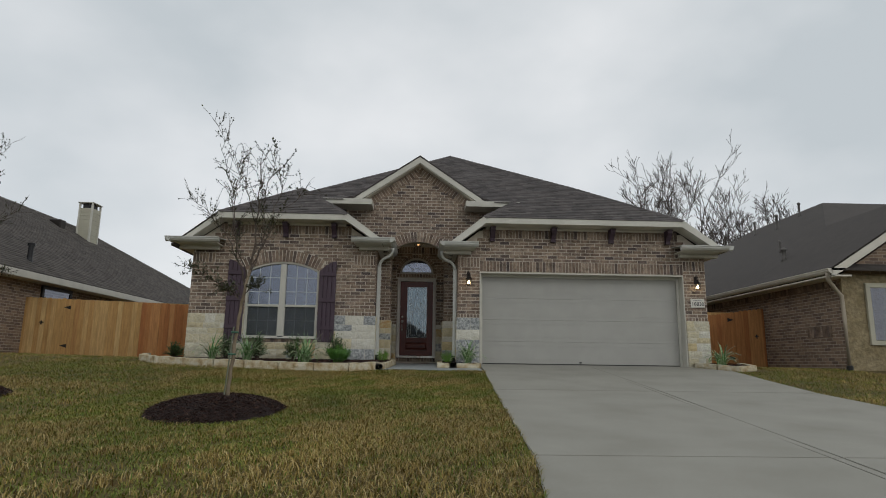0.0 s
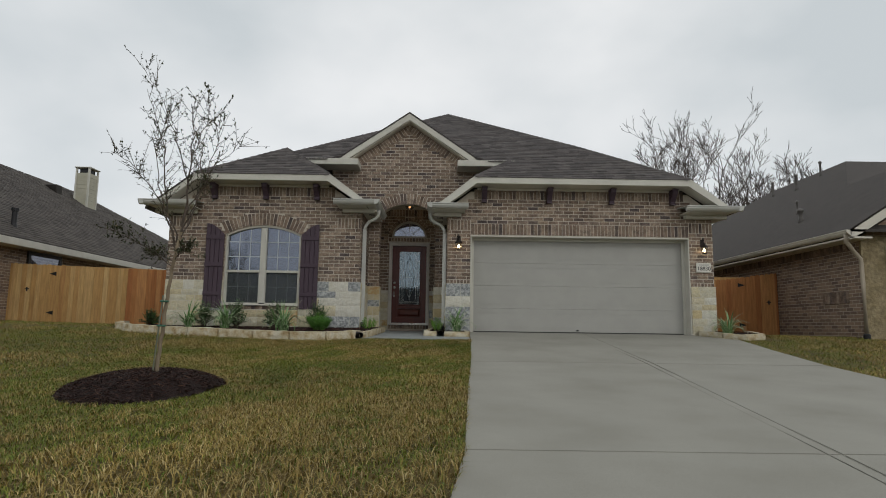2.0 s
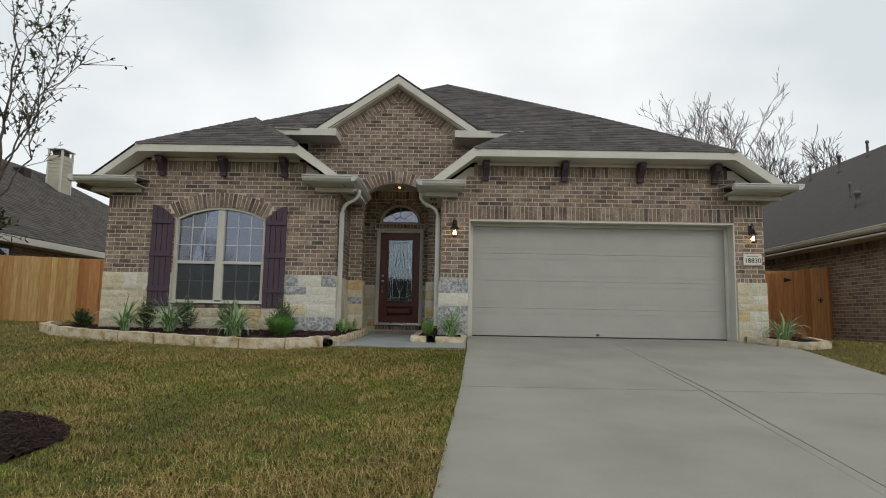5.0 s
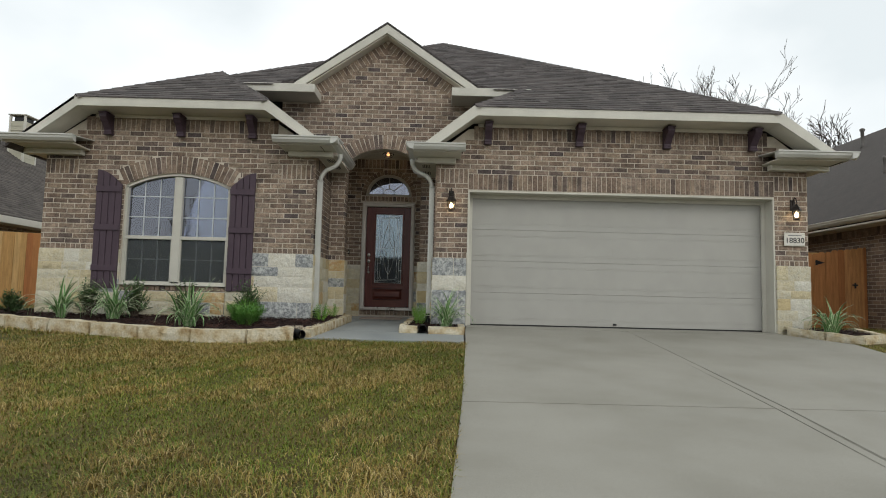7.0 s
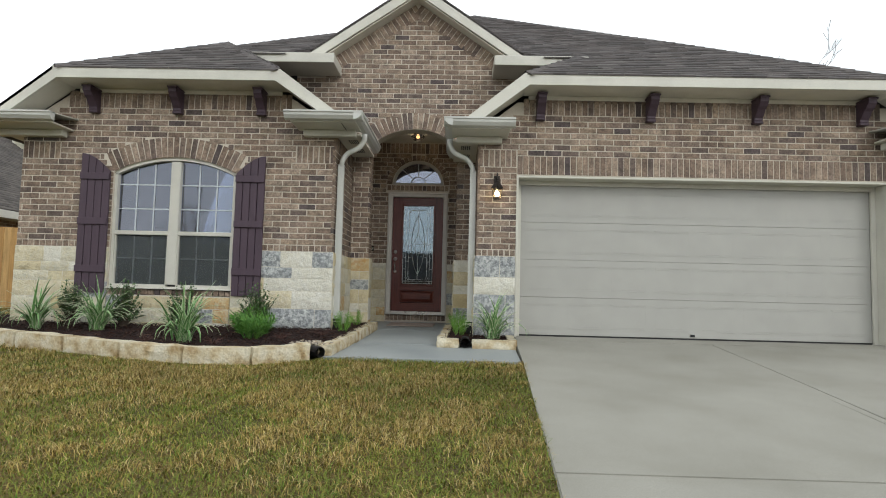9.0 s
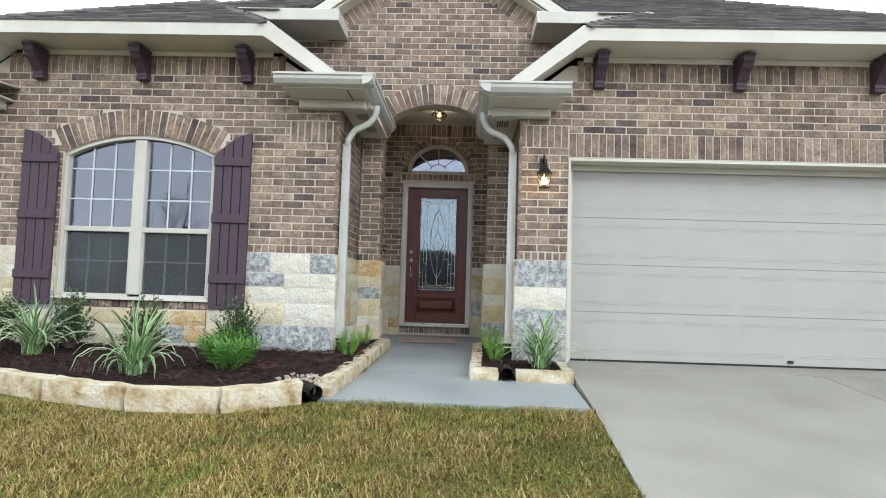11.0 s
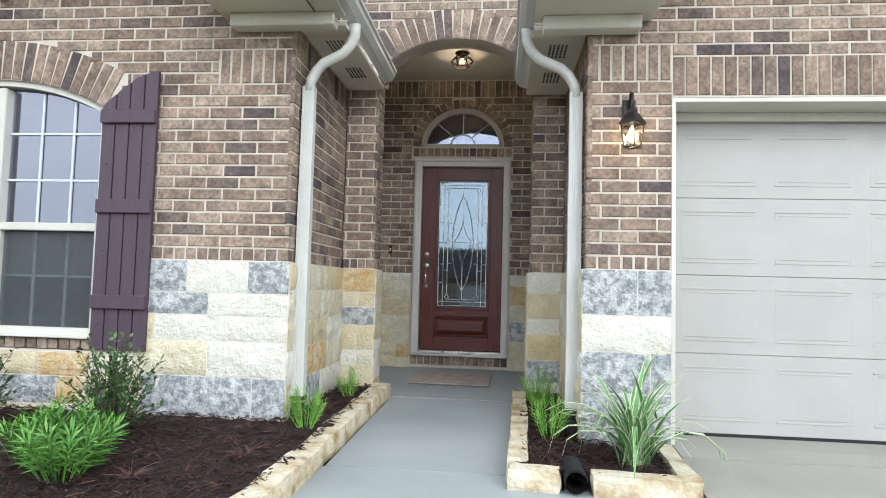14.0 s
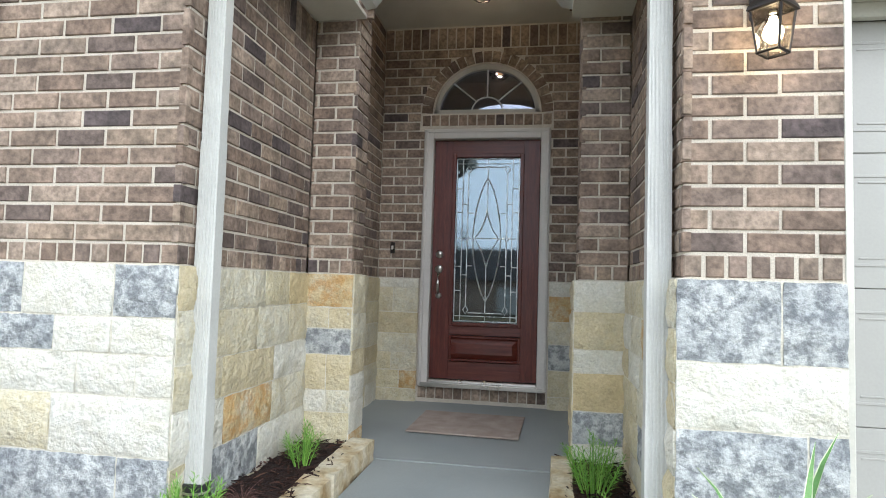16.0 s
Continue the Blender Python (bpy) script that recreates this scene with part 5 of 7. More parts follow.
# ---- lamps ----
def sconce(x, z):
    s = thing("wall_lantern", "dark bronze wall lantern with a lit bulb", "wall lamp", "garage wall lanterns", Matrix.Translation((x, 13.5, z)) @ Matrix.Scale(0.82, 4))
    part("back_plate", boxes((-0.05, 0.05, -0.02, 0.0, 0.02, 0.24), bevel=0.008), M_BRONZE, s)
    part("arm", tube(bmesh.new(), [(0, -0.01, 0.12), (0, -0.04, 0.22), (0, -0.085, 0.275), (0, -0.13, 0.25), (0, -0.145, 0.19), (0, -0.145, 0.12)], 0.011, 8), M_BRONZE, s, smooth=True)
    part("roof", lathe(bmesh.new(), [(0.012, 0.14), (0.03, 0.125), (0.035, 0.10), (0.055, 0.085), (0.10, 0.025), (0.105, 0.01), (0.095, 0.005)], 4, (0, -0.145)), M_BRONZE, s)
    bm = bmesh.new()
    for a, b in ((1, 0), (0, 1), (-1, 0), (0, -1)):
        tube(bm, [(a * 0.088, -0.145 + b * 0.088, 0.01), (a * 0.062, -0.145 + b * 0.062, -0.17)], 0.006, 5)
    for k in range(4):
        a, b = [((1, 0), (0, 1), (-1, 0), (0, -1))[j % 4] for j in (k, k + 1)]
        tube(bm, [(a[0] * 0.062, -0.145 + a[1] * 0.062, -0.17), (b[0] * 0.062, -0.145 + b[1] * 0.062, -0.17)], 0.007, 5)
    part("cage", bm, M_BRONZE, s)
    gl = part("glass", lathe(bmesh.new(), [(0.060, -0.165), (0.084, 0.005)], 4, (0, -0.145)), M_LAMPGLASS, s)
    gl.visible_shadow = False
    part("bulb", lathe(bmesh.new(), [(0.014, -0.02), (0.02, -0.042), (0.035, -0.066), (0.041, -0.088), (0.035, -0.110), (0.018, -0.126), (0.003, -0.130)], 14, (0, -0.145)), M_BULB, s, "glowing bulb", smooth=True)
    part("candle", lathe(bmesh.new(), [(0.014, 0.02), (0.014, -0.005)], 10, (0, -0.145)), M_TRIM, s)


sconce(0.60, 3.105)
sconce(6.19, 3.09)
lamp = thing("ceiling_lantern", "bronze caged ceiling lantern with a lit bulb", "ceiling lamp", at=(-0.655, 15.70, 4.49))
part("canopy", lathe(bmesh.new(), [(0.075, 0.0), (0.075, -0.012), (0.03, -0.03), (0.015, -0.05)], 18), M_BRONZE, lamp, smooth=True)
bm = bmesh.new()
for k in range(6):
    a = 2 * math.pi * k / 6
    c, s = math.cos(a), math.sin(a)
    c2, s2 = math.cos(a + math.pi / 3), math.sin(a + math.pi / 3)
    tube(bm, [(0.075 * c, 0.075 * s, -0.045), (0.115 * c, 0.115 * s, -0.09), (0.075 * c, 0.075 * s, -0.15)], 0.006, 5)
    for r, z in ((0.075, -0.045), (0.115, -0.09), (0.075, -0.15)):
        tube(bm, [(r * c, r * s, z), (r * c2, r * s2, z)], 0.006, 5)
part("cage", bm, M_BRONZE, lamp)
part("bulb", lathe(bmesh.new(), [(0.012, -0.05), (0.018, -0.07), (0.032, -0.095), (0.03, -0.115), (0.004, -0.13)], 12), glow("amber_bulb", (1.0, 0.50, 0.20), 1.4), lamp, "glowing bulb", smooth=True)

for where, watts in (((-0.655, 15.70, 4.385), 6.0), ((0.60, 13.381, 3.025), 1.5), ((6.19, 13.381, 3.01), 1.5)):
    pl = new("bulb_light", bpy.data.lights.new("bulb_light", "POINT"))
    pl.data.energy, pl.data.color, pl.data.shadow_soft_size = watts, (1.0, 0.76, 0.50), 0.035
    pl.location = where

# ---- house number, bell, mat ----
plaque = thing("house_number_plaque", "white house number plaque on the garage pier", "house number", at=(6.20, 13.485, 2.635))
part("plate", boxes((-0.17, 0.17, -0.02, 0.0, -0.11, 0.11), bevel=0.006), plain("plaque_cream", (0.66, 0.64, 0.58), 0.5), plaque)
part("border", boxes((-0.16, 0.16, -0.024, -0.02, 0.085, 0.097), bevel=0.001), M_TRIM, plaque)
part("border", boxes((-0.16, 0.16, -0.024, -0.02, -0.097, -0.085), bevel=0.001), M_TRIM, plaque)
font = bpy.data.curves.new("number", "FONT")
font.body, font.size, font.align_x, font.align_y, font.extrude = "18830", 0.125, "CENTER", "CENTER", 0.003
tmp = bpy.data.objects.new("number_tmp", font)
num = place(new("number", bpy.data.meshes.new_from_object(tmp)), plaque)
bpy.data.objects.remove(tmp)
num.data.materials.clear()
num.data.materials.append(M_BLACK)
num.matrix_basis = pose(0, -0.0225, -0.02, 90)
tagged(num, "black numerals 18830")
part("caption_bar", boxes((-0.11, 0.11, -0.0225, -0.0195, 0.058, 0.072)), plain("caption_grey", (0.2, 0.2, 0.2), 0.6), plaque)
bell = thing("doorbell", "slim bronze doorbell on the brick beside the door", "doorbell", at=(-1.50, ENTRY, 2.47))
part("plate", boxes((-0.02, 0.02, -0.018, 0.004, -0.05, 0.05), bevel=0.004), M_BRONZE, bell)
part("button", boxes((-0.010, 0.010, -0.024, -0.018, -0.018, 0.018), bevel=0.003), M_TRIM, bell, "pale button")
mat_ob = thing("doormat", "worn grey-beige doormat on the porch slab", "doormat", at=pose(-0.69, 15.80, 1.112, 1.5, 0, -2))
bm = boxes((-0.40, 0.40, -0.32, 0.32, 0.0, 0.012), bevel=0.004)
part("mat_weave", bm, surface("mat_fibre", [(0.3, (0.33, 0.26, 0.22)), (0.7, (0.46, 0.38, 0.33))], 9.0, 0.98, 0.8, 260.0, fine=0.35), mat_ob)

# ---- planting beds ----
BED_L = [(-7.05, 13.75), (-6.90, 13.1), (-6.35, 12.58), (-5.6, 12.22), (-4.85, 11.97), (-4.15, 11.74), (-3.4, 11.50), (-2.65, 11.30), (-1.95, 11.32), (-1.42, 11.66)]
BED_SIDE = [(-1.25, 11.80), (-1.20, 12.75), (-1.19, 13.5), (-1.17, 14.2), (-1.15, 14.9)]
BED_R = [(-0.09, 14.88), (-0.11, 13.95), (-0.15, 12.95)]
BED_RF = [(-0.16, 12.78), (0.14, 12.76)], [(0.27, 12.75), (0.84, 12.72)]


def edging(a, b, zf, h=0.15, d=0.14, hand=1):
    """One rough limestone block from a to b."""
    a, b = Vector((*a, 0)), Vector((*b, 0))
    L = (b - a).length
    u = (b - a).normalized()
    v = Vector((-u.y, u.x, 0)) * hand
    st = thing("edging_stone", "rough cream limestone edging block round the planting bed", "edging stone", "bed edging stones")
    nx, ny, nz = max(3, round(L / 0.09)), 2, 3
    bm = bmesh.new()
    bmesh.ops.create_cube(bm, size=1)
    bmesh.ops.subdivide_edges(bm, edges=[e for e in bm.edges if abs((e.verts[0].co - e.verts[1].co).x) > 0.5], cuts=nx, use_grid_fill=True)
    bmesh.ops.subdivide_edges(bm, edges=[e for e in bm.edges if abs((e.verts[0].co - e.verts[1].co).z) > 0.5], cuts=2, use_grid_fill=True)
    bmesh.ops.subdivide_edges(bm, edges=[e for e in bm.edges if abs((e.verts[0].co - e.verts[1].co).y) > 0.5], cuts=1, use_grid_fill=True)
    off = random.uniform(0, 50)
    for w in bm.verts:
        x, y, z = w.co
        p = a + u * ((x + 0.5) * (L - 0.012) + 0.006) + v * ((y + 0.5) * d)
        q = Vector((p.x * 7, p.y * 7, z * 2 + off))
        n1 = noise.noise(q) * 0.016 + noise.noise(q * 2.3) * 0.008
        round_off = 0.012 if (abs(x) > 0.49) + (abs(y) > 0.49) + (abs(z) > 0.49) > 1 else 0.0
        w.co = (p.x, p.y, zf(p.y) + (z + 0.5) * h - 0.02 + (noise.noise(q * 0.7) * 0.014 if z > 0 else 0))
        cen = (a + b) / 2 + v * d / 2
        w.co += (Vector((cen.x, cen.y, w.co.z)) - w.co).normalized() * (round_off + n1)
    part("block", bm, M_EDGE, st, smooth=False)


M_EDGE = surface("edging_limestone", [(0.30, (0.30, 0.21, 0.10)), (0.44, (0.47, 0.39, 0.25)), (0.6, (0.55, 0.50, 0.375)), (0.8, (0.60, 0.565, 0.46))], 7.0, 0.93, 0.9, 40.0, fine=0.2, bdist=0.01)
bed_z = lambda y: max(slope_z(y) - 0.01, 0.94)
for a, b in zip(BED_L, BED_L[1:]):
    edging(a, b, bed_z, 0.17)
for a, b in zip(BED_SIDE, BED_SIDE[1:]):
    edging(a, b, walk_z, 0.135, 0.15)
for a, b in zip(BED_R, BED_R[1:]):
    edging(a, b, walk_z, 0.125, 0.12)
for seg in BED_RF:
    edging(seg[0], seg[1], walk_z, 0.125, 0.13)
edging((0.84, 12.76), (0.85, 13.42), walk_z, 0.125, 0.11)
BED_F = [(5.98, 13.40), (6.28, 12.88), (6.62, 12.5), (7.15, 12.75), (7.3, 13.7)]
for a, b in zip(BED_F, BED_F[1:]):
    edging(a, b, slope_z, 0.12, 0.12)


def inside(poly, x, y):
    """Which of the points lie in a polygon."""
    x, y = np.asarray(x), np.asarray(y)
    r = np.zeros(x.shape, bool)
    for (x0, y0), (x1, y1) in zip(poly, poly[1:] + poly[:1]):
        cut = (y0 > y) != (y1 > y)
        r ^= cut & (x < (x1 - x0) * (y - y0) / ((y1 - y0) or 1e-9) + x0)
    return r


LEFT_BED = [(p[0], p[1] + 0.07) for p in BED_L] + [(-1.4, 11.9)] + [(p[0] - 0.08, p[1]) for p in BED_SIDE] + [(-1.3, 14.9), (XLW, 14.9), (XLW, 13.49), (XL, 13.49), (XL, 14.6), (-7.0, 14.6)]
RIGHT_BED = [(-0.04, 14.9), (-0.08, 12.83), (0.80, 12.80), (0.80, 13.49), (XRW, 13.49), (XRW, 14.9)]
FAR_BED = [(5.98, 13.49), (6.3, 12.98), (6.62, 12.62), (7.2, 13.1), (7.2, 13.9), (XR + 0.02, 13.9), (XR, 13.49)]
RING = [(-2.76 + 0.71 * math.cos(t) * (1 + 0.06 * math.sin(3 * t)), 5.95 + 0.93 * math.sin(t)) for t in np.linspace(0, 2 * math.pi, 40)[:-1]]
RING2 = [(-6.62 + 0.80 * math.cos(t), 7.0 + 0.8 * math.sin(t) * (1 + 0.05 * math.sin(2 * t))) for t in np.linspace(0, 2 * math.pi, 40)[:-1]]


def mulch(name, poly, zf, label, chips):
    """A heaped bed of bark, with loose chips on it."""
    bed = tagged(new(name), label, "mulch", kind="stuff")
    xs, ys = [p[0] for p in poly], [p[1] for p in poly]
    st = 0.05
    gx, gy = np.meshgrid(np.arange(min(xs), max(xs), st), np.arange(min(ys), max(ys), st))
    ok = inside(poly, gx, gy)
    idx = -np.ones(gx.shape, int)
    vs, fs = [], []

    def vert(j, i):
        if idx[j, i] < 0:
            idx[j, i] = len(vs)
            x, y = gx[j, i], gy[j, i]
            vs.append((x, y, zf(x, y) + 0.018 * noise.noise((x * 6, y * 6, 1)) + 0.02 * noise.noise((x * 22, y * 22, 3))))
        return int(idx[j, i])
    for j in range(gx.shape[0] - 1):
        for i in range(gx.shape[1] - 1):
            if ok[j, i] or ok[j + 1, i + 1] or ok[j, i + 1] or ok[j + 1, i]:
                fs.append((vert(j, i), vert(j, i + 1), vert(j + 1, i + 1), vert(j + 1, i)))
    raw("mulch_surface", vs, fs, M_MULCH_BED, bed, smooth=True)
    rng = np.random.default_rng(len(poly) * 7 + chips)
    px, py = rng.uniform(min(xs), max(xs), chips * 3), rng.uniform(min(ys), max(ys), chips * 3)
    keep = np.where(inside(poly, px, py))[0][:chips]
    V, F = [], []
    for k in keep:
        x, y = px[k], py[k]
        z = zf(x, y) + 0.012 + rng.uniform(0, 0.018)
        L, w, h = rng.uniform(0.02, 0.085), rng.uniform(0.004, 0.012), rng.uniform(0.002, 0.006)
        m = Matrix.Translation((x, y, z)) @ Euler((rng.uniform(-0.4, 0.4), rng.uniform(-0.45, 0.45), rng.uniform(0, 6.3))).to_matrix().to_4x4()
        o = len(V)
        V += [m @ Vector(c) for c in ((-L / 2, -w / 2, 0), (L / 2, -w / 3, 0), (L / 2, w / 3, 0), (-L / 2, w / 2, 0), (0, -w / 2, h), (0, w / 2, h))]
        F += [(o, o + 1, o + 4), (o + 1, o + 2, o + 5, o + 4), (o + 2, o + 3, o + 5), (o + 3, o, o + 4, o + 5), (o, o + 3, o + 2, o + 1)]
    raw("bark_chips", V, F, M_MULCH, bed)


left_z = lambda x, y: float(np.interp(y, (11.3, 12.1, 13.5, 14.7), (1.01, 1.08, 1.15, 1.16)))
right_z = lambda x, y: walk_z(y) + 0.07
mulch("mulch_bed", LEFT_BED, left_z, "dark red-brown shredded bark mulch before the window", 9000)
mulch("mulch_bed", RIGHT_BED, right_z, "dark shredded bark mulch beside the entry walk", 1800)
mulch("mulch_bed", FAR_BED, lambda x, y: slope_z(y) + 0.06, "dark shredded bark mulch before the garage pier", 400)
for ring, c in ((RING, (-2.76, 5.95)), (RING2, (-6.62, 7.0))):
    mulch("mulch_mound", ring, lambda x, y, c=c: lawn_z(x, y) - 0.035 + 0.15 * (1 - min(1.0, math.hypot((x - c[0]) / 0.73, (y - c[1]) / 0.93)) ** 3), "round mound of dark bark mulch round a young tree", 4200)
# drains
for x, y, z, a, L in ((-1.345, 11.70, 1.03, 38, 0.35), (0.205, 12.745, 1.085, 0, 0.3)):
    d = thing("drain_pipe", "black corrugated plastic drain outlet between edging stones", "drain pipe", "drain outlets", pose(x, y, z, 0, 0, a))
    bm = bmesh.new()
    n = 12
    tube(bm, [(0, L * i / n, 0) for i in range(n + 1)], [0.062 if i % 2 else 0.056 for i in range(n + 1)], 18, caps=False)
    tube(bm, [(0, 0, 0), (0, L, 0)], 0.05, 18, caps=False)
    part("corrugated_pipe", bm, M_BLACK, d, smooth=True)
    part("plug", tube(bmesh.new(), [(0, L - 0.04, 0), (0, L, 0)], 0.05, 16), M_BLACK, d)
peb = tagged(new("pebbles"), "small pile of tan river pebbles beside the drain", "pebbles", kind="stuff")
bm = bmesh.new()
for _ in range(70):
    x, y = -1.48 + random.gauss(0, 0.1), 11.92 + random.gauss(0, 0.07)
    r = random.uniform(0.010, 0.02)
    bmesh.ops.create_icosphere(bm, subdivisions=1, radius=r, matrix=pose(x, y, left_z(x, y) + 0.03 + random.uniform(0, 0.02), random.uniform(0, 90), 0, random.uniform(0, 180)) @ Matrix.Diagonal((1.3, 1, 0.6, 1)))
part("pebble_heap", bm, surface("pebble", [(0.0, (0.36, 0.29, 0.20)), (0.4, (0.44, 0.38, 0.29)), (0.7, (0.30, 0.26, 0.21))], 8, 0.8, 0.2, 90, rand="island", interp="CONSTANT"), peb, smooth=True)


# ---- plants ----
def leafmat(name, cols, rough=0.55):
    return surface(name, cols, 9.0, rough, 0.15, 120.0, rand="island", vary=0.25, fine=0.12)


M_BLADE = leafmat("variegated_green", [(0.0, (0.08, 0.20, 0.05)), (0.5, (0.12, 0.26, 0.075)), (1.0, (0.17, 0.31, 0.11))])
M_MARGIN = leafmat("variegated_cream", [(0.0, (0.46, 0.53, 0.32)), (1.0, (0.60, 0.64, 0.45))])
M_SHRUB = leafmat("dark_shrub_leaf", [(0.0, (0.03, 0.07, 0.022)), (0.6, (0.055, 0.12, 0.035)), (0.9, (0.085, 0.17, 0.045)), (1.0, (0.12, 0.17, 0.05))], 0.4)
M_BRIGHT = leafmat("bright_green_leaf", [(0.0, (0.05, 0.16, 0.02)), (0.5, (0.09, 0.24, 0.03)), (1.0, (0.16, 0.32, 0.05))], 0.5)
M_FERN = leafmat("foxtail_green", [(0.0, (0.10, 0.25, 0.03)), (0.5, (0.17, 0.36, 0.045)), (1.0, (0.25, 0.44, 0.08))], 0.6)
M_TWIG = plain("grey_brown_twig", (0.085, 0.065, 0.05), 0.9, vary=0.3)
M_DEAD = plain("red_brown_twig", (0.12, 0.06, 0.05), 0.9, vary=0.3)
M_TREELEAF = leafmat("olive_oak_leaf", [(0.0, (0.035, 0.045, 0.02)), (0.5, (0.055, 0.07, 0.03)), (0.9, (0.085, 0.09, 0.04)), (1.0, (0.12, 0.09, 0.05))], 0.55)


def strappy(x, y, z, n=62, L=0.5, seed=1, label="clump of green and cream variegated flax lily"):
    rnd = random.Random(seed)
    pl = thing("flax_lily", label, "plant", "variegated flax lilies", (x, y, z))
    vs, fs, ms = [], [], []
    for _ in range(n):
        a, lean = rnd.uniform(0, 6.283), rnd.uniform(0.2, 1.3)
        ln, w = L * rnd.uniform(0.6, 1.15), rnd.uniform(0.012, 0.021)
        bx, by = rnd.gauss(0, 0.035), rnd.gauss(0, 0.035)
        d, s = Vector((math.cos(a), math.sin(a), 0)), Vector((-math.sin(a), math.cos(a), 0))
        p, el = Vector((bx, by, 0)), 1.5 - 0.35 * lean
        k = len(vs)
        N = 6
        for i in range(N + 1):
            f = i / N
            ww = w * (1 - f ** 2.5) * (0.6 + 0.4 * min(1, f * 4)) + 0.0006
            keel = Vector((0, 0, 0.003))
            vs += [p - s * ww, p - s * ww * 0.76 - keel, p + s * ww * 0.76 - keel, p + s * ww]
            p = p + (d * math.cos(el) + Vector((0, 0, math.sin(el)))) * (ln / N)
            el -= lean * 0.42 * (0.5 + f * 1.3)
            if p.z < 0.012:
                p.z = 0.012
        for i in range(N):
            q = k + i * 4
            for c in range(3):
                fs.append((q + c, q + c + 1, q + c + 5, q + c + 4))
                ms.append(1 if c != 1 else 0)
    ob = raw("foliage", vs, fs, M_BLADE, pl)
    ob.data.materials.append(M_MARGIN)
    ob.data.polygons.foreach_set("material_index", ms)


def leaf(vs, fs, p, d, up, L, w):
    s = d.cross(up)
    if s.length < 1e-4:
        s = Vector((1, 0, 0))
    s.normalize()
    n = s.cross(d)
    k = len(vs)
    vs += [p, p + d * L * 0.5 + s * w, p + d * L - n * L * 0.1, p + d * L * 0.5 - s * w, p + d * L * 0.5 - n * w * 0.4]
    fs += [(k, k + 1, k + 4), (k + 1, k + 2, k + 4), (k + 2, k + 3, k + 4), (k + 3, k, k + 4)]


def shrub(x, y, z, r, h, n, L, seed, mat, label, name="shrub", group="dark evergreen shrubs", twigs=True):
    rnd = random.Random(seed)
    sh = thing(name, label, "shrub", group, (x, y, z))
    bm = bmesh.new()
    vs, fs = [], []
    for i in range(n):
        a, el = rnd.uniform(0, 6.283), rnd.uniform(-0.1, 1.45)
        rr = rnd.uniform(0.55, 1.05)
        tip = Vector((r * rr * math.cos(a) * math.cos(el), r * rr * math.sin(a) * math.cos(el), h * (0.25 + 0.72 * rr * math.sin(max(0, el)))))
        base = Vector((rnd.gauss(0, 0.02), rnd.gauss(0, 0.02), 0.02))
        mid = base.lerp(tip, 0.5) + Vector((rnd.gauss(0, 0.02), rnd.gauss(0, 0.02), 0.03))
        if twigs:
            tube(bm, [base, mid, tip], [0.004, 0.0028, 0.001], 3, caps=False)
        for k in range(14):
            f = 0.35 + 0.65 * k / 13
            p = (base.lerp(mid, f * 2) if f < 0.5 else mid.lerp(tip, f * 2 - 1))
            d = Vector((rnd.gauss(0, 1), rnd.gauss(0, 1), rnd.gauss(0.3, 0.7))) + (tip - mid).normalized() * 0.9
            leaf(vs, fs, p, d.normalized(), Vector((0, 0, 1)), L * rnd.uniform(0.7, 1.2), L * rnd.uniform(0.22, 0.34))
    if twigs:
        part("stem", bm, M_TWIG, sh)
    else:
        bm.free()
    raw("foliage", vs, fs, mat, sh)


def spiky(x, y, z, r, h, n, L, seed, mat, label, name, group, width=0.06):
    """Upright shoots clothed in narrow leaves."""
    rnd = random.Random(seed)
    sh = thing(name, label, "plant", group, (x, y, z))
    vs, fs = [], []
    bm = bmesh.new()
    for _ in range(n):
        a, q = rnd.uniform(0, 6.283), math.sqrt(rnd.random())
        base = Vector((0.35 * r * q * math.cos(a), 0.35 * r * q * math.sin(a), 0))
        tip = Vector((r * q * math.cos(a), r * q * math.sin(a), h * (1 - 0.35 * q * q) * rnd.uniform(0.75, 1.1)))
        ax = (tip - base).normalized()
        tube(bm, [base, tip], [0.004, 0.0015], 3, caps=False)
        m = 34
        for k in range(m):
            f = 0.25 + 0.75 * k / m
            b = k * 2.4
            o = ax.orthogonal().normalized()
            side = Matrix.Rotation(b, 3, ax) @ o
            d = (side * 0.8 + ax * rnd.uniform(0.5, 1.0)).normalized()
            leaf(vs, fs, base.lerp(tip, f), d, ax, L * rnd.uniform(0.8, 1.2), L * width)
    tagged(part("stems", bm, mat, sh), kind="stuff")
    raw("foliage", vs, fs, mat, sh)


for i, (x, y) in enumerate(((-5.14, 12.68), (-4.36, 12.72), (-2.95, 12.02))):
    strappy(x, y, left_z(x, y), seed=i + 1, n=58, L=0.68)
strappy(0.55, 13.05, right_z(0.55, 13.05), n=56, L=0.66, seed=9)
strappy(6.45, 12.98, slope_z(12.98) + 0.05, n=52, L=0.62, seed=12)
for i, (x, y, r, h) in enumerate(((-4.95, 13.10, 0.27, 0.62), (-4.25, 13.10, 0.27, 0.64), (-3.40, 12.98, 0.27, 0.62), (-2.44, 12.92, 0.33, 0.64))):
    shrub(x, y, left_z(x, y), r, h, 95, 0.042, 20 + i, M_SHRUB, "dark green small-leaved evergreen shrub in the mulch bed")
shrub(-6.05, 12.98, left_z(-6.05, 12.98), 0.24, 0.40, 130, 0.036, 31, M_SHRUB, "clipped round dark green shrub at the bed's end")
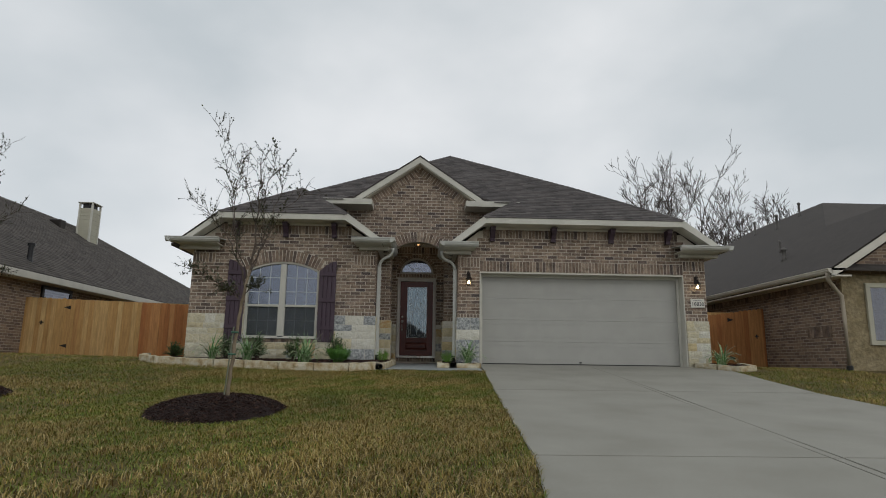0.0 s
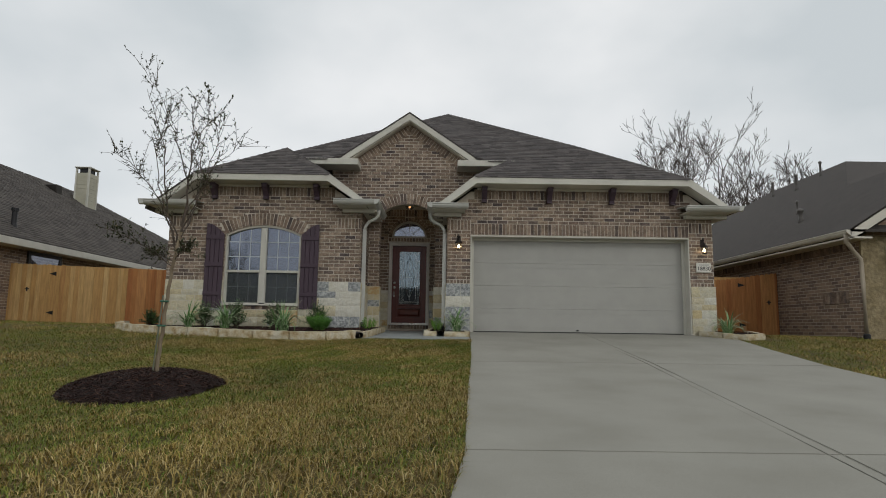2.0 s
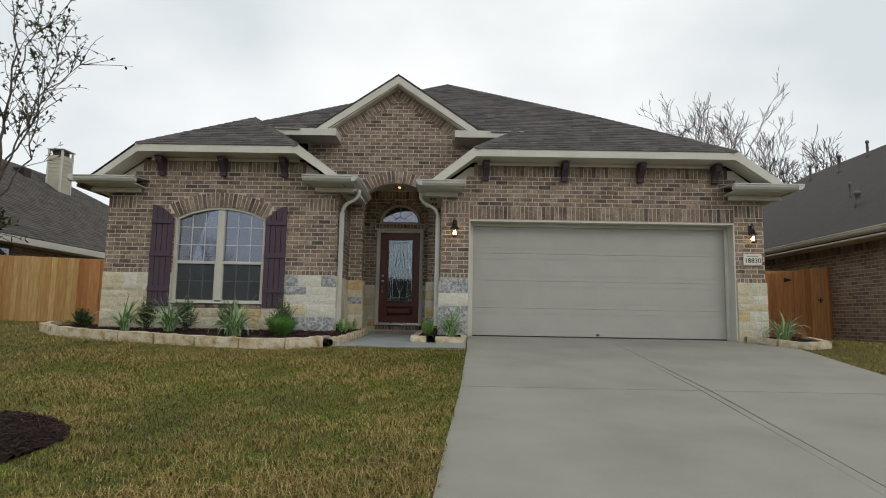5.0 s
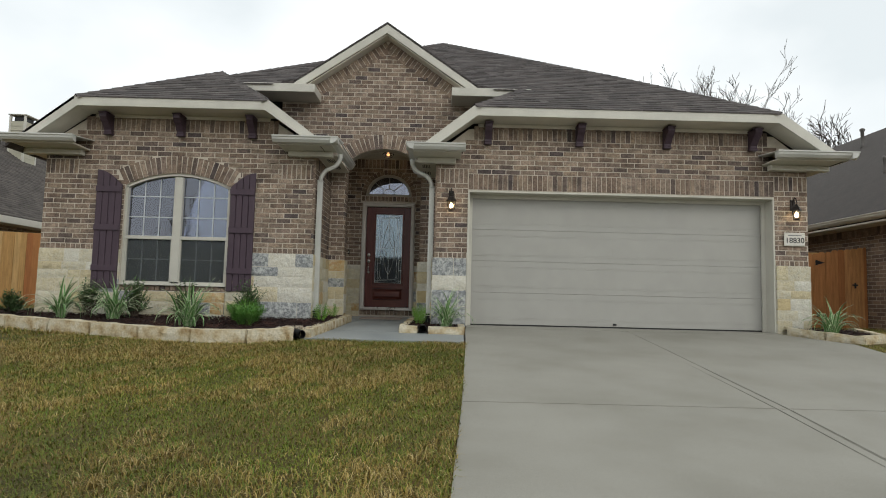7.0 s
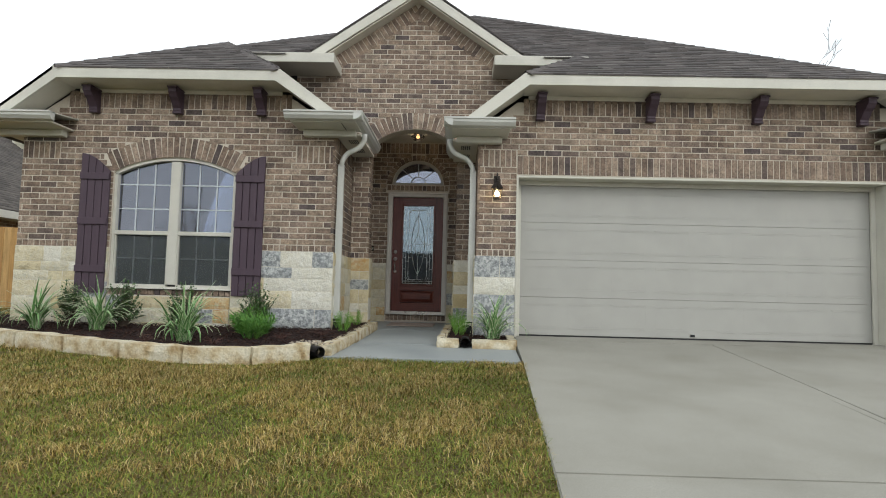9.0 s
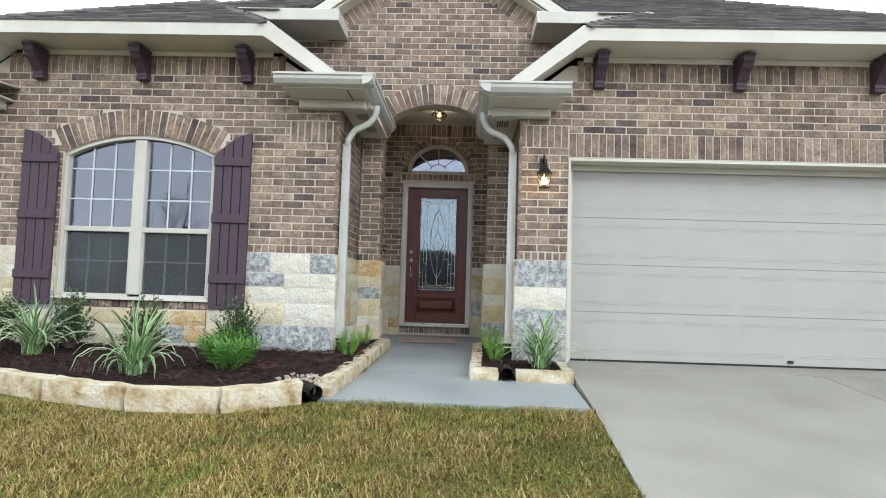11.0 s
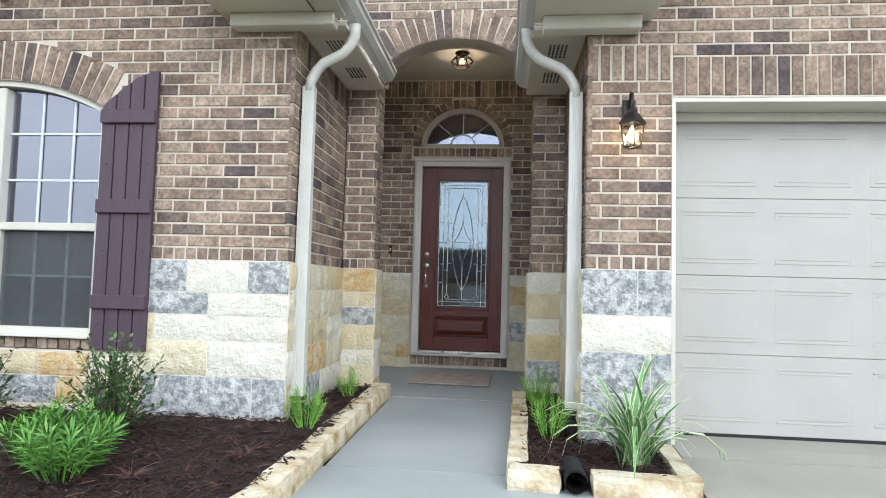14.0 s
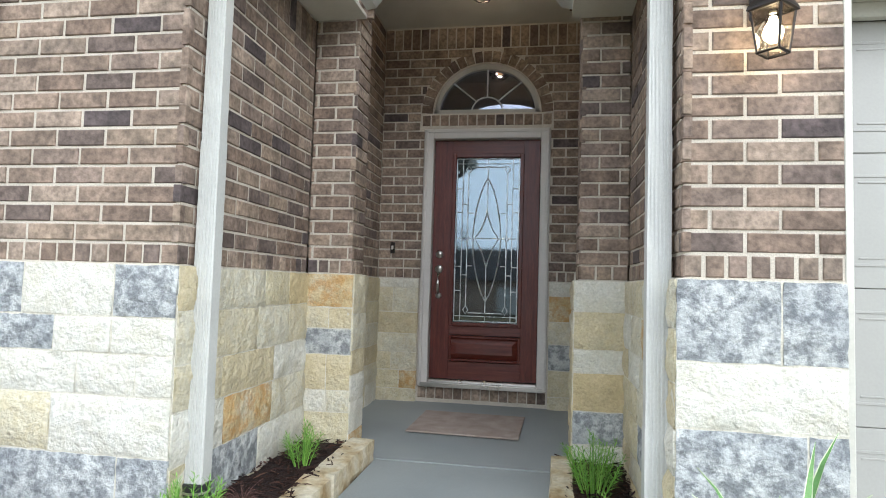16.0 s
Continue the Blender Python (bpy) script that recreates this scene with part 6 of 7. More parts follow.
spiky(-2.30, 12.34, left_z(-2.30, 12.34), 0.25, 0.36, 40, 0.085, 41, M_BRIGHT, "bushy bright green narrow-leaved podocarpus", "podocarpus", "bright green shrubs", 0.07)
for i, (x, y, r, h, n) in enumerate(((-1.42, 13.36, 0.15, 0.27, 22), (-1.40, 14.35, 0.11, 0.24, 14))):
    spiky(x, y, left_z(x, y), r, h, n, 0.04, 50 + i, M_FERN, "fresh green foxtail fern beside the walk", "foxtail_fern", "foxtail ferns")
for i, (x, y, r, h, n) in enumerate(((0.11, 14.35, 0.17, 0.30, 26), (0.13, 13.55, 0.14, 0.29, 22))):
    spiky(x, y, right_z(x, y), r, h, n, 0.04, 60 + i, M_FERN, "fresh green foxtail fern beside the downspout", "foxtail_fern", "foxtail ferns")
for i, (x, y) in enumerate(((-3.35, 11.95), (-2.55, 11.85), (-1.95, 12.35), (-1.55, 12.72), (-1.45, 13.8))):
    d = thing("dormant_perennial", "tangle of bare red-brown dormant stems in the mulch", "plant", "dormant perennials", (x, y, left_z(x, y)))
    bm = bmesh.new()
    for _ in range(34):
        a, l = random.uniform(0, 6.28), random.uniform(0.05, 0.14)
        q = Vector((math.cos(a) * l, math.sin(a) * l, random.uniform(0.02, 0.09)))
        tube(bm, [(0, 0, 0.01), q * 0.5 + Vector((0, 0, 0.02)), q], [0.002, 0.0016, 0.001], 3, caps=False)
    tagged(part("stems", bm, M_DEAD, d), kind="stuff")


# ---- trees ----
def grow(rnd, segs, tips, p, d, L, r, depth, spread, up, kids, wander=0.16):
    n = 4
    pts, rads = [p], [r]
    for i in range(n):
        d = (d + Vector((rnd.gauss(0, wander), rnd.gauss(0, wander), rnd.gauss(0, wander * 0.6) + up))).normalized()
        p = p + d * (L / n)
        pts.append(p)
        rads.append(max(0.0008, r * (1 - 0.5 * (i + 1) / n)))
    segs.append((pts, rads))
    if depth == 0:
        tips.append(pts)
        return
    for k in range(kids + (rnd.random() < 0.5)):
        f = rnd.uniform(0.35, 1.0) if k else 1.0
        i = min(n - 1, int(f * n))
        q = pts[i].lerp(pts[i + 1], f * n - i) if f < 1 else pts[-1]
        o = d.orthogonal().normalized()
        o = Matrix.Rotation(rnd.uniform(0, 6.283), 3, d) @ o
        nd = (d + o * rnd.uniform(0.4, 1.0) * spread).normalized()
        grow(rnd, segs, tips, q, nd, L * rnd.uniform(0.58, 0.82), max(0.0009, r * rnd.uniform(0.42, 0.62)), depth - 1, spread, up, kids, wander)


def branch_mesh(segs, sides):
    vs, fs = [], []
    for pts, rads in segs:
        n = sides if rads[0] > 0.012 else 3
        k = len(vs)
        for i, p in enumerate(pts):
            a = (pts[min(i + 1, len(pts) - 1)] - pts[max(0, i - 1)]).normalized()
            o = a.orthogonal().normalized()
            q = a.cross(o)
            vs += [p + (o * math.cos(6.2832 * j / n) + q * math.sin(6.2832 * j / n)) * rads[i] for j in range(n)]
        for i in range(len(pts) - 1):
            for j in range(n):
                fs.append((k + i * n + j, k + i * n + (j + 1) % n, k + (i + 1) * n + (j + 1) % n, k + (i + 1) * n + j))
    return vs, fs


M_YOUNGBARK = surface("young_oak_bark", [(0.3, (0.17, 0.13, 0.085)), (0.7, (0.30, 0.24, 0.165))], 14.0, 0.9, 0.5, 60.0, stretch=(1, 1, 0.3))
M_DARKBARK = surface("bare_tree_bark", [(0.3, (0.045, 0.036, 0.03)), (0.7, (0.085, 0.07, 0.058))], 4.0, 0.95, 0.4, 20.0)
tree = thing("young_oak", "young staked live oak with sparse olive leaves on a mulch mound", "tree", "young front-yard trees", pose(-2.68, 6.0, 0.60) @ Matrix.Scale(1.03, 4))
rnd = random.Random(77)


def limb(points, r0, r1, wob=0.012):
    """A wavy limb through a few points."""
    pts = [Vector(p) for p in points]
    out = []
    for a, b in zip(pts, pts[1:]):
        for k in range(5):
            out.append(a.lerp(b, k / 5) + Vector((rnd.gauss(0, wob), rnd.gauss(0, wob), 0)))
    out.append(pts[-1])
    n = len(out) - 1
    return out, [r0 + (r1 - r0) * (i / n) ** 0.8 for i in range(n + 1)]


stem = limb([(0, 0, -0.05), (0.03, 0, 0.4), (0.06, 0.01, 0.85), (0.10, 0, 1.2), (0.16, 0.0, 1.55)], 0.022, 0.015, 0.003)
vs, fs = branch_mesh([stem], 9)
raw("trunk", vs, fs, M_YOUNGBARK, tree, smooth=True)
limbs = [limb(*a) for a in (
    ([(0.17, 0.0, 1.5), (0.19, 0.02, 1.9), (0.20, 0.03, 2.3), (0.17, 0.0, 2.85)], 0.015, 0.003),
    ([(0.12, 0.0, 1.3), (0.0, 0.03, 1.65), (-0.08, 0.05, 2.1), (-0.14, 0.05, 2.55), (-0.30, 0.0, 3.0)], 0.013, 0.002),
    ([(0.19, 0.02, 1.95), (0.05, 0.0, 2.45), (-0.12, 0.02, 2.85), (-0.38, 0.0, 3.28)], 0.008, 0.0015),
    ([(0.17, 0.0, 1.5), (0.33, -0.05, 1.85), (0.45, -0.08, 2.15), (0.82, -0.1, 2.42)], 0.010, 0.002),
    ([(0.17, 0.0, 1.65), (0.30, 0.1, 2.0), (0.42, 0.12, 2.45), (0.46, 0.1, 2.72)], 0.009, 0.002),
    ([(0.135, 0.0, 1.4), (0.05, -0.2, 1.75), (0.0, -0.3, 2.2), (0.06, -0.32, 2.6)], 0.009, 0.002),
    ([(0.16, 0.0, 1.45), (0.2, 0.25, 1.85), (0.18, 0.35, 2.35), (0.1, 0.38, 2.7)], 0.009, 0.002),
    ([(0.0, 0.03, 1.65), (-0.22, 0.02, 2.0), (-0.42, 0.0, 2.22), (-0.62, 0.0, 2.33)], 0.007, 0.0015),
    ([(0.095, 0.0, 1.15), (-0.1, -0.03, 1.3), (-0.32, -0.05, 1.42), (-0.52, -0.05, 1.5)], 0.007, 0.0015),
    ([(0.10, 0.0, 1.18), (-0.05, 0.12, 1.28), (-0.2, 0.2, 1.3)], 0.006, 0.0015),
    ([(0.10, 0.0, 1.2), (0.22, -0.1, 1.3), (0.34, -0.14, 1.32)], 0.006, 0.0015),
    ([(0.2, 0.03, 2.3), (0.36, 0.0, 2.7), (0.33, 0.02, 2.95)], 0.006, 0.0015))]
segs, twigs = list(limbs), []
for pts, rads in limbs:
    n = len(pts)
    low = pts[-1].z < 1.7
    for _ in range(int(n * (1.6 if low else 1.25))):
        i = rnd.randint(2 if low else 4, n - 2)
        d = (pts[i + 1] - pts[i]).normalized()
        o = Matrix.Rotation(rnd.uniform(0, 6.283), 3, d) @ d.orthogonal().normalized()
        d = (d * 0.8 + o * rnd.uniform(0.5, 1.0) + Vector((0, 0, 0.25))).normalized()
        L = rnd.uniform(0.12, 0.34) * (0.7 if low else 1.0)
        p, tw = pts[i], [pts[i]]
        for k in range(4):
            d = (d + Vector((rnd.gauss(0, 0.14), rnd.gauss(0, 0.14), rnd.gauss(0.03, 0.1)))).normalized()
            p = p + d * (L / 4)
            tw.append(p)
        segs.append((tw, [0.0032, 0.0028, 0.0022, 0.0018, 0.0012]))
        twigs.append(tw)
        for _ in range(rnd.randint(0, 2)):
            k = rnd.randint(1, 3)
            e = (d + Vector((rnd.gauss(0, 0.6), rnd.gauss(0, 0.6), rnd.gauss(0.1, 0.4)))).normalized()
            sub = [tw[k] + e * (L * 0.5 * f) for f in (0, 0.33, 0.66, 1.0)] + [tw[k] + e * L * 0.52]
            segs.append((sub, [0.0022, 0.002, 0.0016, 0.0012, 0.001]))
            twigs.append(sub)
vs, fs = branch_mesh(segs, 5)
raw("limb_network", vs, fs, M_TWIG, tree)
vs, fs = [], []
for tw in twigs + [(p[-6:-1]) for p, r in limbs]:
    low = tw[-1].z < 1.62
    for _ in range(rnd.randint(6, 11) if low else rnd.randint(2, 7)):
        i = rnd.randint(0, len(tw) - 2)
        q = tw[i].lerp(tw[i + 1], rnd.random())
        d = (tw[i + 1] - tw[i]).normalized() + Vector((rnd.gauss(0, 0.8), rnd.gauss(0, 0.8), rnd.gauss(0, 0.6)))
        leaf(vs, fs, q, d.normalized(), Vector((0, 0, 1)), rnd.uniform(0.024, 0.046), rnd.uniform(0.006, 0.011))
raw("crown", vs, fs, M_TREELEAF, tree)
part("stake", tube(bmesh.new(), [(-0.028, -0.02, -0.05), (0.032, -0.02, 0.86)], 0.008, 6), plain("green_stake", (0.16, 0.17, 0.12), 0.7), tree, "thin weathered stake")
for x, z in ((0.04, 0.56), (0.056, 0.80)):
    part("tie", tube(bmesh.new(), [(x - 0.012 + 0.036 * math.cos(t), -0.008 + 0.034 * math.sin(t), z) for t in np.linspace(0, 6.28, 13)], 0.009, 5), plain("green_tie", (0.04, 0.14, 0.09), 0.6), tree, "green tie")
copy_thing(tree, pose(-6.62, 7.0, 0.69, 0, 0, 200))

for i, (x, y, h, sd) in enumerate(((21.3, 47.0, 17.3, 3), (19.2, 48.5, 16.8, 14), (17.2, 47.0, 15.6, 15), (25.8, 47.0, 14.0, 3), (28.2, 46.0, 13.0, 15), (23.8, 49.0, 14.5, 8), (53.0, 75.0, 20.5, 9))):
    t = thing("bare_tree", "tall leafless winter tree with fine dark branches behind the houses", "tree", "bare trees behind the houses", pose(x, y, 1.0, 0, 0, i * 65))
    rr = random.Random(sd)
    segs, tips = [], []
    grow(rr, segs, tips, Vector((0, 0, 0)), Vector((0, 0, 1)), h * 0.30, h * 0.0125, 7, 0.62, 0.045, 2, 0.13)
    top = max(p[-1].z for p, r in segs)
    segs = [([q * (1.1 * h / top) for q in p], [max(0.0135, q) for q in r]) for p, r in segs]
    vs, fs = branch_mesh(segs, 5)
    raw("limb_network", vs, fs, M_DARKBARK, t)


# ---- fences ----
def fence(name, label, x0, x1, y, top, bottom, red, hinge_x, latch_x):
    f = thing(name, label, "fence")
    x, w = x0, 0.139
    while x < x1 - 0.02:
        e = min(x + w, x1)
        t, b = top((x + e) / 2) + random.uniform(-0.012, 0.012), bottom((x + e) / 2)
        o = random.uniform(-0.006, 0.006)
        bm = prism(bmesh.new(), [(x + 0.002, y + o, b), (e - 0.002, y + o, b), (e - 0.002, y + o, t - 0.03), (e - 0.03, y + o, t), (x + 0.03, y + o, t), (x + 0.002, y + o, t - 0.03)], (0, 0.018, 0))
        part("board", bm, M_FENCE_RED if red(x) else M_FENCE, f)
        x += w
    for dz in (0.25, 0.95, 1.55):
        pts = [(x0, y + 0.03, bottom(x0) + dz), (x1, y + 0.03, bottom(x1) + dz), (x1, y + 0.03, bottom(x1) + dz + 0.09), (x0, y + 0.03, bottom(x0) + dz + 0.09)]
        part("rail", prism(bmesh.new(), pts, (0, 0.04, 0)), M_FENCE, f)
    for s, hx in hinge_x:
        for dz in (0.30, 1.42):
            z = bottom(hx) + dz
            bm = prism(bmesh.new(), [(hx, y - 0.012, z - 0.06), (hx, y - 0.012, z + 0.06), (hx + s * 0.2, y - 0.012, z)], (0, 0.008, 0))
            part("hinge", bm, M_BLACK, f, "black strap hinge")
    for lx in latch_x:
        z = bottom(lx) + 0.95
        bm = boxes((lx - 0.06, lx + 0.06, y - 0.02, y - 0.006, z - 0.015, z + 0.015), (lx - 0.015, lx + 0.015, y - 0.03, y - 0.006, z - 0.07, z + 0.05), bevel=0.003)
        part("latch", bm, M_BLACK, f, "black gate latch")
    for px in (x0 + 0.05, (x0 + x1) / 2, x1 - 0.05):
        part("post", boxes((px - 0.045, px + 0.045, y + 0.07, y + 0.16, bottom(px) - 0.2, bottom(px) + 1.6)), M_FENCE, f)


fence("cedar_fence", "new honey-coloured cedar privacy fence with a gate", -16.5, XL, 17.3, lambda x: 2.83 - 0.035 * (x + 10.4), lambda x: 1.1 - 0.03 * (min(x, -7.5) + 8.4), lambda x: x > -8.9,
      ((-1, -10.92),), (-11.72,))
fence("cedar_gate", "reddish cedar side gate between the houses", XR + 0.02, 9.72, 16.8, lambda x: 2.63 + 0.14 * max(0.0, x - 8.0), lambda x: 1.09, lambda x: True, ((1, 8.60),), (9.45,))


# ---- neighbouring houses ----
M_NBROOF = surface("neighbour_shingle", [(0.0, (0.062, 0.053, 0.047)), (0.35, (0.085, 0.074, 0.064)), (0.7, (0.102, 0.088, 0.076))], 3.0, 0.95, 0.5, 200.0, rand="island", vary=0.2, interp="CONSTANT", fine=0.3)
M_SIDING = plain("cream_siding", (0.42, 0.40, 0.31), 0.6)
nr = thing("neighbour_house", "single-storey brown brick house with a shingle hip roof beyond the driveway", "house")
NBR = Matrix.Translation((0.03, -1.09, -0.157)) @ Matrix.Scale(1.069, 4)
part("wall", boxes((9.4, 9.65, 12.85, 33.0, 0.9, 3.4)), M_BRICKTEX, nr)
part("wall", boxes((9.4, 21.0, 12.6, 12.85, 0.9, 3.4), (9.4, 21.0, 33.0, 33.25, 0.9, 3.4), (20.75, 21.0, 12.85, 33.0, 0.9, 3.4)), M_BRICKTEX, nr)
nrs = part("stone_front", boxes((9.38, 12.6, 12.54, 12.6, 0.9, 3.4)), surface("tan_stone_veneer", [(0.3, (0.20, 0.155, 0.08)), (0.7, (0.34, 0.28, 0.17))], 3.0, 0.9, 0.9, 14.0, fine=0.3, bdist=0.03), nr, "tan stone veneer")
part("gable_wall", prism(bmesh.new(), [(9.4, 12.56, 3.4), (15.0, 12.56, 3.4), (12.2, 12.56, 5.2)], (0, 0.2, 0)), M_BRICKTEX, nr)
nz = lambda x, y: 3.5 + 0.65 * (x - 8.95)
NR_A, NR_B = (15.3, 21.4), (15.3, 26.3)
shingled("shingle", slope_rows(8.95, 15.3, lambda x: (-(33.4 - (x - 8.95) * (33.4 - 26.3) / 6.35), -(12.9 + (x - 8.95) * 8.5 / 6.35)), 0.65), nz, nr, step=(1, 0), mat=M_NBROOF)
zt = nz(15.3, 0)
sheet("roof_plane", [(8.95, 12.2, 3.49), (8.95, 33.4, 3.49), (15.3, 26.3, zt - 0.01), (15.3, 21.4, zt - 0.01)], M_NBROOF, nr)
sheet("roof_plane", [(8.95, 12.2, 3.49), (15.3, 21.4, zt - 0.01), (24.0, 21.4, zt - 0.01), (24.0, 12.2, 3.49)], M_NBROOF, nr)
sheet("roof_plane", [(8.95, 33.4, 3.49), (24.0, 33.4, 3.49), (24.0, 26.3, zt), (15.3, 26.3, zt)], M_NBROOF, nr)
sheet("roof_plane", [(15.3, 21.4, zt - 0.01), (15.3, 26.3, zt - 0.01), (24.0, 26.3, zt), (24.0, 21.4, zt)], M_NBROOF, nr)
sheet("roof_plane", [(8.95, 12.2, 3.5), (12.2, 12.2, 5.6), (12.2, 17.0, 5.6), (8.95, 12.9, 3.5)], M_NBROOF, nr)
sheet("roof_plane", [(15.45, 12.2, 3.5), (12.2, 12.2, 5.6), (12.2, 17.0, 5.6), (15.45, 12.9, 3.5)], M_NBROOF, nr)
part("rake_board", prism(bmesh.new(), [(8.95, 12.2, 3.28), (8.95, 12.2, 3.48), (12.2, 12.2, 5.56), (12.2, 12.2, 5.36), (9.25, 12.2, 3.45)], (0, 0.04, 0)), M_SOFFIT, nr, "beige rake board")
part("eave_box", boxes((8.95, 9.4, 12.2, 33.3, 3.30, 3.34), bevel=0.004), M_SOFFIT, nr)
bm = bmesh.new()
gutter_profile(bm, (8.97, 12.2), (8.97, 33.4), (-1, 0), 3.48)
part("gutter", bm, M_SOFFIT, nr, "beige gutter")
part("soldier_band", boxes(*[(9.385, 9.4, 12.9 + i * 0.0815, 12.9 + i * 0.0815 + 0.07, 3.15, 3.33) for i in range(150)]), M_BRICK_FAR, nr)
for i in range(11):
    part("brick", boxes((9.382, 9.4, 13.05 + i * 0.0815, 13.05 + i * 0.0815 + 0.07, 2.0, 2.26)), M_BRICK, nr)
part("slab_edge", boxes((9.36, 9.4, 12.6, 33.0, 0.9, 1.22)), M_CONCRETE, nr)
bm = tube(bmesh.new(), [(8.93, 12.32, 3.40), (8.95, 12.36, 3.25), (9.2, 12.5, 3.05), (9.33, 12.5, 2.9), (9.34, 12.5, 2.4), (9.34, 12.5, 1.3)], 0.045, 10)
part("downspout", bm, plain("beige_downspout", (0.36, 0.31, 0.24), 0.5), nr, "beige downspout", smooth=True)
part("drain_boot", lathe(bmesh.new(), [(0.07, 1.1), (0.07, 1.32), (0.05, 1.34)], 12, (9.34, 12.5)), M_BLACK, nr)
for x, y, h, r in ((10.3, 16.1, 0.24, 0.055), (13.9, 22.2, 0.5, 0.05), (14.6, 21.8, 0.45, 0.04), (14.3, 24.5, 0.5, 0.045), (11.0, 17.4, 0.3, 0.025)):
    z = nz(x, y)
    bm = lathe(bmesh.new(), [(r * 1.8, z - 0.12), (r, z + 0.08), (r, z + h), (r * 1.5, z + h + 0.01), (r * 1.5, z + h + 0.07), (r * 0.5, z + h + 0.1)], 12, (x, y))
    part("roof_vent", bm, plain("vent_grey", (0.13, 0.12, 0.11), 0.6), nr, "grey metal roof vent", smooth=True)
part("window", boxes((10.0, 11.2, 12.50, 12.56, 1.9, 3.1), bevel=0.01), M_PANE, nr)
box_bm = boxes((9.9, 10.0, 12.48, 12.56, 1.8, 3.2), (11.2, 11.3, 12.48, 12.56, 1.8, 3.2), (10.0, 11.2, 12.48, 12.56, 3.1, 3.2), (10.0, 11.2, 12.48, 12.56, 1.8, 1.9))
part("window_trim", box_bm, M_SIDING, nr)

nl = thing("neighbour_house", "single-storey house with a grey-brown shingle roof behind the fence", "house")
lz = lambda x, y: 3.5 + 0.65 * (-11.1 - x)
part("wall", boxes((-11.75, -11.5, 12.5, 38.0, 0.9, 3.4), (-23.0, -11.75, 12.5, 12.75, 0.9, 3.4), (-23.0, -22.75, 12.75, 38, 0.9, 3.4), (-23, -11.75, 38, 38.25, 0.9, 3.4)), M_BRICKTEX, nl)
zt = lz(-17.0, 0)
shingled("shingle", slope_rows(11.1, 17.0, lambda s: (12.2 + (s - 11.1) * 5.0 / 5.9, 39.0 - (s - 11.1) * 10.0 / 5.9), 0.65), lambda x, y: lz(x, y), nl, step=(-1, 0), mat=M_NBROOF)
sheet("roof_plane", [(-11.1, 12.2, 3.49), (-11.1, 39.0, 3.49), (-17.0, 29.0, zt - 0.01), (-17.0, 17.2, zt - 0.01)], M_NBROOF, nl)
sheet("roof_plane", [(-11.1, 12.2, 3.49), (-17.0, 17.2, zt - 0.01), (-23.0, 12.2, 3.49)], M_NBROOF, nl)
sheet("roof_plane", [(-23.0, 12.2, 3.49), (-17.0, 17.2, zt - 0.01), (-17.0, 29.0, zt - 0.01), (-23.0, 39.0, 3.49)], M_NBROOF, nl)
sheet("roof_plane", [(-11.1, 39.0, 3.49), (-17.0, 29.0, zt - 0.01), (-23.0, 39.0, 3.49)], M_NBROOF, nl)
part("fascia", boxes((-11.12, -11.06, 12.2, 39.0, 3.28, 3.47), bevel=0.006), M_TRIM, nl, "white painted eave board")
part("eave_soffit", boxes((-11.5, -11.12, 12.2, 39.0, 3.28, 3.31)), M_SOFFIT, nl)
part("window", boxes((-11.52, -11.46, 17.9, 19.2, 2.3, 3.15)), M_PANE, nl)
part("window_trim", boxes((-11.5, -11.44, 17.8, 17.9, 2.2, 3.25), (-11.5, -11.44, 19.2, 19.3, 2.2, 3.25), (-11.5, -11.44, 17.9, 19.2, 3.15, 3.25), (-11.5, -11.44, 17.9, 19.2, 2.2, 2.3)), M_BRONZE, nl)
ch = part("chimney", boxes((-16.0, -15.42, 27.0, 27.7, 6.1, 7.85)), M_SIDING, nl, "cream lap-sided chimney")
for i in range(9):
    z = 6.3 + i * 0.17
    part("lap_board", boxes((-16.015, -15.405, 26.985, 27.715, z, z + 0.02)), M_SIDING, ch)
for a in (-16.02, -15.47):
    for b in (26.98, 27.65):
        part("corner_board", boxes((a, a + 0.07, b, b + 0.07, 6.1, 8.08)), M_TRIM, ch)
part("cap", boxes((-16.06, -15.36, 26.94, 27.76, 8.08, 8.12), bevel=0.01), M_TRIM, ch, "white chimney cap")
part("spark_screen", boxes((-15.9, -15.52, 27.1, 27.6, 7.85, 8.05)), M_BLACK, ch)
for x, y, h, r in ((-11.75, 17.5, 0.42, 0.07), (-16.6, 22.5, 0.55, 0.1)):
    z = lz(x, y)
    part("roof_vent", lathe(bmesh.new(), [(r * 1.5, z - 0.1), (r, z + 0.08), (r, z + h), (r * 1.4, z + h), (r * 1.4, z + h + 0.08)], 12, (x, y)), M_BLACK, nl, "black roof vent pipe")
part("box_vent", boxes((-16.4, -15.9, 25.6, 26.0, 6.55, 7.0), bevel=0.03), M_BRONZE, nl)

nr.matrix_world = Matrix.Translation((-0.33, 1.0, -0.08)) @ NBR
nl.matrix_world = NBR

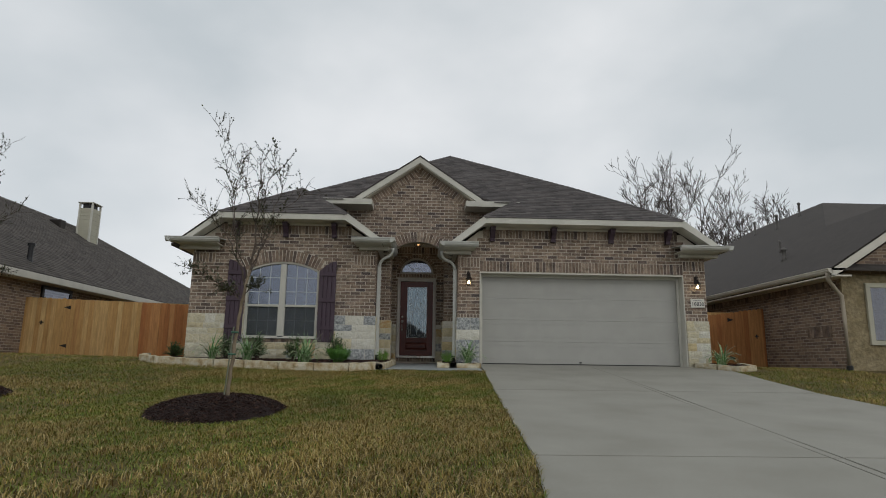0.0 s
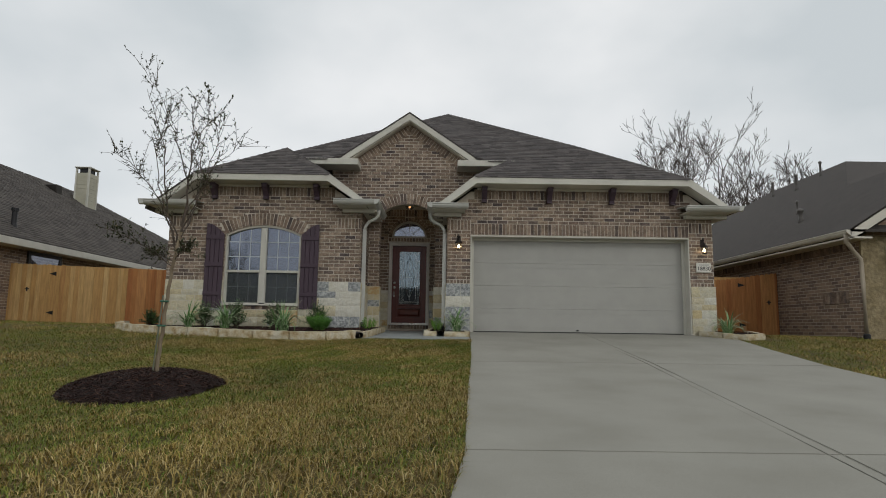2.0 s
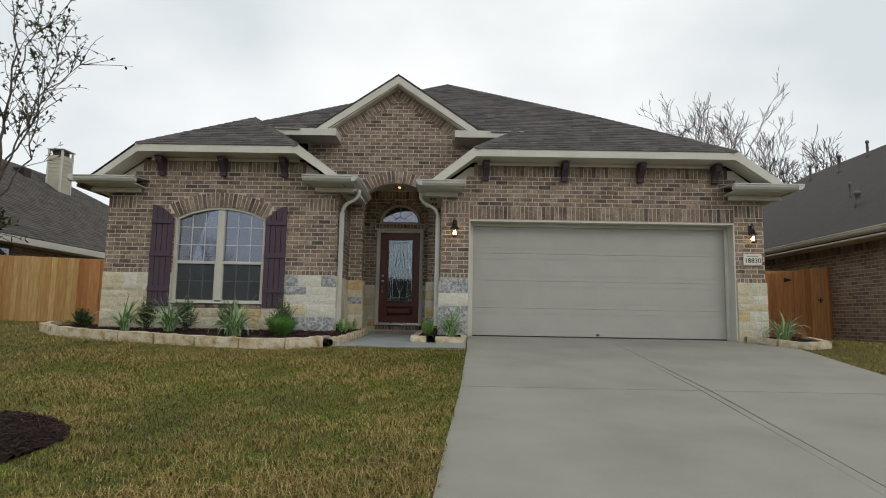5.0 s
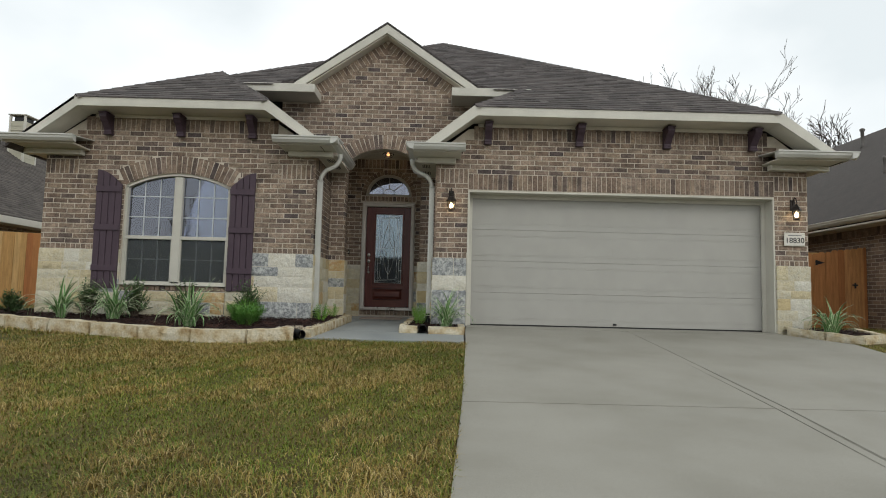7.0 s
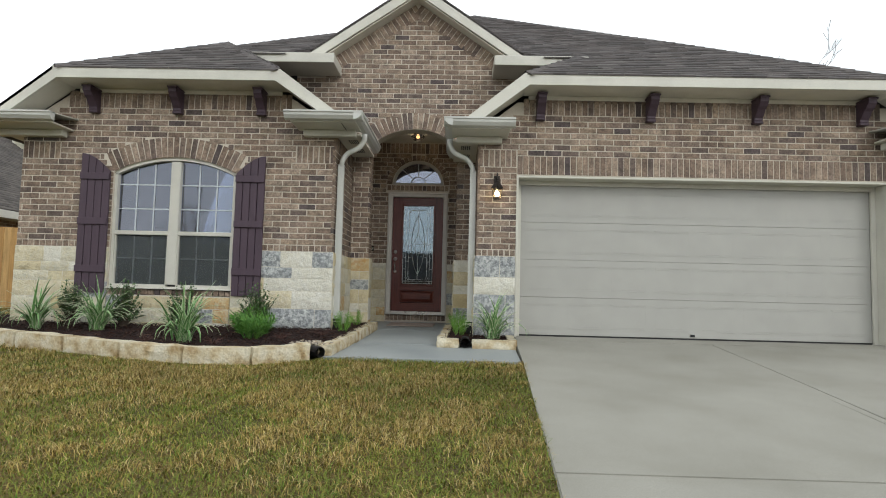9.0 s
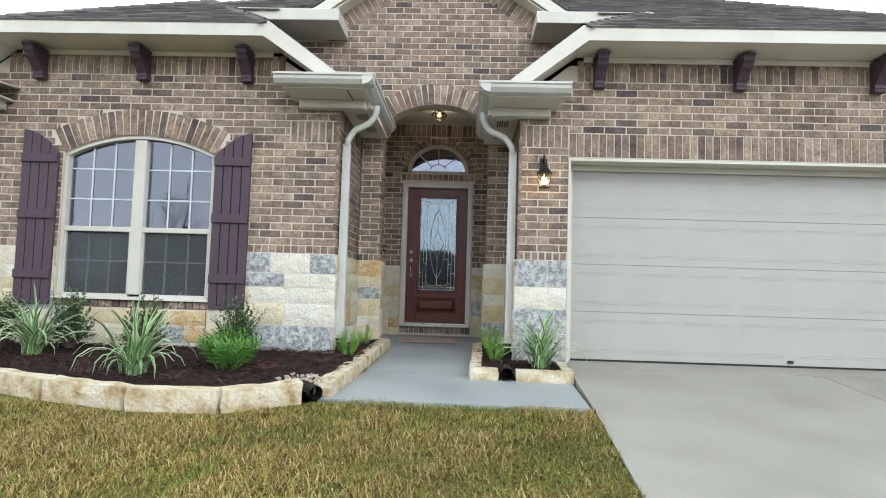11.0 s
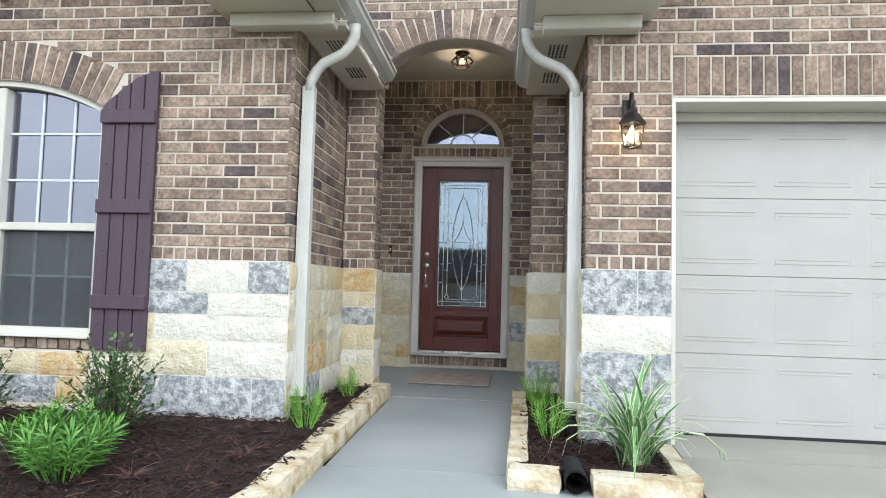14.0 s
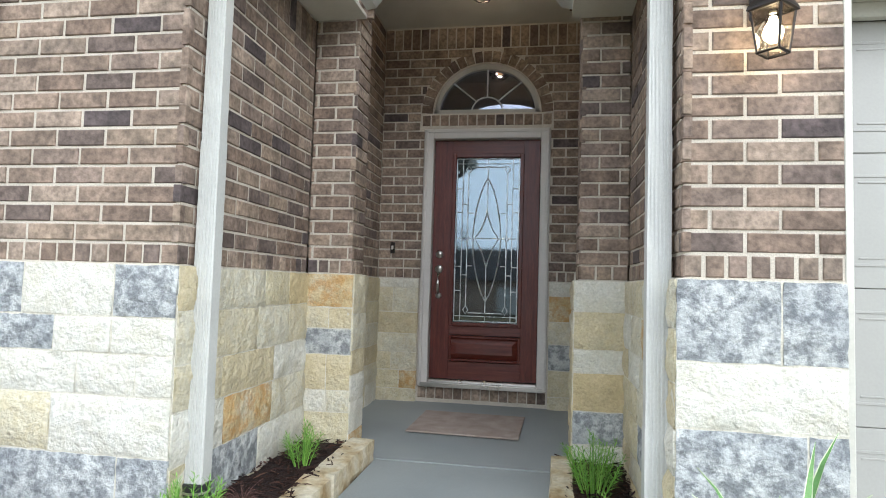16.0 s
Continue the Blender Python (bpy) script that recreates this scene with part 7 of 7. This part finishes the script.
# houses across the street, mirrored in the panes
for x, w in ((-22, 13), (-5, 13), (12, 13), (29, 13)):
    o = thing("house_across_street", "single-storey brick house across the street", "house", "houses across the street", (x, -28, -0.2))
    part("wall", boxes((-w / 2, w / 2, -6, 0, 0, 2.8)), M_BRICKTEX, o)
    bm = bmesh.new()
    v = [bm.verts.new(c) for c in ((-w / 2 - 0.4, 0.4, 2.8), (w / 2 + 0.4, 0.4, 2.8), (w / 2 + 0.4, -6.4, 2.8), (-w / 2 - 0.4, -6.4, 2.8), (-w / 4, -3, 5.6), (w / 4, -3, 5.6))]
    for f in ((0, 1, 5, 4), (1, 2, 5), (2, 3, 4, 5), (3, 0, 4), (3, 2, 1, 0)):
        bm.faces.new([v[i] for i in f])
    part("roof", bm, M_NBROOF, o)
    part("garage_door", boxes((1.0, 5.6, 0.0, 0.05, 0.05, 2.2), bevel=0.01), M_GARAGE, o)
    part("window", boxes((-4.8, -3.0, 0.0, 0.04, 0.8, 2.2), bevel=0.01), M_TRIM, o)

# ---- lawn grass ----
M_GRASS = surface("green_grass", [(0.0, (0.09, 0.12, 0.010)), (0.5, (0.16, 0.185, 0.017)), (0.8, (0.225, 0.22, 0.030)), (1.0, (0.085, 0.195, 0.012))], 0.7, 0.7, 0.0, 40.0, rand="island", vary=0.25)
M_STRAW = surface("straw_grass", [(0.0, (0.20, 0.135, 0.028)), (0.35, (0.29, 0.205, 0.048)), (0.7, (0.41, 0.30, 0.095)), (0.9, (0.54, 0.44, 0.21)), (1.0, (0.15, 0.085, 0.022))], 0.7, 0.75, 0.0, 40.0, rand="island", vary=0.25)


def lawn_ok(x, y):
    dl = np.interp(y, (-8.0, 0.0, 3.68, 6.3, 8.7, 11.7, 13.6), (-0.95, -0.1, 0.35, 0.495, 0.645, 0.80, 0.87))
    dr = np.interp(y, (-8.0, 0.0, 4.6, 8.5, 10.6, 12.4, 13.6), (4.3, 4.9, 5.35, 5.85, 6.12, 6.42, 6.62))
    front = np.interp(x, (-7.05, -6.9, -6.35, -5.6, -4.85, -4.15, -3.4, -2.65, -1.95, -1.42, -1.3, 1.0), (13.7, 13.05, 12.53, 12.17, 11.92, 11.69, 11.45, 11.25, 11.27, 11.6, 11.80, 11.70))
    left = (x < dl + 0.015) & (y < np.where(x < -7.05, 17.25, front))
    right = (x > dr - 0.015) & (y < np.where(x < 7.35, 12.5, np.where(x < 9.7, 16.75, 12.2)))
    return (left | right) & ~inside(RING, x, y) & ~inside(RING2, x, y)


rng = np.random.default_rng(5)
clumps = []
for x0, x1, y0, y1, dens, tall in ((-4.5, 0.9, 3.4, 11.9, 4800, 1.0), (-8.5, -4.5, 3.0, 13.0, 1600, 1.1), (-16.5, -8.5, 6.0, 17.25, 420, 1.2), (-8.5, -6.0, 13.0, 17.25, 600, 1.1), (5.0, 9.7, 3.0, 16.75, 900, 1.1), (-16.0, -8.5, -6.5, 6.0, 220, 1.4), (-8.5, 0.9, -6.5, 1.0, 260, 1.3), (-4.5, 0.9, 1.0, 3.4, 2200, 1.1), (-8.5, -4.5, 1.0, 3.0, 600, 1.2), (4.3, 9.7, -6.5, 3.0, 260, 1.3), (9.7, 16.0, -6.5, 12.4, 180, 1.5)):
    n = int((x1 - x0) * (y1 - y0) * dens)
    x, y = rng.uniform(x0, x1, n), rng.uniform(y0, y1, n)
    k = lawn_ok(x, y)
    clumps.append((x[k], y[k], np.full(k.sum(), tall)))
gx, gy, gt = (np.concatenate([c[i] for c in clumps]) for i in range(3))
rise = 0.02 * np.clip(-6.0 - gx, 0, 8) * np.clip((gy - 4) / 9, 0, 1)
gz = np.interp(gy, PROFILE_Y, PROFILE_Z) - 0.022 + rise
waves = [(rng.uniform(0, 6.283), rng.uniform(0.9, 1.1) * f, rng.uniform(0, 6.283), w) for f, w in ((1.1, 0.16), (1.9, 0.16), (3.3, 0.15), (5.5, 0.14), (9.0, 0.13), (14.0, 0.12), (22.0, 0.12)) for _ in range(4)]
patch = 0.5 + sum(w * np.sin(f * (gx * math.cos(a) + gy * math.sin(a)) + p) for a, f, p, w in waves)
N = len(gx)
az, lean, hgt, wid = rng.uniform(0, 6.283, N), rng.uniform(0.6, 1.5, N), rng.uniform(0.030, 0.060, N) * gt, rng.uniform(0.0016, 0.0034, N) * gt ** 2.5
hgt *= np.clip(0.75 + 0.5 * patch, 0.6, 1.35)
dx, dy = np.cos(az), np.sin(az)
root = np.stack([gx, gy, gz], 1)
side = np.stack([-dy, dx, np.zeros(N)], 1) * wid[:, None]
mid = root + np.stack([dx * hgt * 0.35 * np.sin(lean), dy * hgt * 0.35 * np.sin(lean), hgt * 0.5], 1)
tip = root + np.stack([dx * hgt * np.sin(lean) * 1.25, dy * hgt * np.sin(lean) * 1.25, hgt * (0.42 + 0.5 * np.cos(lean))], 1)
straw = rng.uniform(0, 1, N) < np.clip(0.08 + 0.76 * patch, 0.06, 0.86)
lawn = tagged(new("lawn_grass"), "mown dormant lawn of mixed straw-brown and green blades", "grass", kind="stuff")
for nm, sel, mt in (("green_blades", ~straw, M_GRASS), ("straw_blades", straw, M_STRAW)):
    r, s, m, t = root[sel], side[sel], mid[sel], tip[sel]
    v = np.stack([r - s, r + s, m - s * 0.8, m + s * 0.8, t], 1).reshape(-1, 3)
    b = np.arange(len(r))[:, None] * 5
    tr = np.concatenate([b + [0, 1, 3], b + [0, 3, 2], b + [2, 3, 4]], 1).reshape(-1, 3)
    np_mesh(nm, v, tr, mt, lawn)
